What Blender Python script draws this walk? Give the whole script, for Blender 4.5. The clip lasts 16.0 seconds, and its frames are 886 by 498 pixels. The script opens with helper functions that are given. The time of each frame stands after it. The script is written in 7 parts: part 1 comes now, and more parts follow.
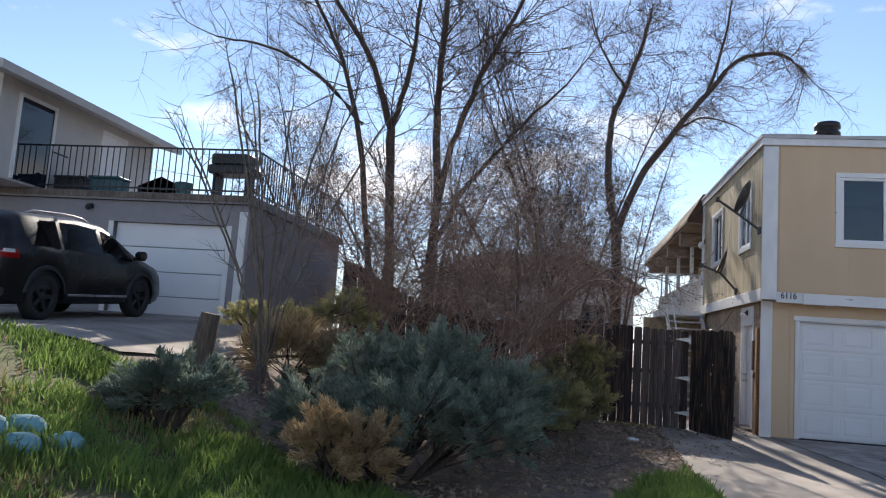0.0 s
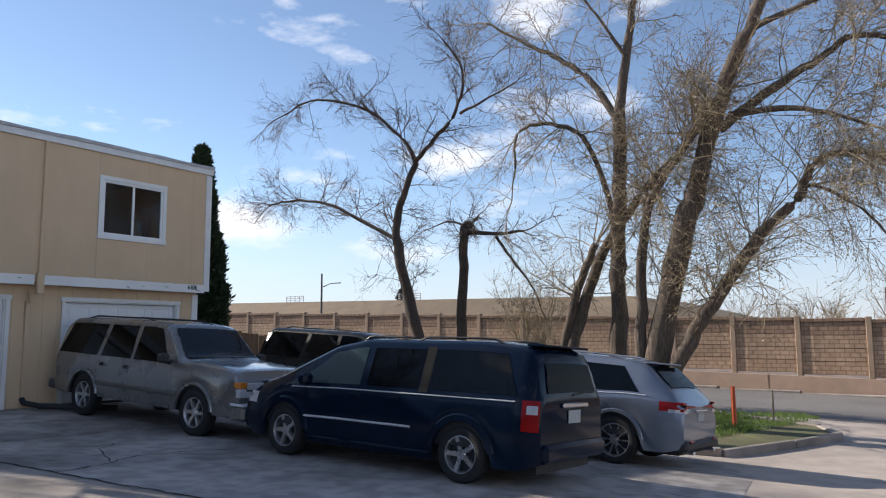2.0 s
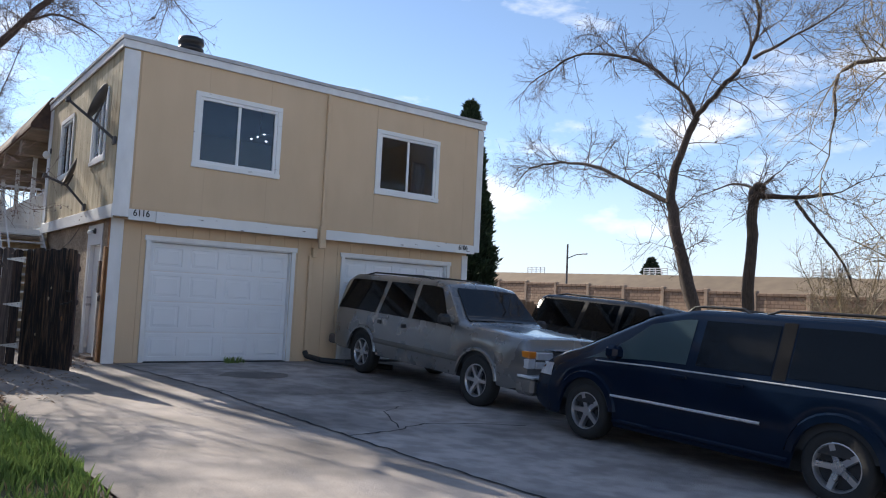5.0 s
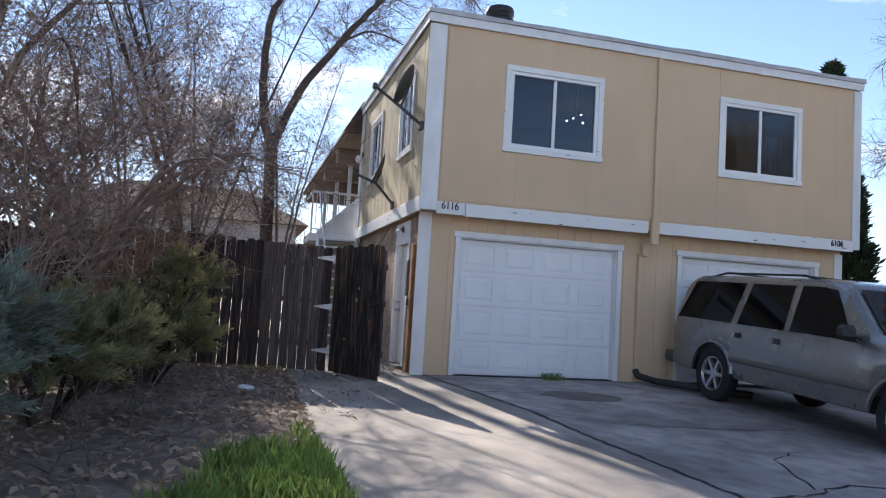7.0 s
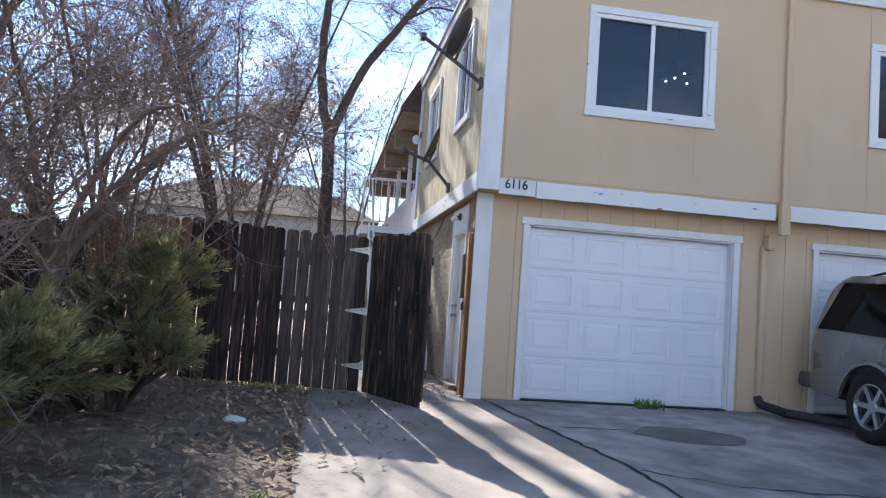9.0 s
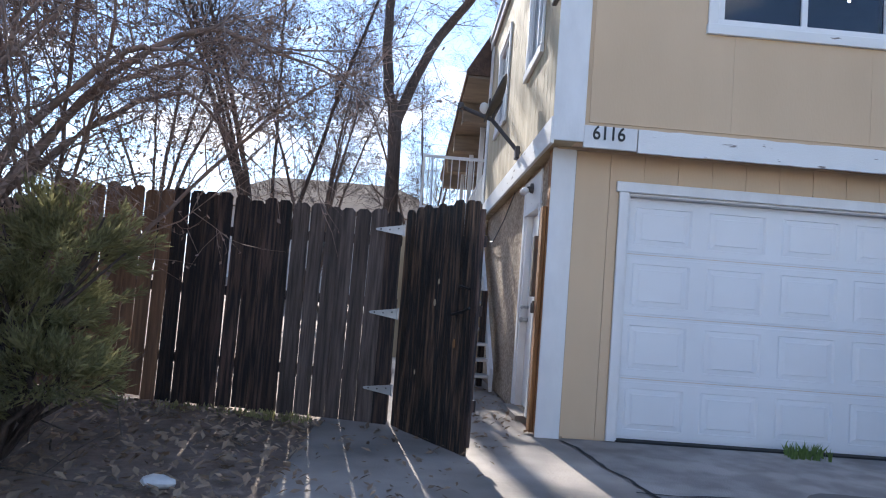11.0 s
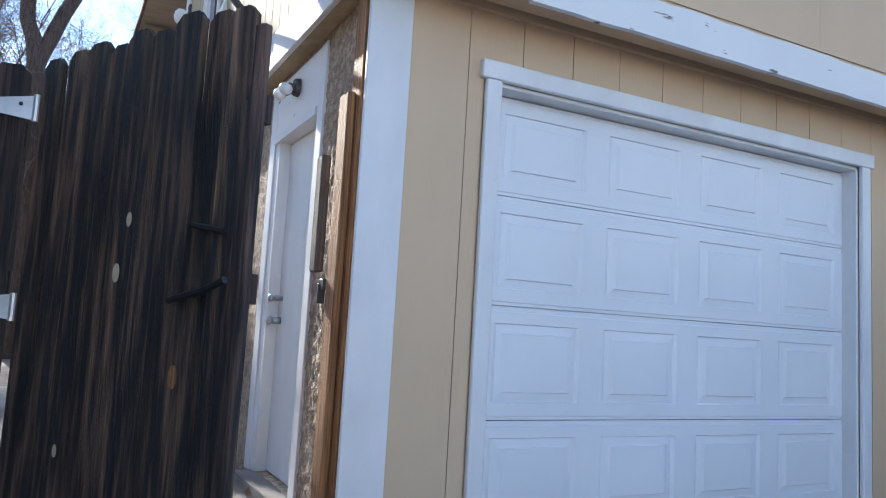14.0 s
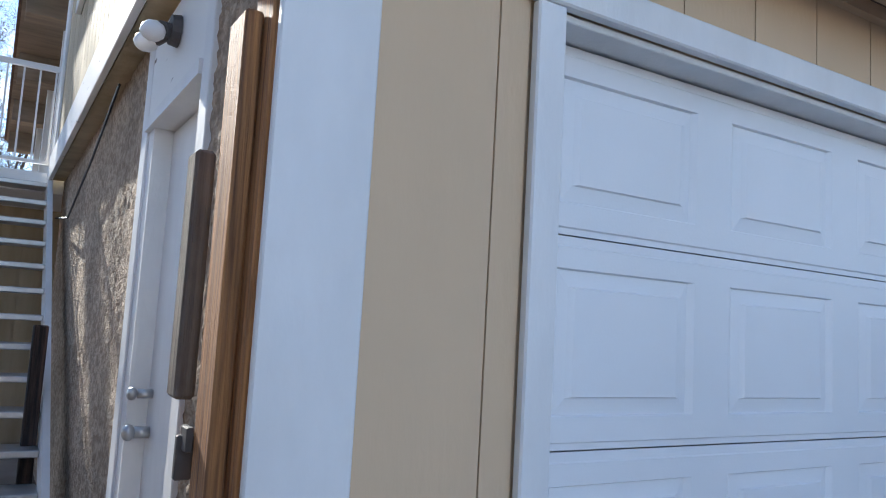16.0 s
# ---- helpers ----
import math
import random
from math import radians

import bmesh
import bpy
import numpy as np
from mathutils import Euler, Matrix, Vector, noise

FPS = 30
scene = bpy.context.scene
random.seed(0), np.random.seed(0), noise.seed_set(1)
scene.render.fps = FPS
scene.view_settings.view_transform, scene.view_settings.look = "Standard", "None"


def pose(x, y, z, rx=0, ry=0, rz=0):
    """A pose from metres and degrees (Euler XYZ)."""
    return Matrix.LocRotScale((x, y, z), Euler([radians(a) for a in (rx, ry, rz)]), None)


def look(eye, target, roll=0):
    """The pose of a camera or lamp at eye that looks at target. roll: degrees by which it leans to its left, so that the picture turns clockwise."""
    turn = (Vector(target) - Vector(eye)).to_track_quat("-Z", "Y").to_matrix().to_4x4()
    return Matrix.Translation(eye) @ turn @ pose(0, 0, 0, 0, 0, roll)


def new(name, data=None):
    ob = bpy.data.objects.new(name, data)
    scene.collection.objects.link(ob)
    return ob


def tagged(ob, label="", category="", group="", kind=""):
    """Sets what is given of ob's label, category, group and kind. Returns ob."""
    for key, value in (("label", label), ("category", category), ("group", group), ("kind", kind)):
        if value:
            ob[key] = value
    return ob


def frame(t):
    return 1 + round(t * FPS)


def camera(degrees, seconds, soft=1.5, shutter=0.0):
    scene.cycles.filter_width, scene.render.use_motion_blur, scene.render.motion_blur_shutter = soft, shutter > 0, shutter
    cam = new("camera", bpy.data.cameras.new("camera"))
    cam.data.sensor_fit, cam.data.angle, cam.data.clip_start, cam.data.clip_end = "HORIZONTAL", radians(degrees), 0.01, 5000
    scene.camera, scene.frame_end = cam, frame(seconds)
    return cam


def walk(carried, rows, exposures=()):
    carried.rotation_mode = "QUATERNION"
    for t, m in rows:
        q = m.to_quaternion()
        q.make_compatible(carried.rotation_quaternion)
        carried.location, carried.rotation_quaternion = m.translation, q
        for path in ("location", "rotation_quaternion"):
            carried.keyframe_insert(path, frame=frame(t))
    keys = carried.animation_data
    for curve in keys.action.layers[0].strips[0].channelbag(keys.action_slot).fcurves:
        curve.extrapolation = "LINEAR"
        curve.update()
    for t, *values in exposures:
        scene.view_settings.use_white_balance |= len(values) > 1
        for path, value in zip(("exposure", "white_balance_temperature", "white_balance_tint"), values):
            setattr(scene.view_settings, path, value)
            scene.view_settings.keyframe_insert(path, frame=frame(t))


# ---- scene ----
cam = camera(61.2, 16.0, soft=1.1)
PATH = [
    (0, (1.31, 1.582, 1.415), (0.975, 3.54, 1.649), 3.9),
    (0.5, (1.046, 1.343, 1.417), (1.458, 3.283, 1.676), 2.0),
    (1, (0.923, 1.221, 1.459), (1.883, 2.956, 1.714), 1.0),
    (1.5, (0.916, 1.052, 1.432), (2.273, 2.501, 1.679), 0.2),
    (2, (0.966, 0.945, 1.396), (2.605, 2.067, 1.627), -0.3),
    (2.5, (0.991, 0.889, 1.372), (2.791, 1.734, 1.587), -0.4),
    (3, (1.035, 0.94, 1.355), (2.908, 1.611, 1.557), 0.0),
    (3.5, (1.128, 1.253, 1.344), (3.01, 1.904, 1.533), 0.7),
    (4, (1.219, 1.712, 1.344), (2.994, 2.618, 1.516), 1.5),
    (4.5, (1.429, 2.239, 1.324), (2.944, 3.535, 1.479), 2.1),
    (5, (1.596, 2.79, 1.295), (2.812, 4.371, 1.44), 2.7),
    (5.2, (1.644, 3.02, 1.285), (2.748, 4.682, 1.426), 2.8),
    (7.3, (2.385, 5.59, 1.052), (2.869, 7.525, 1.201), 3.6),
    (7.5, (2.482, 5.815, 1.058), (2.943, 7.756, 1.202), 3.7),
    (8, (2.711, 6.369, 1.117), (3.114, 8.323, 1.256), 3.9),
    (8.5, (2.879, 6.928, 1.144), (3.229, 8.892, 1.284), 4.0),
    (9, (3.082, 7.524, 1.129), (3.397, 9.494, 1.271), 4.1),
    (9.2, (3.19, 7.759, 1.122), (3.485, 9.732, 1.264), 4.1),
    (11.3, (3.747, 10.47, 1.081), (3.819, 12.464, 1.221), 4.4),
    (11.5, (3.711, 10.756, 1.074), (3.796, 12.749, 1.217), 4.6),
    (12, (3.753, 11.366, 1.075), (3.883, 13.356, 1.229), 4.7),
    (12.5, (3.772, 11.935, 1.058), (4.1, 13.9, 1.229), 4.4),
    (13, (3.764, 12.466, 1.002), (4.352, 14.367, 1.198), 4.0),
    (13.5, (3.766, 12.993, 0.942), (4.549, 14.821, 1.154), 3.6),
    (14, (3.782, 13.474, 0.955), (4.687, 15.244, 1.174), 3.3),
    (14.5, (3.924, 13.906, 1.163), (4.905, 15.635, 1.387), 3.0),
    (15, (4.11, 14.288, 1.376), (5.121, 15.997, 1.61), 2.7),
    (15.5, (4.317, 14.68, 1.464), (5.35, 16.377, 1.697), 2.9),
    (16, (4.473, 15.138, 1.383), (5.496, 16.843, 1.598), 3.2),
]
# the clip's camera opens up as it nears the shaded front
EXPOSURES = [(0.0, 1.0, 6800, 12), (1.0, 0.85, 6700, 12), (2.0, 0.8, 6750, 12), (3.5, 0.75, 6800, 13), (4.5, 0.84, 6750, 12), (5.0, 1.0, 6650, 12), (7.5, 1.45, 6600, 13), (9.0, 1.75, 6400, 13), (11.5, 1.75, 6250, 12), (12.5, 1.75, 6150, 11), (13.5, 1.9, 6100, 9), (14.5, 2.07, 6150, 8), (15.5, 1.85, 6150, 8), (16.0, 1.82, 6150, 8)]
walk(cam, [(t, look(eye, target, roll)) for t, eye, target, roll in PATH], EXPOSURES)

# ---- world, sun, exposure ----
SUN_EL, SUN_AZ = radians(28.5), radians(7.5)          # the sun stands behind the building, a little towards -x
SUN_DIR = Vector((-math.sin(SUN_AZ) * math.cos(SUN_EL), math.cos(SUN_AZ) * math.cos(SUN_EL), math.sin(SUN_EL)))
world = bpy.data.worlds.new("world")
scene.world = world
world.use_nodes = True
wn, wl = world.node_tree.nodes, world.node_tree.links
wn.clear()
w_out, w_bg, w_sky = wn.new("ShaderNodeOutputWorld"), wn.new("ShaderNodeBackground"), wn.new("ShaderNodeTexSky")
w_sky.sky_type, w_sky.sun_disc = "NISHITA", False
w_sky.sun_elevation, w_sky.sun_rotation = SUN_EL, -SUN_AZ
w_sky.air_density, w_sky.dust_density, w_sky.ozone_density, w_sky.altitude = 1.0, 0.12, 1.6, 1600
w_bg.inputs["Strength"].default_value = 0.10
# clouds: broken cumulus, thicker towards the horizon
w_co, w_map = wn.new("ShaderNodeTexCoord"), wn.new("ShaderNodeMapping")
w_map.inputs["Scale"].default_value = (1.0, 1.0, 2.6)
w_map.inputs["Location"].default_value = (0.35, 0.1, 0.0)
w_n1 = wn.new("ShaderNodeTexNoise")
w_n1.inputs["Scale"].default_value, w_n1.inputs["Detail"].default_value, w_n1.inputs["Roughness"].default_value = 4.2, 8, 0.55
w_ramp = wn.new("ShaderNodeValToRGB")
w_ramp.color_ramp.elements[0].position, w_ramp.color_ramp.elements[1].position = 0.56, 0.70
w_mix = wn.new("ShaderNodeMixRGB")
w_mix.inputs[2].default_value = (6.4, 6.7, 7.3, 1)
wl.new(w_co.outputs["Generated"], w_map.inputs["Vector"])
wl.new(w_map.outputs["Vector"], w_n1.inputs["Vector"])
wl.new(w_n1.outputs["Fac"], w_ramp.inputs["Fac"])
wl.new(w_ramp.outputs["Color"], w_mix.inputs["Fac"])
# pale haze low over the horizon
w_sep, w_low, w_haze = wn.new("ShaderNodeSeparateXYZ"), wn.new("ShaderNodeMapRange"), wn.new("ShaderNodeMixRGB")
w_low.inputs["From Min"].default_value, w_low.inputs["From Max"].default_value = 0.0, 0.2
w_low.inputs["To Min"].default_value, w_low.inputs["To Max"].default_value = 0.85, 0.0
w_haze.inputs[2].default_value = (3.5, 4.0, 5.1, 1)
wl.new(w_co.outputs["Generated"], w_sep.inputs["Vector"])
wl.new(w_sep.outputs["Z"], w_low.inputs["Value"])
wl.new(w_low.outputs["Result"], w_haze.inputs["Fac"])
wl.new(w_sky.outputs["Color"], w_haze.inputs[1])
wl.new(w_haze.outputs["Color"], w_mix.inputs[1])
wl.new(w_mix.outputs["Color"], w_bg.inputs["Color"])
wl.new(w_bg.outputs["Background"], w_out.inputs["Surface"])
sun = new("sun", bpy.data.lights.new("sun", "SUN"))
sun.data.energy, sun.data.angle, sun.data.color = 4.0, radians(0.53), (1.0, 0.94, 0.84)
sun.matrix_world = look((0, 0, 60), Vector((0, 0, 60)) - SUN_DIR)

# ---- materials ----


def mat(name, a, b=None, scale=4.0, rough=0.75, bump=0.0, bscale=None, metal=0.0, stretch=(1, 1, 1), coat=0.0, stain=0.25, spec=0.5, island=0.0, blotch=0.6, thin=0.0, sharp=0.2, mid=0.5, ior=1.5):
    """A surface of two tones in fine grain, with larger stains over it and fine relief."""
    m = bpy.data.materials.new(name)
    m.use_nodes = True
    n, l = m.node_tree.nodes, m.node_tree.links
    bsdf = n["Principled BSDF"]
    co, mp = n.new("ShaderNodeTexCoord"), n.new("ShaderNodeMapping")
    mp.inputs["Scale"].default_value = stretch
    l.new(co.outputs["Object"], mp.inputs["Vector"])
    if island:
        oi, vm = n.new("ShaderNodeObjectInfo"), n.new("ShaderNodeVectorMath")
        vm.operation = "SCALE"
        cmb = n.new("ShaderNodeCombineXYZ")
        for k in ("X", "Y", "Z"):
            l.new(oi.outputs["Random"], cmb.inputs[k])
        l.new(cmb.outputs["Vector"], vm.inputs[0])
        vm.inputs["Scale"].default_value = 37.0
        l.new(vm.outputs["Vector"], mp.inputs["Location"])
    n1, n2 = n.new("ShaderNodeTexNoise"), n.new("ShaderNodeTexNoise")
    for node, sc, de in ((n1, scale, 6), (n2, blotch, 4)):
        node.inputs["Scale"].default_value, node.inputs["Detail"].default_value = sc, de
    l.new(mp.outputs["Vector"], n1.inputs["Vector"])
    l.new((mp if island else co).outputs["Vector" if island else "Object"], n2.inputs["Vector"])
    r1 = n.new("ShaderNodeValToRGB")
    r1.color_ramp.elements[0].position, r1.color_ramp.elements[1].position = mid - sharp, mid + sharp
    b = b or tuple(c * 0.8 for c in a)
    r1.color_ramp.elements[0].color, r1.color_ramp.elements[1].color = (*b, 1), (*a, 1)
    l.new(n1.outputs["Fac"], r1.inputs["Fac"])
    r2 = n.new("ShaderNodeValToRGB")
    r2.color_ramp.elements[0].position, r2.color_ramp.elements[1].position = 0.35, 0.62
    d = 1 - stain
    r2.color_ramp.elements[0].color, r2.color_ramp.elements[1].color = (d, d, d, 1), (1, 1, 1, 1)
    l.new(n2.outputs["Fac"], r2.inputs["Fac"])
    mx = n.new("ShaderNodeMixRGB")
    mx.blend_type = "MULTIPLY"
    mx.inputs["Fac"].default_value = 1
    l.new(r1.outputs["Color"], mx.inputs[1])
    l.new(r2.outputs["Color"], mx.inputs[2])
    last = mx.outputs["Color"]
    if island:
        info, geo, add, ma = n.new("ShaderNodeObjectInfo"), n.new("ShaderNodeNewGeometry"), n.new("ShaderNodeMath"), n.new("ShaderNodeMapRange")
        l.new(info.outputs["Random"], add.inputs[0])
        l.new(geo.outputs["Random Per Island"], add.inputs[1])
        ma.inputs["From Max"].default_value = 2.0
        ma.inputs["To Min"].default_value, ma.inputs["To Max"].default_value = 1 - island, 1 + island
        l.new(add.outputs[0], ma.inputs["Value"])
        hs = n.new("ShaderNodeHueSaturation")
        l.new(ma.outputs["Result"], hs.inputs["Value"])
        l.new(last, hs.inputs["Color"])
        last = hs.outputs["Color"]
    l.new(last, bsdf.inputs["Base Color"])
    rr = n.new("ShaderNodeMapRange")
    rr.inputs["To Min"].default_value, rr.inputs["To Max"].default_value = max(0.02, rough - 0.1), min(1, rough + 0.1)
    l.new(n1.outputs["Fac"], rr.inputs["Value"])
    l.new(rr.outputs["Result"], bsdf.inputs["Roughness"])
    bsdf.inputs["Metallic"].default_value = metal
    bsdf.inputs["IOR"].default_value = ior
    bsdf.inputs["Specular IOR Level"].default_value = spec
    bsdf.inputs["Coat Weight"].default_value = coat
    bsdf.inputs["Coat Roughness"].default_value = 0.06
    if thin:
        tr, mxs = n.new("ShaderNodeBsdfTranslucent"), n.new("ShaderNodeMixShader")
        mxs.inputs["Fac"].default_value = thin
        l.new(last, tr.inputs["Color"])
        l.new(bsdf.outputs["BSDF"], mxs.inputs[1])
        l.new(tr.outputs["BSDF"], mxs.inputs[2])
        l.new(mxs.outputs["Shader"], n["Material Output"].inputs["Surface"])
    if bump:
        n3, bp = n.new("ShaderNodeTexNoise"), n.new("ShaderNodeBump")
        n3.inputs["Scale"].default_value, n3.inputs["Detail"].default_value = bscale or scale * 4, 5
        bp.inputs["Strength"].default_value, bp.inputs["Distance"].default_value = bump, 0.02
        l.new(mp.outputs["Vector"], n3.inputs["Vector"])
        l.new(n3.outputs["Fac"], bp.inputs["Height"])
        l.new(bp.outputs["Normal"], bsdf.inputs["Normal"])
    return m


def glassy(name, tint, rough=0.03, weight=0.0, spec=0.5, ior=1.5):
    """Tinted glass: a dark glossy pane, or a clear one where weight is given."""
    m = bpy.data.materials.new(name)
    m.use_nodes = True
    b = m.node_tree.nodes["Principled BSDF"]
    b.inputs["Base Color"].default_value = (*tint, 1)
    b.inputs["Roughness"].default_value = rough
    b.inputs["Transmission Weight"].default_value = weight
    b.inputs["IOR"].default_value = ior
    b.inputs["Specular IOR Level"].default_value = spec
    return m


TAN = mat("tan_paint", (0.66, 0.49, 0.325), (0.62, 0.455, 0.295), 3.0, 0.75, 0.08, 60, stretch=(1, 1, 0.3), stain=0.08, blotch=0.5)
TAN_SIDE = mat("weathered_cream_paint", (0.66, 0.56, 0.38), (0.42, 0.33, 0.2), 5.0, 0.8, 0.15, 40, stretch=(1, 1, 0.12), stain=0.2)
WHITE = mat("white_paint", (0.80, 0.80, 0.80), (0.70, 0.70, 0.70), 6.0, 0.55, 0.10, 50, stretch=(1, 1, 0.4), stain=0.08)
TRIM_OLD = mat("peeling_white_paint", (0.80, 0.80, 0.79), (0.16, 0.13, 0.11), 7.0, 0.6, 0.10, 60, stretch=(0.6, 0.6, 3.0), stain=0.10, sharp=0.018, mid=0.31)
DOOR_W = mat("white_garage_door_steel", (0.78, 0.79, 0.81), (0.74, 0.75, 0.77), 2.0, 0.42, 0.03, 120, stain=0.06)
VINYL = mat("white_vinyl", (0.82, 0.82, 0.82), (0.76, 0.76, 0.76), 3.0, 0.35, stain=0.04)
STUCCO = mat("rough_tan_stucco", (0.62, 0.49, 0.36), (0.37, 0.275, 0.195), 30.0, 0.95, 1.0, 60, stain=0.3, blotch=1.2, sharp=0.10)
ROOFING = mat("grey_roof_edge", (0.55, 0.55, 0.56), (0.42, 0.42, 0.43), 5.0, 0.7, 0.1, stain=0.2)
SHINGLE = mat("brown_shingles", (0.16, 0.10, 0.07), (0.08, 0.05, 0.04), 9.0, 0.95, 0.5, stain=0.3)
CONCRETE = mat("worn_concrete", (0.45, 0.39, 0.345), (0.30, 0.26, 0.23), 2.2, 0.92, 0.3, 40, stain=0.45, blotch=0.6)
CONC_DK = mat("worn_parking_concrete", (0.48, 0.435, 0.41), (0.33, 0.297, 0.277), 3.2, 0.9, 0.6, 70, stain=0.45, blotch=0.5, sharp=0.10)
ASPHALT = mat("street_asphalt", (0.21, 0.195, 0.185), (0.155, 0.145, 0.14), 8.0, 0.92, 0.3, 90, stain=0.25, blotch=0.3)
CRACK = mat("crack_filler", (0.05, 0.045, 0.045), (0.03, 0.03, 0.03), 9.0, 0.95, 0.2)
SOIL = mat("brown_soil", (0.33, 0.245, 0.195), (0.19, 0.14, 0.11), 7.0, 0.98, 0.8, 30, stain=0.4)
GRASS_G = mat("lawn_ground", (0.16, 0.18, 0.06), (0.13, 0.105, 0.065), 3.0, 0.98, 0.6, 30, stain=0.4)
BLADE = mat("grass_blades", (0.28, 0.40, 0.11), (0.18, 0.27, 0.08), 2.0, 0.6, island=0.35, stain=0.3, thin=0.5)
STRAW = mat("dry_grass", (0.46, 0.36, 0.19), (0.32, 0.24, 0.12), 3.0, 0.8, island=0.3, thin=0.4)
FENCE_W = mat("dark_stained_fence_wood", (0.16, 0.095, 0.072), (0.015, 0.011, 0.012), 7.0, 0.72, 0.7, 22, stretch=(6, 6, 0.35), stain=0.8, island=0.6, blotch=0.8, sharp=0.13, mid=0.54)
GATE_W = mat("weathered_gate_wood", (0.36, 0.215, 0.125), (0.022, 0.017, 0.017), 5.0, 0.72, 0.9, 22, stretch=(6, 6, 0.5), stain=0.8, island=0.5, blotch=2.2, sharp=0.15, mid=0.60)
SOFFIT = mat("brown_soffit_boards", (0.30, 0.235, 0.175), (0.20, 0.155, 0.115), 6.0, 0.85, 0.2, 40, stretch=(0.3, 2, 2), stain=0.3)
FENCE_G = mat("greyed_fence_wood", (0.19, 0.145, 0.125), (0.05, 0.038, 0.035), 7.0, 0.8, 0.6, 22, stretch=(6, 6, 0.35), stain=0.5, island=0.35, blotch=0.8)
FENCE_B = mat("brown_fence_wood", (0.34, 0.19, 0.105), (0.18, 0.10, 0.06), 7.0, 0.85, 0.4, 22, stretch=(6, 6, 0.35), stain=0.3, island=0.3)
LUMBER = mat("red_brown_lumber", (0.58, 0.28, 0.105), (0.15, 0.065, 0.03), 13.0, 0.7, 0.5, 30, stretch=(8, 8, 0.22), stain=0.3, island=0.25, sharp=0.2)
LUMBER_GREY = mat("grey_weathered_lumber", (0.27, 0.22, 0.18), (0.10, 0.082, 0.07), 7.0, 0.85, 0.6, 30, stretch=(8, 8, 0.3), stain=0.4, blotch=4.0)
STEEL = mat("galvanised_steel", (0.62, 0.63, 0.64), (0.45, 0.46, 0.47), 9.0, 0.4, 0.05, metal=0.85, stain=0.15)
BLACK = mat("black_metal", (0.022, 0.022, 0.024), (0.014, 0.014, 0.015), 6.0, 0.45, 0.05)
DISH = mat("grey_dish_metal", (0.10, 0.09, 0.09), (0.06, 0.055, 0.055), 6.0, 0.6, 0.05)
LETTER = mat("black_letters", (0.015, 0.015, 0.015), (0.012, 0.012, 0.012), 3.0, 0.5)
BARK_D = mat("dark_bark", (0.13, 0.095, 0.078), (0.055, 0.04, 0.033), 10.0, 0.95, 0.8, 25, stretch=(3, 3, 0.5), stain=0.3)
BARK_C = mat("grey_brown_cottonwood_bark", (0.20, 0.155, 0.122), (0.075, 0.055, 0.044), 10.0, 0.95, 0.9, 22, stretch=(3, 3, 0.4), stain=0.3)
TWIG_D = mat("dark_twigs", (0.17, 0.125, 0.10), (0.10, 0.07, 0.058), 6.0, 0.9, island=0.3)
TWIG_C = mat("pale_budding_twigs", (0.50, 0.40, 0.26), (0.22, 0.17, 0.115), 6.0, 0.9, island=0.4)
TWIG_R = mat("red_brown_shrub_twigs", (0.36, 0.25, 0.20), (0.20, 0.135, 0.105), 6.0, 0.9, island=0.35)
JUNIPER = mat("blue_green_juniper", (0.33, 0.40, 0.32), (0.18, 0.235, 0.18), 3.0, 0.8, island=0.4, thin=0.4, stain=0.4, blotch=2.5)
JUNIPER_Y = mat("olive_green_juniper", (0.48, 0.45, 0.21), (0.29, 0.27, 0.13), 3.0, 0.8, island=0.4, thin=0.5, stain=0.4, blotch=2.5)
DRYBUSH = mat("dried_tan_juniper", (0.50, 0.36, 0.20), (0.32, 0.23, 0.13), 3.0, 0.9, island=0.35, thin=0.25, stain=0.3, blotch=2.5)
CONIFER = mat("dark_evergreen", (0.03, 0.055, 0.022), (0.018, 0.034, 0.014), 3.0, 0.85, island=0.4)
DEADLEAF = mat("dead_leaves", (0.50, 0.37, 0.26), (0.28, 0.19, 0.13), 5.0, 0.9, island=0.45, thin=0.2)
BLOCK = mat("tan_split_face_block", (0.53, 0.37, 0.255), (0.39, 0.265, 0.18), 5.0, 0.95, 0.9, 16, stain=0.2, island=0.14)


def coursed(m, wide, high, joint):
    """Adds the joints of a coursed stone face, running along the wall, to a material."""
    n, l = m.node_tree.nodes, m.node_tree.links
    b = n["Principled BSDF"]
    co, sep, cmb, br, mx = n.new("ShaderNodeTexCoord"), n.new("ShaderNodeSeparateXYZ"), n.new("ShaderNodeCombineXYZ"), n.new("ShaderNodeTexBrick"), n.new("ShaderNodeMixRGB")
    l.new(co.outputs["Object"], sep.inputs["Vector"])
    l.new(sep.outputs["Y"], cmb.inputs["X"])
    l.new(sep.outputs["Z"], cmb.inputs["Y"])
    l.new(cmb.outputs["Vector"], br.inputs["Vector"])
    br.inputs["Scale"].default_value, br.inputs["Mortar Size"].default_value = 1.0, joint
    br.inputs["Brick Width"].default_value, br.inputs["Row Height"].default_value = wide, high
    br.inputs["Color1"].default_value, br.inputs["Color2"].default_value, br.inputs["Mortar"].default_value = (1, 1, 1, 1), (0.84, 0.82, 0.8, 1), (0.62, 0.58, 0.55, 1)
    mx.blend_type = "MULTIPLY"
    mx.inputs["Fac"].default_value = 1
    l.new(b.inputs["Base Color"].links[0].from_socket, mx.inputs[1])
    l.new(br.outputs["Color"], mx.inputs[2])
    l.new(mx.outputs["Color"], b.inputs["Base Color"])
    return m


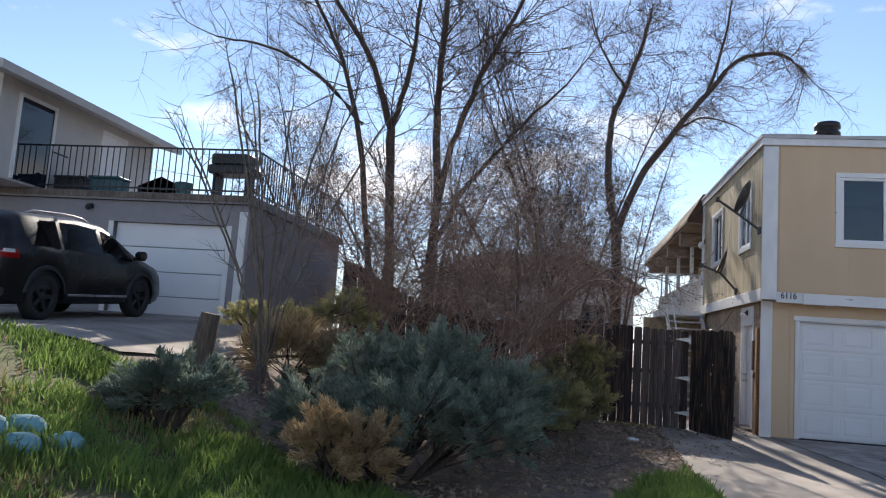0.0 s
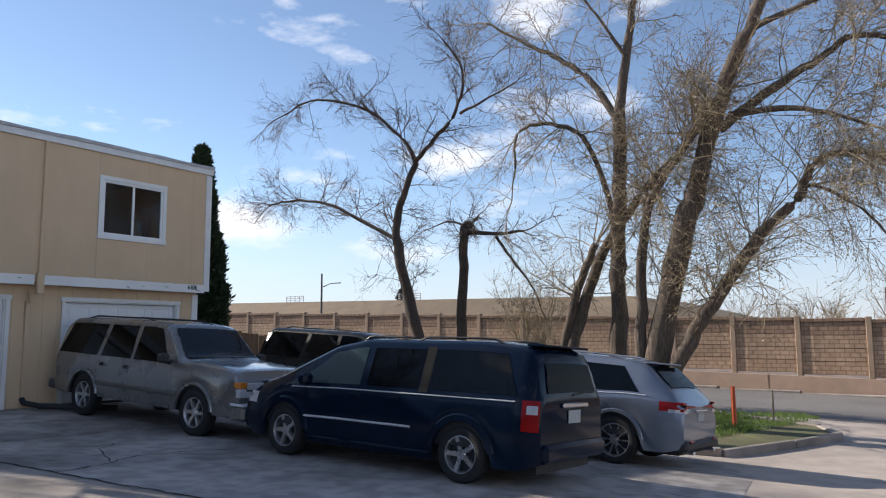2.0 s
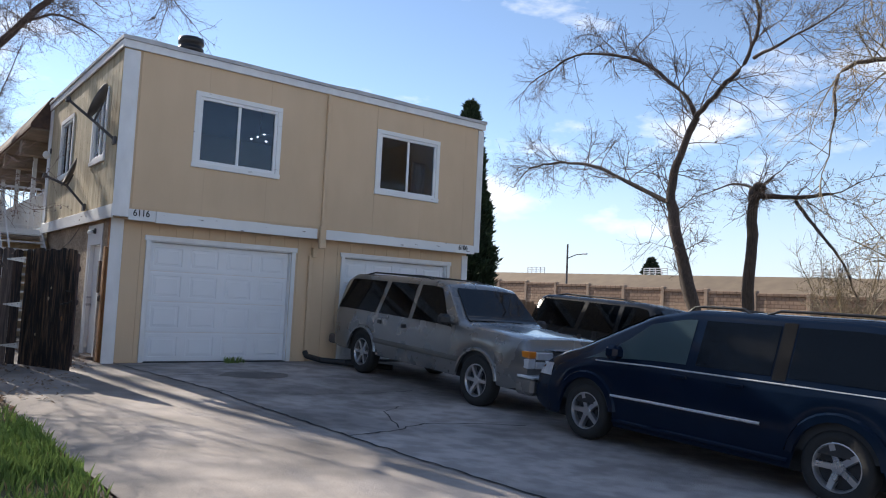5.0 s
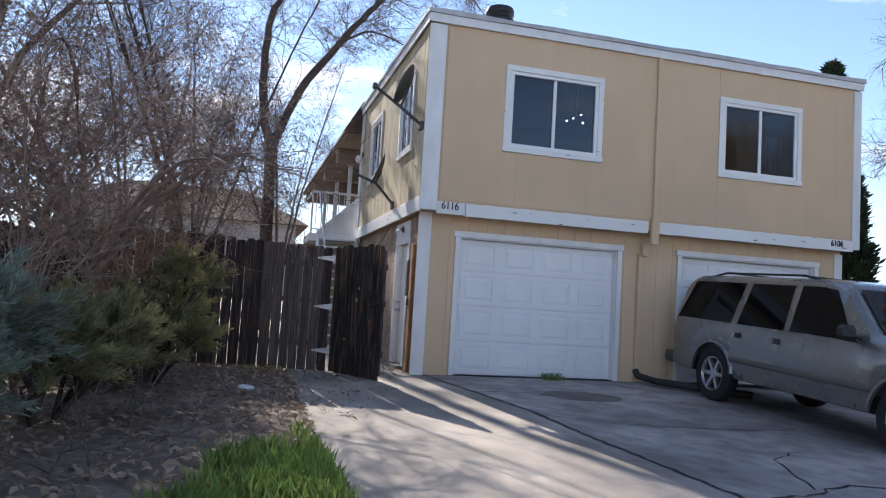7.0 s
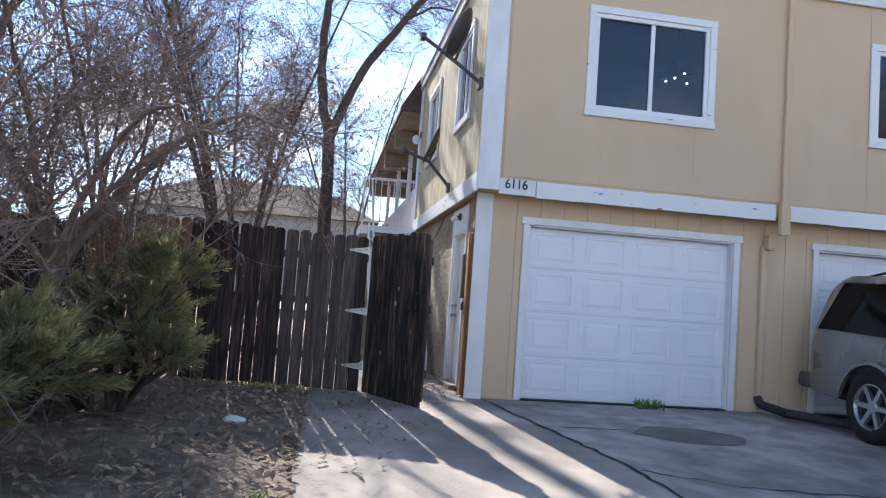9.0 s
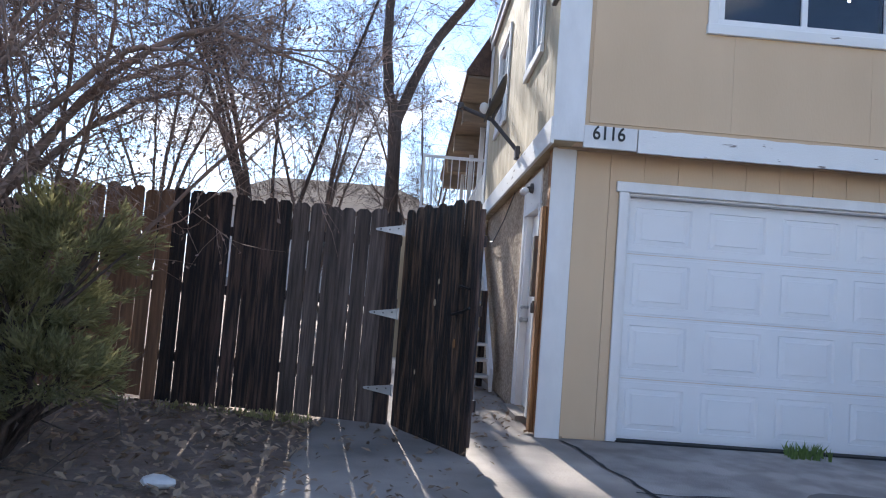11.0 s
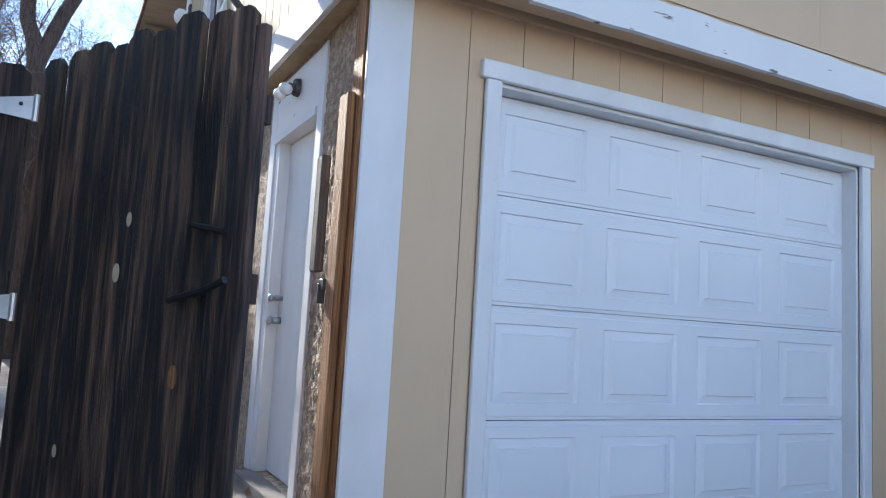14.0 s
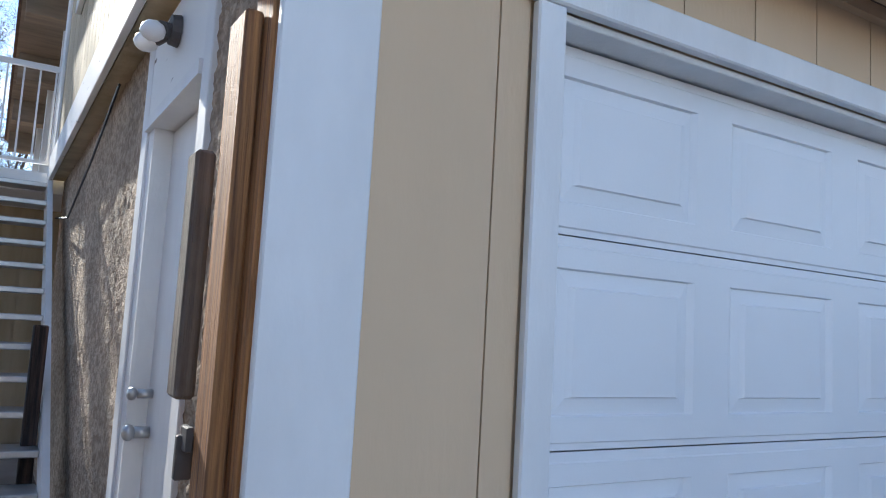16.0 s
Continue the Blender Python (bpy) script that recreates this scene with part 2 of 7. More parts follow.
coursed(BLOCK, 0.34, 0.166, 0.02)
# darker block tone that carries the shadow band at the wall's top
BLOCK_DK = coursed(mat("shade_brown_top_course", (0.36, 0.24, 0.165), (0.26, 0.17, 0.12), 5.0, 0.95, 0.9, 16, stain=0.2, island=0.14), 0.34, 0.166, 0.02)
BLOCK_POST = mat("tan_concrete_post", (0.45, 0.32, 0.23), (0.38, 0.27, 0.19), 4.0, 0.9, 0.2, stain=0.2)
BARRIER = mat("pinkish_concrete_barrier", (0.48, 0.335, 0.25), (0.42, 0.29, 0.215), 3.0, 0.9, 0.15, stain=0.15)
BERM = mat("dry_brown_slope", (0.22, 0.165, 0.11), (0.17, 0.125, 0.085), 0.5, 0.98, 0.3, stain=0.2, blotch=0.05)
SIGN_Y = mat("yellow_sign", (0.75, 0.40, 0.02), (0.70, 0.36, 0.02), 3.0, 0.5, stain=0.1)
ORANGE = mat("orange_plastic_post", (0.65, 0.11, 0.03), (0.55, 0.09, 0.03), 4.0, 0.6)
RUBBER = mat("black_rubber", (0.022, 0.022, 0.022), (0.015, 0.015, 0.015), 8.0, 0.8, 0.2)
ALLOY = mat("silver_alloy", (0.55, 0.55, 0.57), (0.45, 0.45, 0.47), 3.0, 0.3, metal=0.8)
CHROME = mat("chrome", (0.75, 0.75, 0.77), (0.65, 0.65, 0.67), 3.0, 0.12, metal=1.0)
PLASTIC = mat("black_plastic", (0.03, 0.03, 0.032), (0.02, 0.02, 0.022), 5.0, 0.6)
RED_LENS = mat("red_lens", (0.34, 0.006, 0.008), (0.26, 0.005, 0.006), 3.0, 0.2, ior=1.3)
CLEAR_LENS = mat("clear_lens", (0.60, 0.60, 0.62), (0.45, 0.45, 0.47), 9.0, 0.12, coat=0.8)
AMBER = mat("amber_lens", (0.80, 0.26, 0.02), (0.7, 0.2, 0.02), 3.0, 0.15, coat=0.8)
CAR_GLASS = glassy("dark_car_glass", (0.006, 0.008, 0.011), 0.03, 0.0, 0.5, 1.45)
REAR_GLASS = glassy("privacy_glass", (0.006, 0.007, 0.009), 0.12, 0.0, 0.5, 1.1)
# opaque pane; sky reflection and lit interior are put into its base colour
FRONT_GLASS = glassy("sky_toned_front_glass", (0.09, 0.14, 0.155), 0.02, 0.0, 0.5)
PANE = glassy("window_glass", (0.26, 0.33, 0.47), 0.01, 1.0)
PANE_DARK = glassy("dark_window_glass", (0.010, 0.014, 0.024), 0.02)
# warm pale tone with the sunlight on the apron put into the colour
APRON = mat("sunlit_tone_concrete_apron", (0.47, 0.40, 0.35), (0.36, 0.305, 0.27), 2.2, 0.92, 0.2, 40, stain=0.25, blotch=0.4)
# silver trim; the sky it would mirror is put into the bright base colour
TRIM_BRIGHT = mat("sky_bright_silver_trim", (0.75, 0.76, 0.78), (0.68, 0.69, 0.71), 3.0, 0.3, metal=0.2, coat=0.5, stain=0.05)
CURTAIN = mat("pale_curtain", (0.50, 0.50, 0.48), (0.40, 0.40, 0.38), 5.0, 0.9)
GREY_WALL = mat("grey_stucco_wall", (0.30, 0.29, 0.31), (0.26, 0.25, 0.27), 6.0, 0.9, 0.3, 40, stain=0.12)
HOUSE_W = mat("pale_house_siding", (0.55, 0.53, 0.51), (0.50, 0.48, 0.46), 4.0, 0.8, 0.1, stain=0.1)
TEAL = mat("teal_plastic", (0.03, 0.13, 0.15), (0.02, 0.10, 0.12), 4.0, 0.5)
TEAL_PALE = mat("pale_teal_painted_rock", (0.20, 0.40, 0.44), (0.12, 0.27, 0.31), 6.0, 0.8, 0.3, stain=0.3, blotch=3)
LITTER = mat("white_litter_paper", (0.75, 0.75, 0.74), (0.6, 0.6, 0.6), 9.0, 0.8)
OIL = mat("oil_stain", (0.20, 0.178, 0.162), (0.13, 0.115, 0.105), 3.0, 0.7)

# ---- building blocks ----


def obj(name, bm, material, parent=None, label="", smooth=False, normals=True):
    me = bpy.data.meshes.new(name)
    if normals:
        bmesh.ops.recalc_face_normals(bm, faces=bm.faces)
    bm.to_mesh(me)
    bm.free()
    if smooth:
        me.polygons.foreach_set("use_smooth", [True] * len(me.polygons))
    me.materials.append(material)
    ob = new(name, me)
    ob.parent = parent
    if label:
        tagged(ob, label)
    return ob


def part(name, bm, material, parent, label="", smooth=False, normals=True):
    return obj(name, bm, material, parent, label, smooth, normals)


def holder(name, m, label, category, group="", kind=""):
    e = new(name)
    e.empty_display_size = 0.1
    e.matrix_world = m
    return tagged(e, label, category, group, kind)


def boxes(*bs, bevel=0.0):
    """A mesh of boxes (x0, x1, y0, y1, z0, z1), with softened edges where bevel is given."""
    bm = bmesh.new()
    for x0, x1, y0, y1, z0, z1 in bs:
        bmesh.ops.create_cube(bm, size=1, matrix=Matrix.Translation(((x0 + x1) / 2, (y0 + y1) / 2, (z0 + z1) / 2)) @ Matrix.Diagonal((abs(x1 - x0), abs(y1 - y0), abs(z1 - z0), 1)))
    if bevel:
        bmesh.ops.bevel(bm, geom=bm.edges[:], offset=bevel, segments=1, affect="EDGES")
    return bm


def rod(bm, a, b, r0, r1=None, sides=8):
    a, b = Vector(a), Vector(b)
    d = b - a
    m = Matrix.Translation((a + b) / 2) @ d.to_track_quat("Z", "Y").to_matrix().to_4x4()
    bmesh.ops.create_cone(bm, cap_ends=True, segments=sides, radius1=r0, radius2=r0 if r1 is None else r1, depth=d.length, matrix=m)
    return bm


def ball(bm, c, r, squash=(1, 1, 1), sub=2):
    bmesh.ops.create_icosphere(bm, subdivisions=sub, radius=r, matrix=Matrix.Translation(c) @ Matrix.Diagonal((*squash, 1)))
    return bm


def tube_path(bm, pts, r, sides=6):
    for a, b in zip(pts[:-1], pts[1:]):
        rod(bm, a, b, r, r, sides)
    return bm


def ring_lathe(bm, prof, m=Matrix(), sides=24):
    """Turns a profile of (radius, height) about the local z axis."""
    rows = [[bm.verts.new(m @ Vector((r * math.cos(2 * math.pi * k / sides), r * math.sin(2 * math.pi * k / sides), h))) for k in range(sides)] for r, h in prof]
    for p, q in zip(rows[:-1], rows[1:]):
        for k in range(sides):
            bm.faces.new((p[k], p[(k + 1) % sides], q[(k + 1) % sides], q[k]))
    return rows


def smooth01(u):
    u = min(1.0, max(0.0, u))
    return u * u * (3 - 2 * u)


def gz(x, y):
    """Height of the ground: it falls from the garages to the street, and the street falls towards -y."""
    d = max(0.0, 16.5 - y)
    fall = 0.05 * min(d, 4.5) + 0.028 * max(0.0, min(d, 14.0) - 4.5)
    drop = fall * (0.4 + 0.6 * smooth01((x - 4.0) / 4))
    drop += 0.062 * min(7.0, max(0.0, x - 9.0)) * min(1.0, max(0.15, 1 - (y - 6) / 15))
    if x > 13.5:
        drop += (0.87 - 0.026 * (min(60.0, max(-40.0, y)) - 3.5) - drop) * smooth01((x - 13.5) / 5)
    bank = 1.28 * smooth01((-0.5 - x) / 5.0) * smooth01((y + 6) / 9)
    if x < -3:
        bank += 0.035 * max(0, min(y, 17) - 10) * smooth01((-3 - x) / 2)
    return -drop + bank


def lay(bm, xs, ys, lift=0.0, wave=0.0):
    """A sheet over the ground on a grid."""
    v = [[bm.verts.new((x, y, gz(x, y) + lift + wave * noise.noise((x * 0.8, y * 0.8, 0)))) for y in ys] for x in xs]
    for i in range(len(xs) - 1):
        for j in range(len(ys) - 1):
            bm.faces.new((v[i][j], v[i + 1][j], v[i + 1][j + 1], v[i][j + 1]))
    return bm


def patch(bm, outline, lift, fine=0.5):
    """A flat sheet inside an outline of (x, y), draped on the ground."""
    f = bm.faces.new([bm.verts.new((x, y, 0)) for x, y in outline])
    lo = [min(p[k] for p in outline) for k in (0, 1)]
    hi = [max(p[k] for p in outline) for k in (0, 1)]
    for k in (0, 1):
        c = lo[k] + fine
        while c < hi[k]:
            co, no = [0, 0, 0], [0, 0, 0]
            co[k], no[k] = c, 1
            bmesh.ops.bisect_plane(bm, geom=bm.verts[:] + bm.edges[:] + bm.faces[:], plane_co=co, plane_no=no)
            c += fine
    for v in bm.verts:
        v.co.z = gz(v.co.x, v.co.y) + lift
    return bm


def steps(a, b, d):
    n = max(1, round((b - a) / d))
    return [a + (b - a) * k / n for k in range(n + 1)]


# ---- ground ----
xs = steps(-600, -40, 80) + steps(-36, -8, 4) + steps(-7.5, 34, 0.5) + steps(40, 80, 8) + steps(120, 900, 130)
ys = steps(-600, -30, 90) + steps(-24, -2, 2) + steps(-1.5, 26, 0.5) + steps(30, 80, 6) + steps(120, 900, 130)
tagged(obj("ground", lay(bmesh.new(), xs, ys, -0.03), SOIL, smooth=True), "bare brown soil around the houses", "ground", kind="structure")
# driveway slabs, street, verge
drive = tagged(obj("driveway", patch(bmesh.new(), [(3.05, 16.9), (3.0, 12), (3.1, 8), (2.2, 5.5), (-0.8, 3.2), (-4, 1.8), (-4, -8), (5.2, -8), (5.2, 3.65), (6.5, 3.65), (6.3, 8), (6.0, 13), (5.4, 16.6), (4.9, 16.6), (4.9, 24), (3.3, 24), (3.3, 16.9)], 0.0), CONCRETE), "worn pale concrete driveway strip beside the building", "driveway", kind="structure")
tagged(obj("driveway", patch(bmesh.new(), [(5.1, 16.6), (5.25, 15.6), (5.65, 13.6), (5.85, 10.8), (5.95, 9.0), (6.15, 7.4), (6.25, 5.5), (6.3, 3.3), (9.0, 3.0), (13.0, 3.6), (16.4, 6), (16, 16.6)], 0.004), CONC_DK), "dark worn concrete parking area", "driveway", kind="structure")
# sunlit ground gets its own paler colour than the shaded parking area
tagged(obj("driveway", patch(bmesh.new(), [(5.2, 3.4), (5.2, -8), (24.0, -8), (24.0, 7.0), (16.4, 6.5), (13.0, 3.75), (9.0, 3.15), (5.2, 3.6)], 0.001), APRON), "concrete apron towards the street, sunlight put into its pale colour", "driveway", kind="structure")
tagged(obj("road", lay(bmesh.new(), steps(23.3, 32.0, 2), steps(-60, 90, 6), 0.008), ASPHALT), "grey asphalt street along the block wall", "road", kind="structure")


def crack(pts, w):
    bm = bmesh.new()
    rng = random.Random(len(pts) * 7 + int(w * 1000))
    line = []
    for (x0, y0), (x1, y1) in zip(pts[:-1], pts[1:]):
        n = max(2, int(math.hypot(x1 - x0, y1 - y0) / 0.12))
        for k in range(n):
            u = k / n
            line.append(Vector((x0 + (x1 - x0) * u + rng.uniform(-.03, .03), y0 + (y1 - y0) * u + rng.uniform(-.03, .03))))
    prev = None
    for k, p in enumerate(line[:-1]):
        d = (line[k + 1] - p).normalized()
        q = Vector((-d.y, d.x)) * w * rng.uniform(0.4, 1.2) / 2
        row = [bm.verts.new((p.x + s * q.x, p.y + s * q.y, gz(p.x, p.y) + 0.009)) for s in (1, -1)]
        if prev:
            bm.faces.new((prev[0], prev[1], row[1], row[0]))
        prev = row
    return bm


for pts, w in ((((5.12, 16.4), (5.25, 15.6), (5.65, 13.6), (5.85, 10.8), (5.95, 9.0), (6.15, 7.4), (6.25, 5.5), (6.3, 3.4)), 0.035), (((5.65, 13.3), (6.4, 13.0), (8.1, 12.9), (9.2, 13.0)), 0.03),
               (((5.9, 9.9), (6.7, 10.2), (7.4, 10.6), (8.2, 10.4), (8.9, 9.9)), 0.04), (((6.9, 10.35), (7.4, 11.5), (8.2, 12.0)), 0.022),
               (((5.3, 14.9), (8.0, 15.1)), 0.03), (((14.0, 3.0), (14.6, -0.5), (14.2, -4)), 0.018), (((10.2, 4.2), (10.6, 1.2), (14, 0.6)), 0.015),
               (((24.2, 2.0), (27.4, 1.2)), 0.05), (((23.6, -1), (24.2, 9)), 0.05)):
    tagged(obj("crack", crack(pts, w), CRACK), "dark filled crack in the pavement", "crack", kind="structure")
bm = bmesh.new()
bmesh.ops.create_circle(bm, cap_ends=True, segments=28, radius=1, matrix=Matrix.Translation((7.0, 14.9, 0)) @ Matrix.Diagonal((0.6, 0.38, 1, 1)))
for v in bm.verts:
    v.co.x += 0.12 * noise.noise(v.co * 3)
    v.co.y += 0.10 * noise.noise(v.co * 2.3)
    v.co.z = gz(v.co.x, v.co.y) + 0.008
tagged(obj("stain", bm, OIL), "dark oil stain on the drive before the garage", "stain", kind="structure")

# grass verge with its kerb, between the parking area and the street
VERGE = [(15.5, 4.7), (17.6, 3.85), (19.5, 3.25), (20.7, 3.8), (22.4, 7.5), (23.0, 30), (15.6, 30), (15.4, 9), (15.3, 5.6)]
bm = patch(bmesh.new(), VERGE, 0.11, 0.5)
tagged(obj("ground", bm, GRASS_G), "grassy verge under the trees", "lawn", kind="structure")
bm = bmesh.new()
for (x0, y0), (x1, y1) in zip([VERGE[-1]] + VERGE[:5], VERGE[:6]):
    n = max(1, int(math.hypot(x1 - x0, y1 - y0) / 1.2))
    for k in range(n):
        a = Vector((x0 + (x1 - x0) * k / n, y0 + (y1 - y0) * k / n))
        b = Vector((x0 + (x1 - x0) * (k + 0.985) / n, y0 + (y1 - y0) * (k + 0.985) / n))
        d = b - a
        c = (a + b) / 2
        z = gz(c.x, c.y)
        bmesh.ops.create_cube(bm, size=1, matrix=Matrix.Translation((c.x, c.y, z + 0.04)) @ Matrix.Rotation(math.atan2(d.y, d.x), 4, "Z") @ Matrix.Diagonal((d.length, 0.16, 0.22, 1)))
bmesh.ops.bevel(bm, geom=bm.edges[:], offset=0.02, segments=1, affect="EDGES")
tagged(obj("kerb", bm, CONCRETE), "low concrete kerb round the grass verge", "kerb", kind="structure")
bm = boxes(*[(31.9, 32.25, y, y + 2.95, -1.16 + 0.026 * y, -0.86 + 0.026 * y) for y in steps(-60, 90, 3)[:-1]], bevel=0.03)
tagged(obj("kerb", bm, CONCRETE), "concrete kerb along the far side of the street", "kerb", kind="structure")
lawn = [(2.95, 12.0), (3.0, 8), (2.1, 5.6), (-0.9, 3.3), (-4.0, 2.0), (-7, 6), (-7, 9.0), (-2.8, 10.0), (-1.5, 9.6), (0.6, 7.9), (1.7, 8.8), (2.2, 10.6)]
tagged(obj("ground", patch(bmesh.new(), lawn, 0.004), GRASS_G), "patchy spring lawn on the bank beside the drive", "lawn", kind="structure")
tagged(obj("driveway", patch(bmesh.new(), [(-3.6, 16.2), (-3.8, 12), (-4.2, 10.3), (-9, 9.2), (-16, 9.2), (-16, 16.2)], 0.006), CONCRETE), "neighbour's concrete driveway on the raised lot", "driveway", kind="structure")

# ---- the two-storey building ----
UP_Y, LO_Y = 16.25, 16.52          # front faces of the upper and lower storey
UX0, UX1, LX0, LX1 = 4.86, 12.98, 4.96, 12.86
house = holder("apartment_building", pose(LX0, LO_Y, 0), "two-storey tan apartment building with white trim and garages", "building")
house_inv = house.matrix_world.inverted()


def hp(name, bm, material, parent=house, label="", smooth=False):
    """A part of the building, given in world coordinates."""
    if parent is house:
        bmesh.ops.transform(bm, matrix=house_inv, verts=bm.verts)
    return part(name, bm, material, parent, label, smooth)


def hp_each(name, bs, material, label=""):
    for b in bs:
        hp(name, boxes(b), material, house, label)


def wall_with_holes(x0, x1, z0, z1, y0, y1, holes):
    """Boxes for a wall across x with openings (x0, x1, z0, z1)."""
    out, cur = [], x0
    for hx0, hx1, hz0, hz1 in sorted(holes):
        out.append((cur, hx0, y0, y1, z0, z1))
        if hz0 > z0:
            out.append((hx0, hx1, y0, y1, z0, hz0))
        if hz1 < z1:
            out.append((hx0, hx1, y0, y1, hz1, z1))
        cur = hx1
    out.append((cur, x1, y0, y1, z0, z1))
    return out


def siding(face, lo, hi, z0, z1, holes, axis, out, pitch=0.3048, start=0.0, gap=0.008):
    """Grooved sheets of siding as separate boards; face is the wall's plane, out the way it faces."""
    bm = bmesh.new()
    grooves = [start + k * pitch for k in range(math.floor((lo - start) / pitch), math.ceil((hi - start) / pitch) + 1)]
    cuts = sorted(set([lo, hi] + [q for q in grooves + [q for h in holes for q in h[:2]] if lo + 0.02 < q < hi - 0.02]))
    for c, e in zip(cuts[:-1], cuts[1:]):
        if e - c < 0.015:
            continue
        g0, g1 = (gap / 2 if min(abs(q - w) for w in grooves) < 0.001 else 0.0 for q in (c, e))
        spans = [(z0, z1)]
        for h0, h1, hz0, hz1 in holes:
            if h0 < e - 0.01 and h1 > c + 0.01:
                spans = [s for a, b in spans for s in ((a, min(b, hz0)), (max(a, hz1), b)) if s[1] - s[0] > 0.02]
        for a, b in spans:
            t = (face, face + out * 0.012)
            box = (c + g0, e - g1, min(t), max(t), a, b) if axis == "x" else (min(t), max(t), c + g0, e - g1, a, b)
            bmx = boxes(box)
            me = bpy.data.meshes.new("tmp")
            bmx.to_mesh(me)
            bmx.free()
            bm.from_mesh(me)
            bpy.data.meshes.remove(me)
    return bm


WIN_A, WIN_B = (6.20, 7.73, 3.64, 4.86), (10.11, 11.62, 3.64, 4.86)
GAR_A, GAR_B = (5.59, 8.33, 0.0, 2.17), (9.55, 12.27, 0.0, 2.17)
hp_each("wall", wall_with_holes(UX0 + 0.18, UX1, 2.52, 5.5, UP_Y, UP_Y + 0.18, [WIN_A, WIN_B]), TAN)
hp_each("wall", wall_with_holes(LX0 + 0.18, LX1, -0.1, 2.555, LO_Y, LO_Y + 0.18, [(*GAR_A[:2], -0.1, GAR_A[3]), (*GAR_B[:2], -0.1, GAR_B[3])]), TAN)
SW1, SW2, SDOOR = (17.2, 18.1, 3.66, 4.85), (20.0, 21.1, 3.66, 4.85), (17.3, 18.16, 0.06, 2.12)
hp_each("wall", [(UX0, UX0 + 0.18, *b) for b in [(b[0], b[1], b[4], b[5]) for b in wall_with_holes(UP_Y - 0.011, 22.6, 2.52, 5.5, 0, 1, [SW1, SW2])]], TAN_SIDE)
hp_each("wall", [(LX0, LX0 + 0.18, *b) for b in [(b[0], b[1], b[4], b[5]) for b in wall_with_holes(LO_Y - 0.011, 22.6, -0.1, 2.555, 0, 1, [SDOOR])]], STUCCO)
hp_each("wall", ((UX1 - 0.18, UX1, UP_Y + 0.18, 30, 2.52, 5.5), (LX1 - 0.18, LX1, LO_Y + 0.18, 30, 0, 2.52), (LX0 + 0.18, UX1 - 0.2, 22.42, 22.6, 0, 5.5)), TAN)
hp_each("wall", ((6.4, 6.6, 22.6, 34, 0, 5.5), (6.6, 13, 33.8, 34, 0, 5.5)), TAN_SIDE, label="recessed wall behind the balconies")
# dark brown sheet: the shadow line under the band is put into its colour
hp("soffit", boxes((LX0 + 0.005, UX1 - 0.185, UP_Y + 0.181, LO_Y + 0.1, 2.556, 2.57)), SOFFIT, label="overhang soffit with its shade put into the brown colour")
hp("floor", boxes((UX0 + 0.182, UX1 - 0.182, UP_Y + 0.182, 22.4, 2.56, 2.62)), TAN, label="floor of the upper storey")
hp("roof", boxes((UX0 - 0.05, UX1 + 0.05, UP_Y - 0.05, 34, 5.5, 5.56)), ROOFING, label="flat roof deck")
hp("siding", siding(UP_Y, UX0 + 0.28, UX1 - 0.14, 2.70, 5.46, [(6.11, 7.82, 3.56, 4.95), (10.02, 11.71, 3.56, 4.95)], "x", -1, 1.2192, 5.14, 0.0018), TAN, label="smooth tan siding sheets")
hp("siding", siding(LO_Y, LX0 + 0.13, LX1 - 0.14, 0.02, 2.515, [(5.5, 8.42, -1, 2.24), (9.46, 12.36, -1, 2.24)], "x", -1, 0.3048, 5.11, 0.005), TAN, label="grooved tan siding")
hp("siding", siding(UX0, UP_Y + 0.1, 22.45, 2.72, 5.46, [(17.1, 18.2, 3.56, 4.95), (19.9, 21.2, 3.56, 4.95)], "y", -1, 0.2032, 16.35, 0.014), TAN_SIDE, label="weathered cream grooved siding")


def stucco_coat(y0, y1, z0, z1, pitch, deep):
    """A knobbly trowelled coat on the side wall."""
    ny, nz = int((y1 - y0) / pitch), int((z1 - z0) / pitch)
    v, f = [], []
    for i in range(ny + 1):
        for j in range(nz + 1):
            y, z = y0 + (y1 - y0) * i / ny, z0 + (z1 - z0) * j / nz
            q = 0.5 + 0.5 * noise.noise((y * 26, z * 19, 3.1)) + 0.35 * noise.noise((y * 60, z * 50, 7.7))
            v.append((LX0 - 0.004 - deep * max(0.0, min(1.2, q)), y, z))
    for i in range(ny):
        for j in range(nz):
            a = i * (nz + 1) + j
            f.append((a, a + 1, a + nz + 2, a + nz + 1))
    me = bpy.data.meshes.new("stucco")
    me.from_pydata(v, [], f)
    bm = bmesh.new()
    bm.from_mesh(me)
    bpy.data.meshes.remove(me)
    return bm


hp("stucco", stucco_coat(16.68, 17.2, 0.0, 2.5, 0.014, 0.02), STUCCO, label="coarse tan stucco", smooth=True)
hp("stucco", stucco_coat(18.29, 22.55, 0.0, 2.5, 0.022, 0.016), STUCCO, label="coarse tan stucco", smooth=True)
# white trim: corner boards, bands, fascia
hp("corner_board", boxes((UX0 - 0.03, UX0 + 0.24, UP_Y - 0.035, UP_Y - 0.0125, 2.52, 5.42), bevel=0.004), WHITE)
hp("corner_board", boxes((LX0 - 0.065, LX0 + 0.145, LO_Y - 0.035, LO_Y - 0.0125, -0.05, 2.515), bevel=0.004), WHITE)
hp("corner_board", boxes((UX1 - 0.15, UX1 + 0.02, UP_Y - 0.035, UP_Y - 0.0125, 2.52, 5.42), bevel=0.004), WHITE)
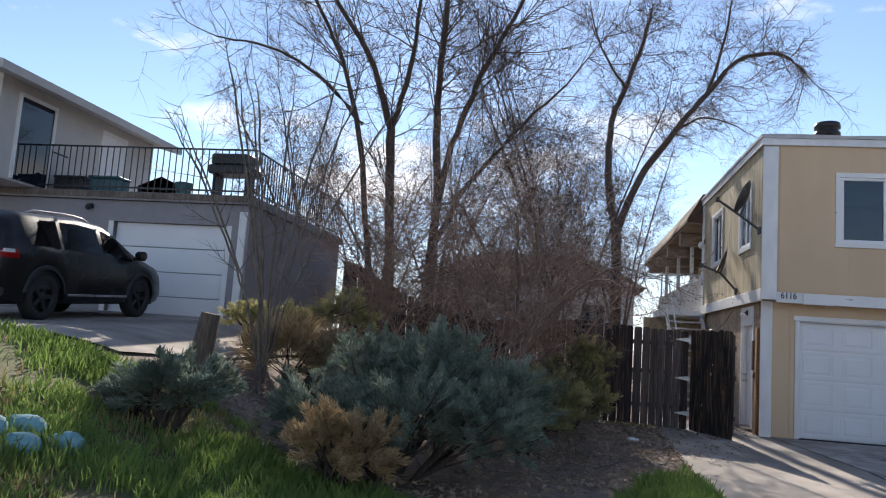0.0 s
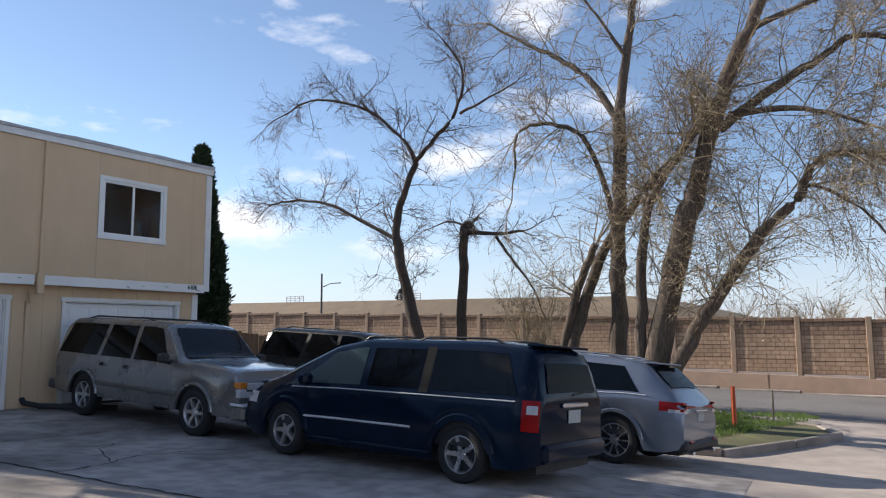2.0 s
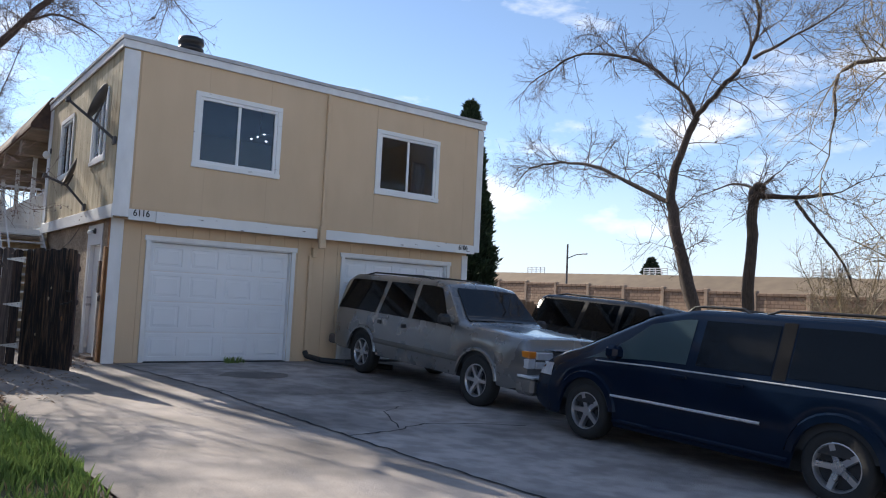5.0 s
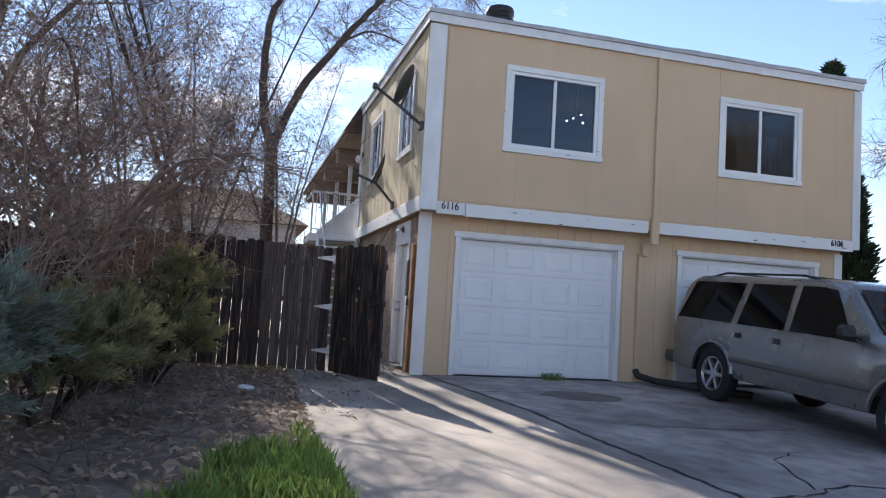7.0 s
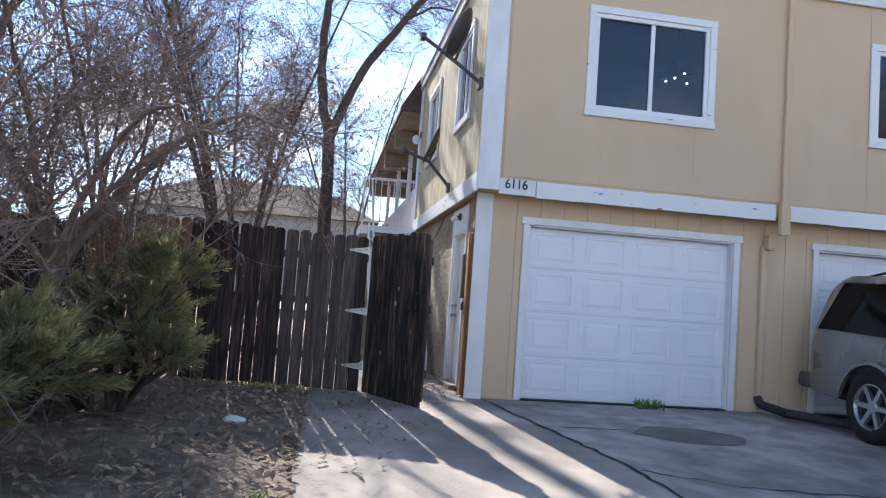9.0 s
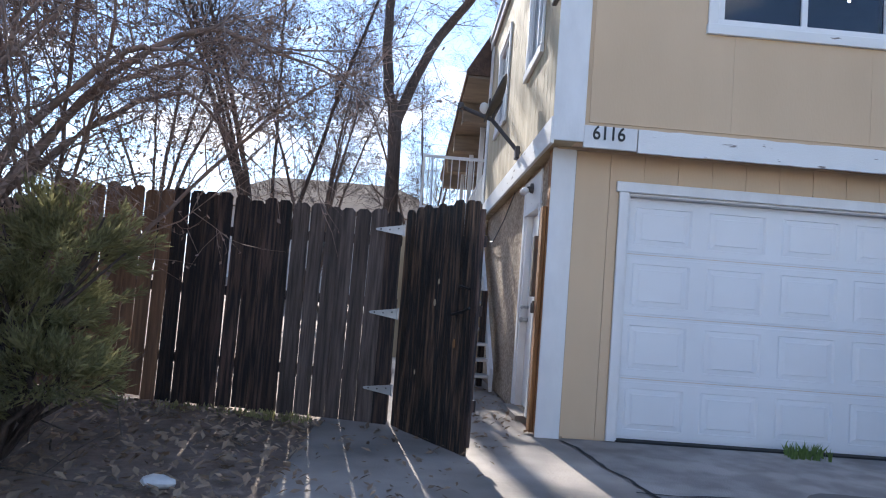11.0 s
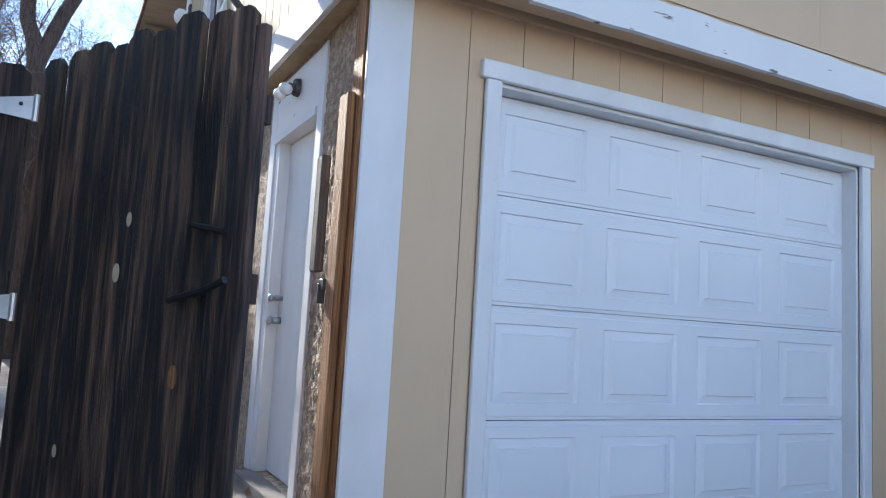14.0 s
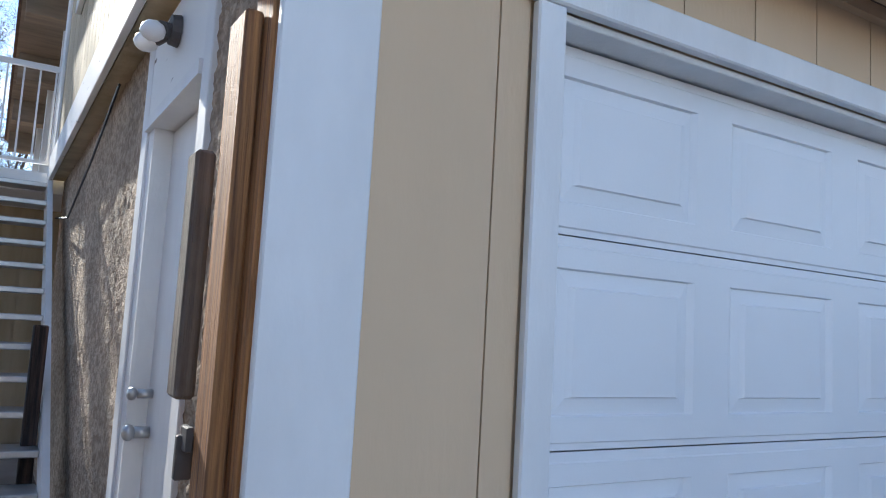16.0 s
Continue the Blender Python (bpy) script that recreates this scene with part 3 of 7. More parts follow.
hp("corner_board", boxes((LX1 - 0.15, LX1 + 0.02, LO_Y - 0.035, LO_Y - 0.0125, 0.0, 2.44), bevel=0.004), WHITE)
hp("corner_board", boxes((UX0 - 0.035, UX0 - 0.0125, 22.3, 22.62, 2.5, 5.42), bevel=0.004), WHITE)


def ragged_board(x0, x1, y0, y1, z0, z1, seed, step=0.12, rough=0.0035):
    """A weathered board along x whose edges are chipped."""
    rng = random.Random(seed)
    bm = bmesh.new()
    n = int((x1 - x0) / step)
    rows = []
    for k in range(n + 1):
        x = x0 + (x1 - x0) * k / n
        a, b = z0 + rng.uniform(-rough, rough), z1 + rng.uniform(-2.2 * rough, rough)
        rows.append([bm.verts.new(p) for p in ((x, y0, a), (x, y0, b), (x, y1, b), (x, y1, a))])
    for p, q in zip(rows[:-1], rows[1:]):
        for i in range(4):
            bm.faces.new((p[i], p[(i + 1) % 4], q[(i + 1) % 4], q[i]))
    bm.faces.new(rows[0])
    bm.faces.new(rows[-1])
    return bm


hp("band", ragged_board(5.56, 8.72, UP_Y - 0.045, UP_Y - 0.013, 2.465, 2.665, 3), TRIM_OLD, label="peeling white band board")
hp("band", ragged_board(8.90, 12.84, UP_Y - 0.045, UP_Y - 0.013, 2.475, 2.675, 4), TRIM_OLD, label="peeling white band board")
hp("band", boxes((5.095, 5.55, UP_Y - 0.042, UP_Y - 0.013, 2.475, 2.665), bevel=0.004), WHITE, label="white board that carries the house number")
hp("band", boxes((UX0 - 0.045, UX0 - 0.013, UP_Y - 0.03, 22.6, 2.49, 2.72), bevel=0.004), TRIM_OLD, label="white band board")
hp("band", boxes((4.93, 12.8, LO_Y - 0.045, LO_Y - 0.002, 2.505, 2.553)), TAN, label="tan cove strip under the overhang")
hp("fascia", boxes((UX0 - 0.06, UX1 + 0.04, UP_Y - 0.06, UP_Y - 0.03, 5.44, 5.58), bevel=0.006), WHITE)
hp("fascia", boxes((UX0 - 0.06, UX0 - 0.03, UP_Y - 0.03, 22.6, 5.44, 5.58), bevel=0.006), WHITE)
hp("roof_edge", ragged_board(UX0 - 0.08, UX1 + 0.06, UP_Y - 0.085, UP_Y + 0.1, 5.581, 5.655, 9, 0.5, 0.008), ROOFING, label="grey metal roof edging")
hp("roof_edge", boxes((UX0 - 0.085, UX0 + 0.1, UP_Y + 0.101, 34, 5.58, 5.65), bevel=0.01), ROOFING, label="grey metal roof edging")
bm = bmesh.new()
ring_lathe(bm, [(0.0, 6.05), (0.22, 6.04), (0.235, 5.99), (0.235, 5.93), (0.2, 5.92), (0.2, 5.86), (0.235, 5.85), (0.235, 5.80), (0.19, 5.79), (0.19, 5.5)], Matrix.Translation((6.12, 16.75, 0)))
hp("roof_vent", bm, BLACK, label="black round roof vent", smooth=True)
# downpipe with its conductor head
bm = boxes((8.79, 8.86, UP_Y - 0.075, UP_Y - 0.014, 2.72, 5.44), (8.76, 8.89, UP_Y - 0.11, UP_Y - 0.03, 2.28, 2.72), (8.73, 8.82, LO_Y - 0.17, LO_Y - 0.06, 2.1, 2.3), (8.70, 8.77, LO_Y - 0.09, LO_Y - 0.014, 0.18, 2.14), bevel=0.008)
hp("downpipe", bm, TAN, label="tan painted rain downpipe")
hp("drain_elbow", tube_path(bmesh.new(), [(8.735, LO_Y - 0.05, 0.2), (8.74, LO_Y - 0.12, 0.12), (8.86, LO_Y - 0.5, 0.07), (9.2, LO_Y - 0.9, 0.05), (9.9, LO_Y - 1.5, 0.0)], 0.055, 10), PLASTIC, label="black corrugated drain hose")


def window(hole, y, name="window", axis="x", sash=True):
    """A sliding window with vinyl frame, wooden casing and two panes."""
    x0, x1, z0, z1 = hole
    w = holder(name, house.matrix_world.inverted() @ Matrix.Identity(4), "", "")
    w.parent = house
    w.matrix_world = Matrix.Identity(4)
    w.matrix_basis = house_inv

    def put(nm, bs, mt, lab="", bevel=0.004):
        if axis == "y":
            bs = [(b[2], b[3], b[0], b[1], b[4], b[5]) for b in bs]
        return part(nm, boxes(*bs, bevel=bevel), mt, w, lab)
    c = 0.09
    put("casing", [(x0 - c, x1 + c, y - 0.04, y - 0.0125, z1, z1 + c)], TRIM_OLD)
    put("casing", [(x0 - c - 0.01, x1 + c + 0.01, y - 0.05, y - 0.0125, z0 - c, z0)], TRIM_OLD)
    put("casing", [(x0 - c, x0, y - 0.037, y - 0.0125, z0, z1)], TRIM_OLD)
    put("casing", [(x1, x1 + c, y - 0.037, y - 0.0125, z0, z1)], TRIM_OLD)
    f = 0.055
    put("frame", [(x0, x1, y - 0.02, y + 0.05, z1 - f, z1), (x0, x1, y - 0.02, y + 0.05, z0, z0 + f), (x0, x0 + f, y - 0.018, y + 0.05, z0 + f, z1 - f), (x1 - f, x1, y - 0.018, y + 0.05, z0 + f, z1 - f)], VINYL, "white vinyl frame")
    xm = (x0 + x1) / 2
    put("sash", [(xm - 0.025, xm + 0.03, y, y + 0.04, z0 + f, z1 - f)], VINYL, "meeting rail of the sliding sash")
    put("pane", [(x0 + f, xm - 0.025, y + 0.022, y + 0.028, z0 + f, z1 - f)], PANE, "dark window pane", 0)
    put("pane", [(xm + 0.03, x1 - f, y + 0.012, y + 0.018, z0 + f, z1 - f)], PANE, "dark window pane", 0)
    return w


window(WIN_A, UP_Y)
window(WIN_B, UP_Y)
window(SW1, UX0, axis="y")
window(SW2, UX0, axis="y")


def garage(hole, y):
    x0, x1, z0, z1 = hole
    g = holder("garage_door", Matrix.Identity(4), "", "")
    g.parent = house
    g.matrix_basis = house_inv
    # white casing with a capped head
    part("casing", boxes((x0 - 0.115, x1 + 0.115, y - 0.05, y - 0.0125, z1, z1 + 0.09), bevel=0.005), WHITE, g)
    for a, b in ((x0 - 0.085, x0), (x1, x1 + 0.085)):
        part("casing", boxes((a, b, y - 0.042, y - 0.0125, z0 + 0.01, z1), bevel=0.005), WHITE, g)
    for a, b in ((x0, x0 + 0.02), (x1 - 0.02, x1)):
        part("jamb", boxes((a, b, y - 0.01, y + 0.15, z0 + 0.01, z1), bevel=0.003), WHITE, g)
    part("jamb", boxes((x0, x1, y - 0.01, y + 0.15, z1 - 0.02, z1), bevel=0.003), WHITE, g)
    part("threshold", boxes((x0, x1, y - 0.02, y + 0.13, -0.02, 0.02)), RUBBER, g, "black rubber seal")
    yd = y + 0.09
    a, b = x0 + 0.02, x1 - 0.02
    for sec_lo, sec_hi in ((0.02, 0.545), (0.545, 1.098), (1.098, 1.643), (1.643, 2.146)):
        h = sec_hi - sec_lo
        w = (b - a) / 4
        gx = [a] + [q for k in range(4) for q in (a + k * w + 0.075, a + (k + 1) * w - 0.075)] + [b]
        zz = [sec_lo + 0.002, sec_lo + 0.018, sec_lo + 0.022, sec_lo + 0.085, sec_lo + h - 0.085, sec_lo + h - 0.03, sec_lo + h - 0.026, sec_lo + h - 0.002]
        dy = (0.005, 0.005, 0, 0, 0, 0, 0.004, 0.004)
        bm = bmesh.new()
        v = [[bm.verts.new((x, yd + q, z)) for z, q in zip(zz, dy)] for x in gx]
        cells = []
        for i in range(len(gx) - 1):
            for j in range(7):
                f = bm.faces.new((v[i][j], v[i + 1][j], v[i + 1][j + 1], v[i][j + 1]))
                if j == 3 and i % 2 == 1:
                    cells.append(f)
        for f in cells:
            ring = list(f.verts)
            mx, mz = sum(q.co.x for q in ring) / 4, sum(q.co.z for q in ring) / 4
            bm.faces.remove(f)
            # stepped pressing: steep above and below, gentle at the sides
            for ix, iz, deep in ((0.022, 0.004, 0.011), (0.032, 0.042, 0.005), (0.020, 0.004, -0.002)):
                nxt = [bm.verts.new((q.co.x + math.copysign(ix, mx - q.co.x), yd + deep, q.co.z + math.copysign(iz, mz - q.co.z))) for q in ring]
                for i in range(4):
                    bm.faces.new((ring[i], ring[(i + 1) % 4], nxt[(i + 1) % 4], nxt[i]))
                ring = nxt
            bm.faces.new(ring)
        edge = [e for e in bm.edges if e.is_boundary]
        ex = bmesh.ops.extrude_edge_only(bm, edges=edge)
        for q in ex["geom"]:
            if isinstance(q, bmesh.types.BMVert):
                q.co.y += 0.04
                q.co.z += 0.004 if q.co.z < sec_lo + h / 2 else -0.004
        part("panel", bm, DOOR_W, g)
    return g


garage(GAR_A, LO_Y)
garage(GAR_B, LO_Y)
# side door: white frame, header panel, slab, lock
sd = holder("door", Matrix.Identity(4), "white side entrance door", "")
sd.parent = house
sd.matrix_basis = house_inv
y0, y1, z0, z1 = SDOOR
part("frame", boxes((LX0 - 0.03, LX0 - 0.002, y1, y1 + 0.12, 0.05, 2.46), bevel=0.004), WHITE, sd)
part("frame", boxes((LX0 - 0.03, LX0 - 0.002, y0 - 0.1, y0, 0.05, 2.46), bevel=0.004), WHITE, sd)
part("frame", boxes((LX0 - 0.028, LX0 - 0.002, y0, y1, z1, 2.455), bevel=0.004), TRIM_OLD, sd, "white header board")
part("frame", boxes((LX0 - 0.04, LX0 + 0.16, y0, y1, z1 - 0.045, z1)), WHITE, sd, "frame head")
for a, b in ((y0, y0 + 0.03), (y1 - 0.1, y1)):
    part("jamb", boxes((LX0 - 0.02, LX0 + 0.16, a, b, 0.06, z1 - 0.045)), WHITE, sd)
part("slab", boxes((LX0 + 0.05, LX0 + 0.09, y0 + 0.03, y1 - 0.1, 0.07, z1 - 0.05), bevel=0.003), WHITE, sd)
part("threshold", boxes((LX0 - 0.12, LX0 + 0.14, y0, y1, -0.02, 0.055)), CONCRETE, sd)
for z, r in ((0.965, 0.030), (1.10, 0.024)):
    bm = rod(bmesh.new(), (LX0 + 0.05, y1 - 0.17, z), (LX0 - 0.0, y1 - 0.17, z), r * 0.7, r * 0.7, 12)
    ball(bm, (LX0 - 0.02, y1 - 0.17, z), r, (0.8, 1, 1), 2)
    part("knob" if z < 1.0 else "lock", bm, STEEL, sd, "steel door hardware", True)
# steel lamps above the door
lamp = holder("wall_lamp", pose(LX0 - 0.03, 17.7, 2.33), "twin floodlight with white bulbs over the side door", "lamp")
part("base", ring_lathe(bm := bmesh.new(), [(0, 0.0), (0.055, 0.0), (0.05, 0.03), (0, 0.035)], pose(0, 0, 0, 0, -90, 0), 16) and bm, DISH, lamp)
for dy in (-0.06, 0.09):
    part("arm", rod(bmesh.new(), (-0.02, 0, 0), (-0.065, dy * 0.7, -0.02), 0.022, 0.028), DISH, lamp)
    part("bulb", ball(bmesh.new(), (-0.09, dy * 0.8, -0.035), 0.036, (1.15, 1, 1), 2), VINYL, lamp, "white reflector bulb", True)
# balcony, stairs and porch roof behind the side wall
hp("balcony", boxes((3.78, 6.4, 22.65, 24.2, 2.40, 2.58)), TRIM_OLD, label="white landing slab edge")
hp("balcony", boxes((4.95, 6.4, 24.2, 33.5, 2.40, 2.58)), TRIM_OLD, label="white balcony slab edge")
hp("wall", boxes((3.5, 6.4, 24.0, 24.15, 0, 2.4)), TAN_SIDE, label="wall below the landing")
hp("siding", siding(24.0, 3.5, 6.4, 0.02, 2.38, [], "x", -1, 0.2032, 3.5, 0.014), TAN_SIDE, label="weathered grooved siding below the landing")
hp("railing", boxes((3.80, 4.84, 22.67, 22.71, 3.52, 3.57), (3.80, 4.84, 22.67, 22.70, 2.66, 2.69), (3.79, 3.83, 22.66, 22.72, 2.58, 3.58), (3.79, 3.83, 22.72, 24.1, 3.52, 3.57)), WHITE, label="white steel landing railing")
for x in steps(3.9, 4.8, 0.13):
    hp("baluster", boxes((x - 0.008, x + 0.008, 22.68, 22.696, 2.69, 3.52)), WHITE)
bm = boxes((4.98, 5.03, 22.66, 22.70, 2.58, 3.6), (4.98, 5.02, 33.4, 33.45, 2.58, 3.6), (4.98, 5.02, 22.66, 33.4, 3.56, 3.61), (4.98, 5.02, 22.66, 33.4, 2.68, 2.71))
hp("railing", bm, WHITE, label="white steel balcony railing")
for y in steps(22.8, 33.3, 0.16):
    hp("baluster", boxes((4.99, 5.01, y - 0.008, y + 0.008, 2.71, 3.56)), WHITE)
for y in (25.2, 28, 31):
    hp("post", boxes((4.93, 5.03, y, y + 0.1, 0, 5.2), bevel=0.006), WHITE)
bm = bmesh.new()
ends = [[bm.verts.new((x, y, z)) for x, z in ((4.42, 5.0), (4.42, 5.08), (4.82, 5.78), (6.4, 5.95), (6.4, 5.0))] for y in (22.62, 34)]
for k in range(5):
    bm.faces.new((ends[0][k], ends[0][(k + 1) % 5], ends[1][(k + 1) % 5], ends[1][k]))
bm.faces.new(ends[0])
bm.faces.new(ends[1])
hp("porch_roof", bm, SHINGLE, label="brown shingled porch roof edge")
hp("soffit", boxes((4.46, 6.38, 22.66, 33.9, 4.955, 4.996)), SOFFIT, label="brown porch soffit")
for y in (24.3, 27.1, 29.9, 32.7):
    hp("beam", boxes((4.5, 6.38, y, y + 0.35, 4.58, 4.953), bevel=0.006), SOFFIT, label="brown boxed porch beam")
for y0, z0 in ((23.6, 3.1), (26.2, 3.1)):
    hp("door", boxes((6.37, 6.4, y0, y0 + 0.9, 2.6, 4.65), bevel=0.005), WHITE, label="white apartment door")
    hp("window", boxes((6.36, 6.4, y0 + 1.1, y0 + 2.2, 3.4, 4.6)), PANE_DARK, label="dark apartment window")
stair = holder("staircase", pose(3.95, 18.4, 0), "open outdoor stair with metal treads and white stringers", "stairs")
for k in range(13):
    part("tread", boxes((0.02, 0.86, 1.1 + 0.24 * k, 1.38 + 0.24 * k, 0.17 + 0.187 * k, 0.21 + 0.187 * k), bevel=0.006), STEEL, stair)
for x in (0.0, 0.88):
    bm = bmesh.new()
    v = [bm.verts.new((x + s, y, z)) for s in (-0.02, 0.02) for y, z in ((1.0, 0.02), (1.0, 0.3), (4.2, 2.62), (4.2, 2.32))]
    for f in ((0, 1, 2, 3), (4, 5, 6, 7), (0, 1, 5, 4), (1, 2, 6, 5), (2, 3, 7, 6), (3, 0, 4, 7)):
        bm.faces.new([v[i] for i in f])
    part("stringer", bm, WHITE, stair)
    if x < 0.5:
        part("handrail", tube_path(bmesh.new(), [(x, 1.05, 1.1), (x, 4.2, 3.5)], 0.02), WHITE, stair)

# seen through the upper windows: string bulbs and a curtain
GLOW = bpy.data.materials.new("lit_bulb")
GLOW.use_nodes = True
GLOW.node_tree.nodes["Principled BSDF"].inputs["Emission Color"].default_value = (1.0, 0.92, 0.8, 1)
GLOW.node_tree.nodes["Principled BSDF"].inputs["Emission Strength"].default_value = 9.0
ch = holder("ceiling_lamp", pose(7.88, 17.4, 4.5), "small lit bulbs of a lamp behind the window", "lamp")
part("stem", rod(bmesh.new(), (0, 0, 0.9), (0, 0, 0.1), 0.012), BLACK, ch)
part("bar", rod(bmesh.new(), (-0.25, 0, 0.02), (0.2, 0, 0.16), 0.01), BLACK, ch)
for dx, dz in ((-0.22, 0.0), (-0.06, 0.06), (0.12, 0.14), (0.18, 0.0)):
    part("bulb", ball(bmesh.new(), (dx * 0.8, 0, dz), 0.015, sub=2), GLOW, ch, smooth=True)
bm = bmesh.new()
row = []
for k in range(13):
    x = 11.18 + 0.03 * k
    row.append((bm.verts.new((x, 16.55 + 0.025 * math.sin(k * 1.9), 3.65)), bm.verts.new((x, 16.55 + 0.025 * math.sin(k * 1.9), 4.45))))
for q, r in zip(row[:-1], row[1:]):
    bm.faces.new((q[0], r[0], r[1], q[1]))
bmesh.ops.solidify(bm, geom=bm.faces[:], thickness=0.006)
tagged(obj("curtain", bm, CURTAIN), "pale curtain hanging behind the window pane", "curtain")

# ---- yard fence and gate ----
def picket(rng, w, h, t=0.018):
    """One dog-eared board, base at the origin."""
    c = 0.03
    out = [(-w / 2, 0), (w / 2, 0), (w / 2, h - c), (w / 2 - c, h), (-w / 2 + c, h), (-w / 2, h - c)]
    bm = bmesh.new()
    a, b = [bm.verts.new((x, 0, z)) for x, z in out], [bm.verts.new((x, t, z)) for x, z in out]
    bm.faces.new(a)
    bm.faces.new(b[::-1])
    for k in range(6):
        bm.faces.new((a[k], a[(k + 1) % 6], b[(k + 1) % 6], b[k]))
    return bm


ODD_SHARE = 0.34


def picket_run(name, label, p0, p1, heights, material, seed, odd=None, width=0.14, gap=(0.002, 0.012)):
    rng = random.Random(seed)
    a, b = Vector(p0), Vector(p1)
    d = b - a
    n, run = d.normalized(), d.length
    base = holder(name, pose(a.x, a.y, gz(a.x, a.y), 0, 0, math.degrees(math.atan2(n.y, n.x))), label, "fence" if "fence" in name else "gate")
    s, k = 0.0, 0
    while s < run:
        w = min(width * rng.uniform(0.9, 1.08), run - s)
        if w < 0.05:
            break
        u = s / run
        h = heights[0] + (heights[1] - heights[0]) * u + rng.uniform(-0.025, 0.025)
        zoff = gz(*(a + n * (s + w / 2))) - gz(a.x, a.y)
        lift = rng.uniform(-0.03, 0.008)
        mt = odd if odd and u < ODD_SHARE else FENCE_G if odd and 0.70 < u < 0.93 else material
        ob = part("picket", picket(rng, w, h - lift), mt, base)
        ob.matrix_local = pose(s + w / 2, rng.uniform(-0.006, 0.006), lift + zoff, rng.uniform(-0.4, 0.4), rng.uniform(-0.35, 0.35), 0)
        s += w + (rng.uniform(0.008, 0.018) if rng.random() < 0.45 else rng.uniform(*gap))
        k += 1
    return base


fence = picket_run("fence", "dark-stained weathered wooden picket fence with narrow gaps", (0.15, 17.55), (3.62, 16.60), (2.02, 1.83), FENCE_W, 5, FENCE_B)
for z in (0.35, 1.0, 1.55):
    part("rail", boxes((0, 3.6, 0.022, 0.062, z, z + 0.085)), FENCE_W, fence)
for x in (0.1, 1.8, 3.52):
    part("post", boxes((x - 0.045, x + 0.045, 0.064, 0.154, -0.05, 1.72)), FENCE_W, fence)
far_fence = picket_run("fence", "brown wooden picket fence behind the shrubs", (-5.0, 22.0), (0.1, 17.9), (1.9, 1.9), FENCE_W, 8)
gate = picket_run("gate", "dark weathered wooden yard gate standing open", (3.665, 16.555), (4.25, 15.54), (1.86, 1.90), GATE_W, 11, width=0.125, gap=(0.0, 0.003))
for z in (0.3, 1.0, 1.52):
    part("rail", boxes((0.0, 1.14, 0.022, 0.06, z, z + 0.085)), FENCE_W, gate)
part("post", boxes((1.10, 1.16, -0.012, 0.02, 0.05, 1.8), bevel=0.004), FENCE_W, gate)
part("latch", tube_path(rod(bmesh.new(), (0.98, -0.005, 1.02), (0.98, -0.05, 1.02), 0.012), [(0.9, -0.05, 1.0), (1.06, -0.06, 1.03), (1.14, -0.06, 1.06)], 0.011), BLACK, gate, "black metal latch handle")
part("latch", tube_path(bmesh.new(), [(0.95, -0.005, 1.22), (0.95, -0.03, 1.22), (1.08, -0.03, 1.2)], 0.009), BLACK, gate, "black metal gate bolt")
for x, z, r in ((0.62, 1.25, 0.02), (0.58, 1.08, 0.026), (0.9, 0.78, 0.03), (0.35, 0.5, 0.018)):
    bm = bmesh.new()
    bmesh.ops.create_circle(bm, cap_ends=True, segments=10, radius=r, matrix=pose(x, -0.012, z, 90, 0, 0) @ Matrix.Diagonal((0.7, 1.2, 1, 1)))
    part("knot", bm, TAN_SIDE if r < 0.03 else LUMBER, gate, "pale worn knot in the wood")
for z in (0.30, 0.955, 1.685):
    h = holder("hinge", pose(3.64, 16.575, z, 0, 0, -15), "galvanised steel strap hinge on the fence", "hinge", "gate hinges")
    bm = bmesh.new()
    out = [(0.0, -0.045), (0.0, 0.045), (-0.24, 0.010), (-0.25, 0.0), (-0.24, -0.010)]
    a, b = [bm.verts.new((x, 0, y)) for x, y in out], [bm.verts.new((x, -0.006, y)) for x, y in out]
    bm.faces.new(a)
    bm.faces.new(b[::-1])
    for k in range(5):
        bm.faces.new((a[k], a[(k + 1) % 5], b[(k + 1) % 5], b[k]))
    part("strap", bm, STEEL, h)
    part("barrel", rod(bmesh.new(), (0.012, -0.008, -0.05), (0.012, -0.008, 0.05), 0.011), STEEL, h)
    for x in (-0.04, -0.12, -0.2):
        part("screw", ball(bmesh.new(), (x, -0.007, 0.012 if x > -0.1 else 0), 0.008, sub=1), BLACK, h)
# lumber at the building's corner beside the side door
lb = holder("lumber", pose(LX0 - 0.045, 16.56, 0.02), "red-brown stained boards fixed upright at the building corner", "lumber")
part("board", boxes((-0.02, 0.02, -0.02, 0.10, 0, 2.49), bevel=0.004), LUMBER, lb)
part("board", boxes((-0.06, -0.021, 0.03, 0.15, 0, 1.985), bevel=0.006), LUMBER, lb)
part("board", boxes((-0.075, -0.03, 0.29, 0.375, 1.18, 1.74), bevel=0.008), LUMBER_GREY, lb, "short grey weathered board")
part("latch_plate", boxes((-0.075, -0.06, 0.145, 0.2, 1.09, 1.14), (-0.085, -0.05, 0.18, 0.2, 1.03, 1.12), bevel=0.003), DISH, lb, "rusty gate catch")
tagged(obj("post", boxes((4.72, 4.80, 20.15, 20.25, 0.0, 1.28), bevel=0.006), FENCE_W), "dark brown wooden post standing by the stucco wall", "post")
bm = tube_path(bmesh.new(), [(4.90, 18.9, 2.45), (4.88, 19.6, 2.2), (4.88, 20.8, 2.0), (4.9, 22.3, 2.15)], 0.007, 5)
tagged(obj("cable", bm, BLACK), "thin black cable hanging along the stucco wall", "cable")

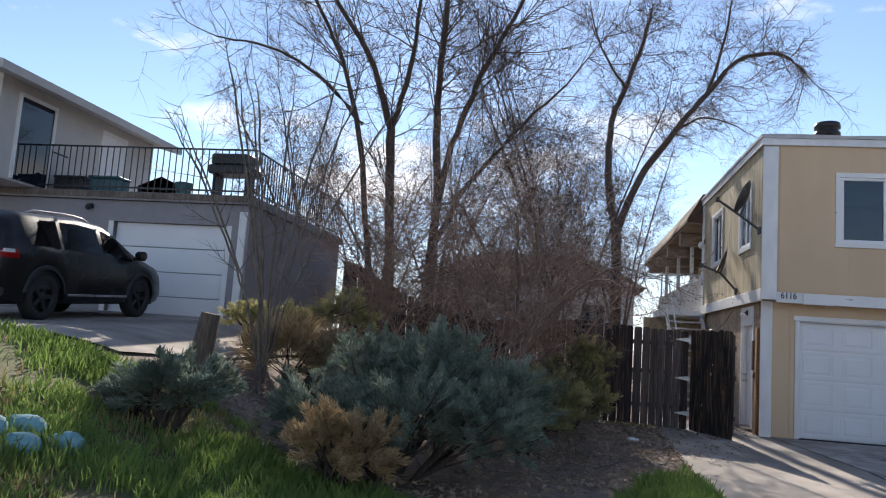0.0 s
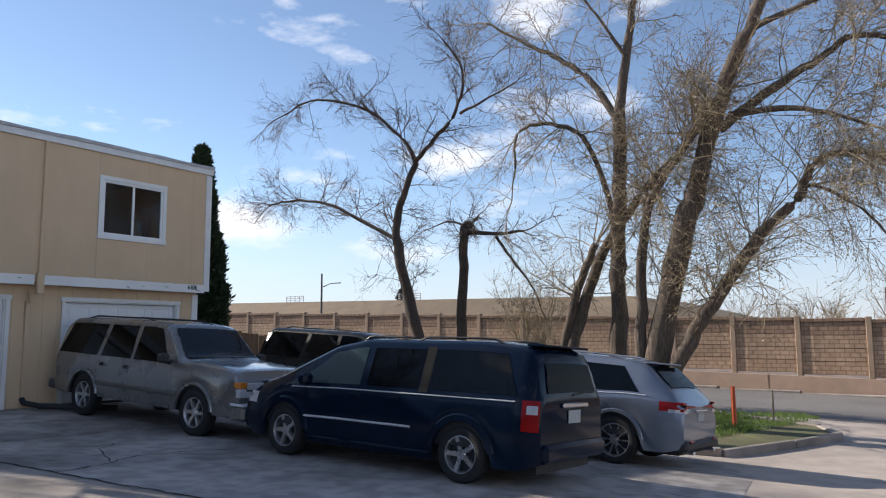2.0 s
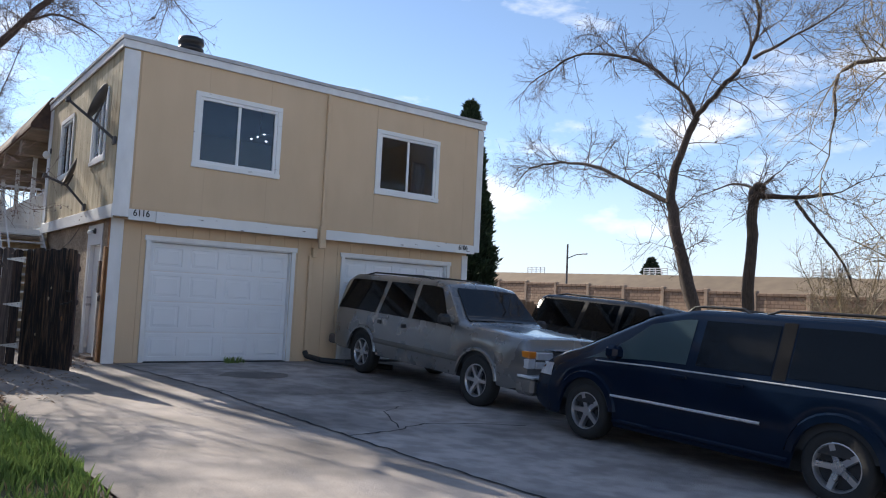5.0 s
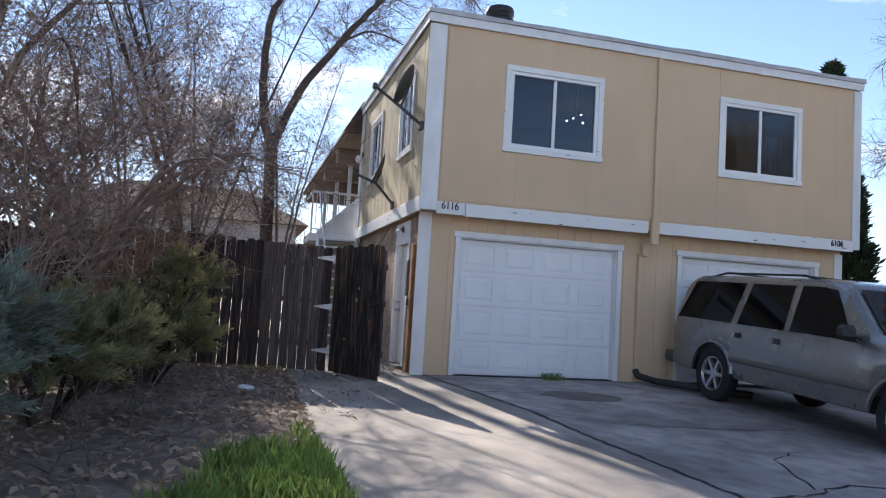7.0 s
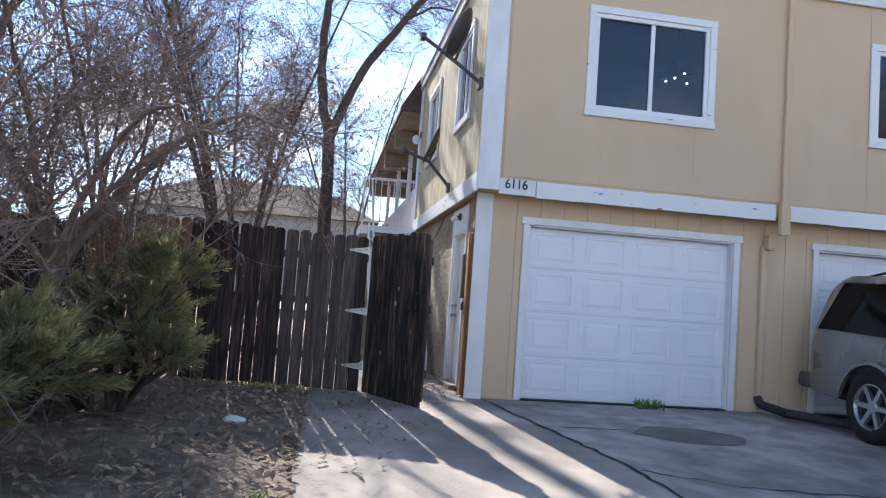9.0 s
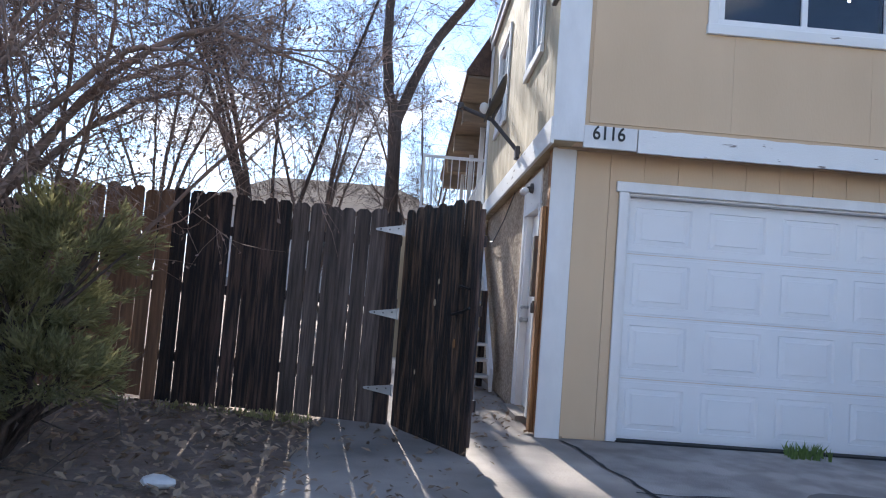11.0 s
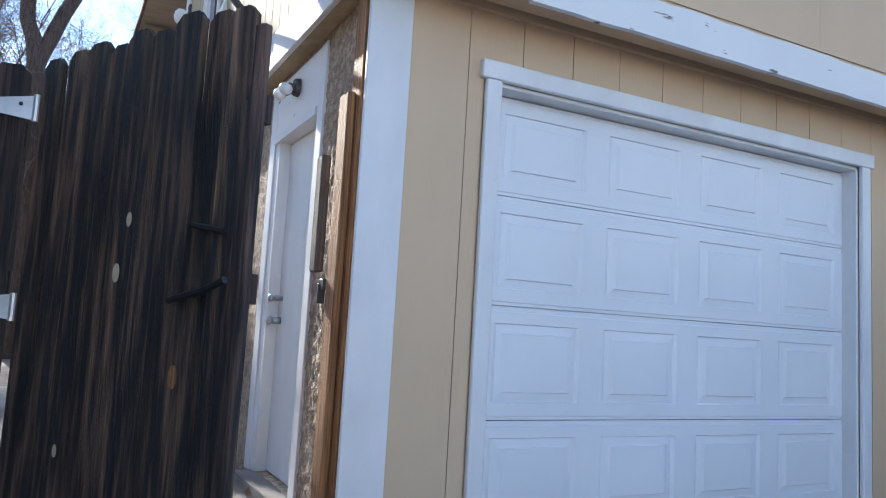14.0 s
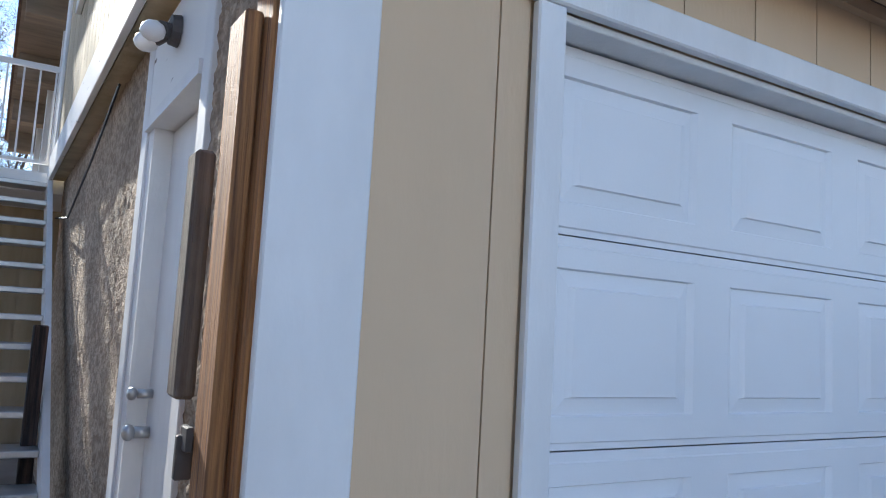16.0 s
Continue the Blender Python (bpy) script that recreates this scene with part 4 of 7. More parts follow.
# ---- satellite dishes, lamp, numbers on the building ----
def dish(foot, bend, head, centre, out, r, name="satellite_dish"):
    d = holder(name, Matrix.Translation(foot), "grey satellite dish on a bent arm fixed to the side wall", "dish", "satellite dishes")
    f = Vector(foot)
    part("mount", boxes((-0.05, 0.0, -0.07, 0.07, -0.07, 0.07), bevel=0.01), DISH, d)
    b, h = Vector(bend) - f, Vector(head) - f
    part("arm", tube_path(bmesh.new(), [(0, 0, 0), b * 0.6, b, h], 0.024, 8), DISH, d)
    bm = bmesh.new()
    axis = Vector(out).normalized()
    rod(bm, b, Vector(centre) - f, 0.02)
    m = Matrix.Translation(Vector(centre) - f) @ axis.to_track_quat("Z", "Y").to_matrix().to_4x4() @ Matrix.Diagonal((0.9, 1.15, 1, 1))
    prof = [(0.001, 0.0)] + [(r * k / 6, 0.28 * r * (k / 6) ** 2) for k in range(1, 7)] + [(r * 0.98, 0.28 * r + 0.012)] + [(r * k / 6, 0.28 * r * (k / 6) ** 2 + 0.012) for k in range(5, 0, -1)]
    ring_lathe(bm, prof, m, 24)
    part("reflector", bm, DISH, d, "dark dish seen edge-on", True)
    bm = bmesh.new()
    bmesh.ops.create_cube(bm, size=1, matrix=Matrix.Translation(h) @ Matrix.Diagonal((0.07, 0.12, 0.09, 1)))
    bmesh.ops.bevel(bm, geom=bm.edges[:], offset=0.015, segments=1, affect="EDGES")
    part("receiver", bm, DISH, d)
    return d


dish((UX0 - 0.03, 16.36, 3.82), (4.5, 16.52, 4.12), (4.12, 16.8, 4.48), (4.62, 16.56, 4.47), (-0.85, 0.35, 0.4), 0.30)
dish((UX0 - 0.03, 18.25, 2.80), (4.52, 18.45, 3.2), (4.16, 18.6, 3.36), (4.62, 18.5, 3.44), (-0.92, 0.08, 0.36), 0.27)
wl2 = holder("wall_lamp", pose(UX0 - 0.04, 22.1, 4.4), "small white wall lantern by the balcony", "lamp")
part("base", boxes((-0.03, 0.0, -0.05, 0.05, -0.06, 0.06), bevel=0.01), DISH, wl2)
part("globe", ball(bmesh.new(), (-0.1, 0, -0.1), 0.08, (1, 1, 1.2)), VINYL, wl2, smooth=True)


def lettering(body, x, y, z, size, wide):
    c = bpy.data.curves.new("number", "FONT")
    c.body, c.size, c.extrude, c.bevel_depth = body, size, 0.004, 0.0015
    tmp = bpy.data.objects.new("tmp", c)
    scene.collection.objects.link(tmp)
    dg = bpy.context.evaluated_depsgraph_get()
    me = bpy.data.meshes.new_from_object(tmp.evaluated_get(dg))
    bpy.data.objects.remove(tmp)
    me.materials.clear()
    me.materials.append(LETTER)
    ob = new("house_number", me)
    ob.matrix_world = pose(x, y, z, 90, 0, 0) @ Matrix.Diagonal((wide, 1, 1, 1))
    tagged(ob, "black house number %s on the white band" % body, "sign")
    return ob


lettering("6116", 5.165, UP_Y - 0.048, 2.55, 0.165, 0.86)
lettering("6106", 12.36, UP_Y - 0.051, 2.55, 0.155, 0.86)

# ---- block wall along the street ----
bw = holder("block_wall", pose(33, 0, 0), "long tan sound wall of textured concrete planks between posts", "wall", kind="structure")
PITCH, WY0 = 2.43, -3.58
plank = boxes((0, 0.14, 0.101, PITCH - 0.101, 0.002, 0.498), bevel=0.014)
bmesh.ops.subdivide_edges(plank, edges=[e for e in plank.edges if abs(e.verts[0].co.y - e.verts[1].co.y) > 1], cuts=9)
for v in plank.verts:
    if v.co.x < 0.05:
        v.co.x += 0.02 * noise.noise((v.co.y * 5, v.co.z * 7, 1))
me_plank = bpy.data.meshes.new("plank")
plank.to_mesh(me_plank)
plank.free()
me_plank.materials.append(BLOCK)
me_cap = bpy.data.meshes.new("cap")
cap = boxes((-0.04, 0.17, 0.101, PITCH - 0.101, 0, 0.14), bevel=0.015)
cap.to_mesh(cap_me := me_cap)
cap.free()
me_cap.materials.append(BLOCK_DK)
# top plank coloured darker, for the shade the cap throws on it
me_top = me_plank.copy()
me_top.materials[0] = BLOCK_DK
me_post = bpy.data.meshes.new("post")
bm = boxes((-0.05, 0.2, -0.1, 0.1, 0.0, 2.40), bevel=0.02)
bm.to_mesh(me_post)
bm.free()
me_post.materials.append(BLOCK_POST)
for k in range(-14, 30):
    y = WY0 + PITCH * k
    top = 1.80 + 0.0275 * (y + 3.6)
    for nm, me, z, n in (("post", me_post, top - 2.36, 1), ("cap", me_cap, top - 0.14, 1)) + tuple(("plank", me_plank if r else me_top, top - 0.14 - 0.5 * (r + 1), 1) for r in range(4)):
        ob = new(nm, me)
        ob.parent = bw
        ob.matrix_local = Matrix.Translation((0, y, z))
bm = bmesh.new()
for y in steps(-40, 72, 6)[:-1]:
    prof = [(32.25, -0.58), (32.30, -0.33), (32.48, -0.18), (32.56, 0.58), (32.80, 0.58), (32.80, -0.58)]
    a, b = ([bm.verts.new((x, q, z - 0.92 + 0.025 * q)) for x, z in prof] for q in (y, y + 5.98))
    for i in range(6):
        bm.faces.new((a[i], a[(i + 1) % 6], b[(i + 1) % 6], b[i]))
    bm.faces.new(a)
    bm.faces.new(b[::-1])
tagged(obj("barrier", bm, BARRIER), "pinkish concrete barrier at the foot of the wall", "barrier", kind="structure")
sg = holder("road_sign", pose(32.86, -1.77, 0.67), "yellow two-way arrow sign fixed to the block wall", "sign")
part("plate", boxes((-0.02, 0.0, -0.49, 0.49, -0.27, 0.27), bevel=0.006), SIGN_Y, sg)
bm = boxes((-0.028, -0.021, -0.24, 0.24, -0.05, 0.05))
for s in (-1, 1):
    bm.faces.new([bm.verts.new((-0.0245, s * 0.43, 0)), bm.verts.new((-0.0245, s * 0.2, 0.15)), bm.verts.new((-0.0245, s * 0.2, -0.15))])
part("arrow", bm, LETTER, sg, "black double arrow")
# things beyond the wall
bm = bmesh.new()
prev = None
for y in steps(14, 420, 14):
    hgt = (6.75 + 0.0158 * min(y, 220)) * smooth01((y - 10) / 34)
    row = [bm.verts.new((x, y, z)) for x, z in ((92, -0.9), (112, hgt + 0.15 * noise.noise((y, 0, 0))), (140, hgt), (170, -0.9))]
    if prev:
        for i in range(3):
            bm.faces.new((prev[i], prev[i + 1], row[i + 1], row[i]))
    prev = row
tagged(obj("backdrop", bm, BERM), "long brown grass embankment beyond the wall", "embankment", kind="structure")
for y, z in ((116.0, 8.48), (85.8, 8.0), (55.1, 7.51)):
    r = holder("steel_frame", pose(113.7, y, z), "pale open steel frame on the far embankment", "frame", "frames on the embankment")
    for z in (0.5, 0.9, 1.3):
        part("rail", boxes((-0.05, 0.05, -2.6, 2.6, z, z + 0.13)), WHITE, r)
    for q in steps(-2.5, 2.5, 1.25):
        part("upright", boxes((-0.06, 0.06, q - 0.06, q + 0.06, -0.4, 1.45)), WHITE, r)
sl = holder("street_lamp", pose(60, 57.2, -0.35), "grey street lamp with a single arm", "lamp")
part("pole", rod(bmesh.new(), (0, 0, 0), (0, 0, 8.5), 0.14, 0.09), DISH, sl)
part("arm", tube_path(bmesh.new(), [(0, 0, 7.0), (0, -1.2, 7.35), (0, -2.2, 7.4)], 0.05), DISH, sl)
part("lamp_head", boxes((-0.12, 0.12, -2.7, -2.1, 7.33, 7.47), bevel=0.03), STEEL, sl)
up = holder("utility_pole", pose(58, 4.7, -1.18), "dark wooden utility pole beyond the wall", "pole")
part("pole", rod(bmesh.new(), (0, 0, 0), (0, 0, 5.6), 0.16, 0.12), BARK_D, up)
bm = bmesh.new()
for z in (4.1, 4.6, 5.0):
    tube_path(bm, [(58 + 0.1 * k, 4.7 - 9 * k, z - 0.28 - 0.25 * math.sin(math.pi * k / 6)) for k in range(7)], 0.018, 4)
tagged(obj("cable", bm, BLACK), "power lines hanging beyond the wall", "cable")
sgn = holder("signal_cabinet", pose(37.2, -0.6, -1.23), "tall grey box sign seen from behind on a steel column", "sign")
part("column", boxes((-0.2, 0.2, 0.25, 0.62, 0, 5.0), bevel=0.06), DISH, sgn)
part("bracket", boxes((-0.16, 0.16, -0.6, 0.3, 3.5, 3.66), bevel=0.03), DISH, sgn)
part("box", boxes((-0.35, 0.35, -0.62, 0.12, 3.75, 5.75), bevel=0.05), GREY_WALL, sgn)
part("hood", ball(bmesh.new(), (0, 0.5, 4.9), 0.3, (1, 0.8, 1.1)), STEEL, sgn, smooth=True)
for x, y, h, mt, nm, lb_ in ((19.4, 5.4, 1.02, ORANGE, "marker_post", "orange plastic marker post in the verge grass"), (21.2, 4.9, 0.85, LUMBER_GREY, "stake", "thin grey stake in the verge grass")):
    tagged(obj(nm, rod(bmesh.new(), (x, y, gz(x, y) + 0.08), (x + (0.0 if nm == "marker_post" else 0.06), y, gz(x, y) + h), 0.06 if mt is ORANGE else 0.025, 0.05 if mt is ORANGE else 0.02), mt), lb_, "post")

# ---- neighbour's house on the raised lot ----
nh = holder("neighbour_house", pose(-5.38, 16.33, 1.35), "grey house with a roof deck over its garage", "house")
N = lambda name, bm, mt, label="", smooth=False: part(name, bm, mt, nh, label, smooth)
for b in ((-0.45, 0, 0, 0.2, 0, 2.55), (-0.2, 0, 0.2, 6.1, 0, 2.55), (-3.15, -0.45, 0, 0.2, 2.1, 2.55), (-9, -3.15, 0, 0.2, 0, 2.55), (-9, 0, 6.1, 6.3, 0, 2.55)):
    N("wall", boxes(b), GREY_WALL)
for x in (-0.5, -3.24):
    N("casing", boxes((x, x + 0.12, -0.02, -0.001, 0, 2.1), bevel=0.004), WHITE)
N("downpipe", boxes((-0.22, -0.05, -0.05, -0.001, 0.1, 2.4), bevel=0.01), WHITE)
for r in range(4):
    N("garage_panel", boxes((-3.12, -0.5, 0.12, 0.16, 0.01 + r * 0.525, 0.52 + r * 0.525), bevel=0.006), DOOR_W)
N("deck", boxes((-9, 0.08, -0.1, 6.4, 2.56, 2.74)), GREY_WALL, "deck slab over the garage")
N("deck_edge", boxes((-9, 0.1, -0.13, -0.101, 2.6, 2.73)), LUMBER_GREY, "weathered brown deck edge board")
for z in (2.82, 3.72):
    N("rail", boxes((-9, 0.05, -0.06, -0.03, z, z + 0.035), (0.02, 0.05, -0.03, 6.3, z, z + 0.035)), BLACK)
for x in steps(-9, 0.0, 0.15):
    N("baluster", boxes((x - 0.009, x + 0.009, -0.055, -0.037, 2.74, 3.72)), BLACK)
for y in steps(0.1, 6.2, 0.15):
    N("baluster", boxes((0.025, 0.045, y - 0.009, y + 0.009, 2.74, 3.72)), BLACK)
N("wall", boxes((-12, -5.1, -1.4, 4.4, 2.75, 5.0)), HOUSE_W, "pale upper storey wall")
bm = bmesh.new()
v = [bm.verts.new(p) for p in ((-4.45, -2.2, 4.74), (-4.45, 4.8, 4.74), (-9, 4.8, 5.92), (-9, -2.2, 5.92), (-4.45, -2.2, 4.92), (-4.45, 4.8, 4.92), (-9, 4.8, 6.12), (-9, -2.2, 6.12))]
for f in ((0, 1, 2, 3), (4, 5, 6, 7), (0, 1, 5, 4), (1, 2, 6, 5), (2, 3, 7, 6), (3, 0, 4, 7)):
    bm.faces.new([v[i] for i in f])
N("roof", bm, HOUSE_W, "pale roof with a deep eave")
for y0, y1, z0, z1 in ((-0.9, 0.3, 2.8, 4.6), (2.0, 3.1, 2.8, 4.6)):
    N("frame", boxes((-5.098, -5.05, y0, y0 + 0.07, z0, z1), (-5.098, -5.05, y1 - 0.07, y1, z0, z1), (-5.098, -5.05, y0, y1, z1, z1 + 0.08)), WHITE)
    N("pane" if y0 < 0 else "door_leaf", boxes((-5.097, -5.08, y0 + 0.07, y1 - 0.07, z0, z1)), PANE_DARK if y0 < 0 else WHITE)
N("camera", ball(boxes((-3.75, -3.65, -0.12, -0.001, 2.35, 2.45)), (-3.7, -0.14, 2.36), 0.06), BLACK, "small round wall camera")


def loose(name, bm, mt, label, cat, m):
    ob = obj(name, bm, mt)
    ob.matrix_world = m
    return tagged(ob, label, cat)


DECK = 1.35 + 2.745
for x, y in ((-10.0, 16.9), (-9.05, 16.8)):
    loose("planter", boxes((-0.35, 0.35, -0.2, 0.2, 0, 0.34), (-0.39, 0.39, -0.24, 0.24, 0.34, 0.4), bevel=0.02), TEAL if x > -9.5 else BLACK, "teal plastic planter box on the roof deck" if x > -9.5 else "black plastic planter box on the roof deck", "planter", pose(x, y, DECK))
loose("bucket", (lambda b: (ring_lathe(b, [(0, 0), (0.15, 0), (0.19, 0.3), (0.2, 0.32), (0.17, 0.32), (0.14, 0.02), (0, 0.02)], sides=16), b)[1])(bmesh.new()), TEAL, "small teal bucket on the roof deck", "bucket", pose(-7.2, 16.75, DECK))
loose("grill", boxes((-0.5, 0.5, -0.3, 0.3, 0.55, 0.75), (-0.45, 0.45, -0.28, 0.28, 0.75, 1.0), (-0.4, -0.34, -0.22, 0.22, 0, 0.55), (0.34, 0.4, -0.22, 0.22, 0, 0.55), bevel=0.03), BLACK, "black covered grill on the roof deck", "grill", pose(-6.1, 16.9, DECK))
loose("evaporative_cooler", boxes((-0.5, 0.5, -0.4, 0.4, 0, 0.9), (-0.53, 0.53, -0.43, 0.43, 0.9, 0.96), bevel=0.02), BLACK, "dark boxy cooling unit on the roof deck", "appliance", pose(-11.0, 16.8, DECK))
loose("tent", (lambda b: (b.faces.new([b.verts.new(p) for p in ((-0.6, 0, 0), (0.6, 0, 0), (0.6, 0, 0.55), (0, 0, 0.8), (-0.6, 0, 0.55))]), bmesh.ops.solidify(b, geom=b.faces[:], thickness=0.6), b)[-1])(bmesh.new()), mat("faded_red_plastic", (0.6, 0.12, 0.10), (0.5, 0.09, 0.08), 4.0, 0.6), "faded red plastic playhouse on the roof deck", "playhouse", pose(-8.75, 18.4, DECK))
fh = holder("far_house", pose(-1.1, 50.1, 0.9), "tan house with a brown gable roof behind the yards", "house")
part("wall", boxes((-6.5, 6.5, 0, 9, 0, 4.6)), HOUSE_W, fh)
bm = bmesh.new()
v = [bm.verts.new(p) for p in ((-7.2, -0.6, 4.4), (7.2, -0.6, 4.4), (7.2, 9.6, 4.4), (-7.2, 9.6, 4.4), (-3.5, 4.5, 6.8), (3.5, 4.5, 6.8))]
for f in ((0, 1, 5, 4), (1, 2, 5), (2, 3, 4, 5), (3, 0, 4), (0, 1, 2, 3)):
    bm.faces.new([v[i] for i in f])
part("roof", bm, mat("faded_brown_roof", (0.22, 0.15, 0.11), (0.16, 0.11, 0.08), 3, 0.95, 0.3), fh)
for x in (-4, 0, 4):
    part("window", boxes((x - 0.7, x + 0.7, -0.03, -0.001, 1.8, 3.2)), PANE_DARK, fh)
rf = picket_run("fence", "brown wooden fence beside the building", (13.0, 17.0), (15.8, 17.0), (1.7, 1.7), FENCE_B, 21)

# plain walls added to close the place behind the camera and block low sky
tagged(obj("wall_north", boxes((-40, 21, -17.4, -17, -1.2, 4.6)), HOUSE_W), "unseen plain wall added across the drive behind the camera", "wall", kind="structure")
tagged(obj("wall_west", boxes((-30.4, -30, -17, 40, -1.2, 6.0)), HOUSE_W), "plain wall added beyond the raised lot to close off low sky", "wall", kind="structure")

# ---- vegetation ----
class Tubes:
    """Gathers tapered tubes into one mesh."""

    def __init__(self):
        self.v, self.f = [], []

    def add(self, pts, radii, sides):
        first = len(self.v)
        n = len(pts)
        for k, p in enumerate(pts):
            d = (pts[min(k + 1, n - 1)] - pts[max(k - 1, 0)]).normalized()
            u = d.orthogonal().normalized()
            w = d.cross(u)
            for s in range(sides):
                a = 2 * math.pi * s / sides
                self.v.append(p + (u * math.cos(a) + w * math.sin(a)) * radii[k])
        for k in range(n - 1):
            for s in range(sides):
                t = (s + 1) % sides
                b = first + k * sides
                self.f.append((b + s, b + t, b + sides + t, b + sides + s))

    def mesh(self, name, material, smooth=True):
        me = bpy.data.meshes.new(name)
        me.from_pydata(self.v, [], self.f)
        me.materials.append(material)
        if smooth:
            me.polygons.foreach_set("use_smooth", [True] * len(me.polygons))
        return me


def rnd_dir(rng):
    while True:
        v = Vector((rng.uniform(-1, 1), rng.uniform(-1, 1), rng.uniform(-1, 1)))
        if 0.05 < v.length < 1:
            return v.normalized()


def grow(acc, p, d, length, r, lvl, rng, st):
    """A wandering branch with its side branches, down to twigs."""
    n = (2, 3, 4, 4)[lvl]
    pts, dirs = [p], [d]
    for k in range(n):
        d = (d + rnd_dir(rng) * st["wig"] + Vector((0, 0, st["rise"] if lvl > 0 else st["tip"]))).normalized()
        p = p + d * (length / n)
        pts.append(p)
        dirs.append(d)
    acc.add(pts, [r * (1 - 0.75 * k / n) for k in range(n + 1)], 4 if lvl > 1 else 3)
    if lvl == 0:
        for q in (pts[1], pts[-1]) if st.get("bud") else ():
            a, b = rnd_dir(rng) * st["bud"], rnd_dir(rng) * st["bud"] * 0.6
            i = len(acc.v)
            acc.v += [q, q + a + b, q + a * 2, q + a - b]
            acc.f.append((i, i + 1, i + 2, i + 3))
        return
    for c in range(st["kids"][lvl - 1]):
        u = rng.uniform(0.2, 1.0) * n
        k = min(n - 1, int(u))
        q = pts[k].lerp(pts[k + 1], u - k)
        side = (dirs[k] * rng.uniform(0.5, 1.0) + rnd_dir(rng) * st["fork"]).normalized()
        grow(acc, q, side, length * rng.uniform(0.35, 0.65), max(0.0038, r * 0.5), lvl - 1, rng, st)


def curve_pts(pts, rng, per=4, shake=0.05):
    """Smooths a few places into a crooked line."""
    pts = [Vector(p) for p in pts]
    out = []
    for k in range(len(pts) - 1):
        p0, p1, p2, p3 = pts[max(k - 1, 0)], pts[k], pts[k + 1], pts[min(k + 2, len(pts) - 1)]
        for j in range(per):
            t = j / per
            q = 0.5 * ((2 * p1) + (p2 - p0) * t + (2 * p0 - 5 * p1 + 4 * p2 - p3) * t * t + (3 * p1 - p0 - 3 * p2 + p3) * t ** 3)
            out.append(q + (rnd_dir(rng) * shake if j else Vector()))
    out.append(pts[-1])
    return out


STYLE_C = dict(bud=0.02, wig=0.28, rise=0.02, tip=-0.10, fork=0.9, kids=(5, 6, 6))
STYLE_Y = dict(wig=0.18, rise=0.10, tip=0.04, fork=0.75, kids=(5, 6, 6))
STYLE_W = dict(bud=0.026, wig=0.25, rise=-0.03, tip=-0.18, fork=0.8, kids=(7, 7, 6))


def tree(name, label, limbs, seed, bark, twig, style, dens=2.2, reach=1.5, spread=0.8, bushy=(), lvl=2, start=0.15):
    rng = random.Random(seed)
    base = Vector(limbs[0][3][0])
    foot = Vector((base.x, base.y, gz(base.x, base.y) - 0.1))
    root = holder(name, Matrix.Translation(foot), label, "tree")
    acc = Tubes()
    for i, (kind, r0, r1, pts) in enumerate(limbs):
        pts = [Vector(p) for p in pts]
        low = pts[0].z < foot.z + 3.2 and (kind == "trunk" or kind == "limb" and pts[0].z < 2.3)
        # limbs lean out of one plane
        if kind == "limb":
            tilt = rng.uniform(-spread, spread)
            flat = Vector((1, 0, 0)) if abs(pts[0].x - pts[-1].x) < 0.05 else Vector((0, 1, 0))
            pts = [p + flat * tilt * (k / max(1, len(pts) - 1)) ** 1.3 for k, p in enumerate(pts)]
        if low:
            d = (pts[0] - pts[1]).normalized()
            g = gz(pts[0].x, pts[0].y) - 0.1
            far = (pts[0].z - g) / max(0.3, -d.z)
            pts = [pts[0] + d * far] + pts
        line = curve_pts(pts, rng, 5, 0.015 + 0.12 * r0)
        n = len(line)
        rad = [r0 + (r1 - r0) * (k / (n - 1)) ** 0.8 for k in range(n)]
        rad = [r * rng.uniform(0.93, 1.07) for r in rad]
        if low:
            rad[0], rad[1] = r0 * 1.45, r0 * 1.15
        t = Tubes()
        t.add(line, rad, 12 if r0 > 0.12 else 8)
        ob = new("trunk" if kind == "trunk" else "limb", t.mesh(kind, bark))
        ob.parent, ob.matrix_parent_inverse = root, root.matrix_world.inverted()
        total = sum((b - a).length for a, b in zip(line[:-1], line[1:]))
        count = int(total * dens * (0.5 if r0 > 0.2 else 1.0)) + (3 if r1 < 0.06 else 0)
        for c in range(count):
            u = rng.uniform(start if kind != "trunk" and not low else 0.5, 1.0) ** 0.8
            k = min(n - 2, int(u * (n - 1)))
            spot = line[k].lerp(line[k + 1], rng.random())
            d = (line[k + 1] - line[k]).normalized()
            side = (d * rng.uniform(0.3, 0.9) + rnd_dir(rng) * 0.9 + Vector((0, 0, 0.15))).normalized()
            grow(acc, spot, side, reach * rng.uniform(0.5, 1.1), max(0.009, min(0.02, rad[k] * 0.35)), lvl, rng, style)
        d = (line[-1] - line[-2]).normalized()
        grow(acc, line[-1], d, reach, max(0.012, min(0.026, r1 * 0.9)), lvl, rng, style)
    ob = new("crown", acc.mesh("crown", twig, False))
    ob.parent, ob.matrix_parent_inverse = root, root.matrix_world.inverted()
    tagged(ob, "fine bare twigs", kind="stuff")
    return root


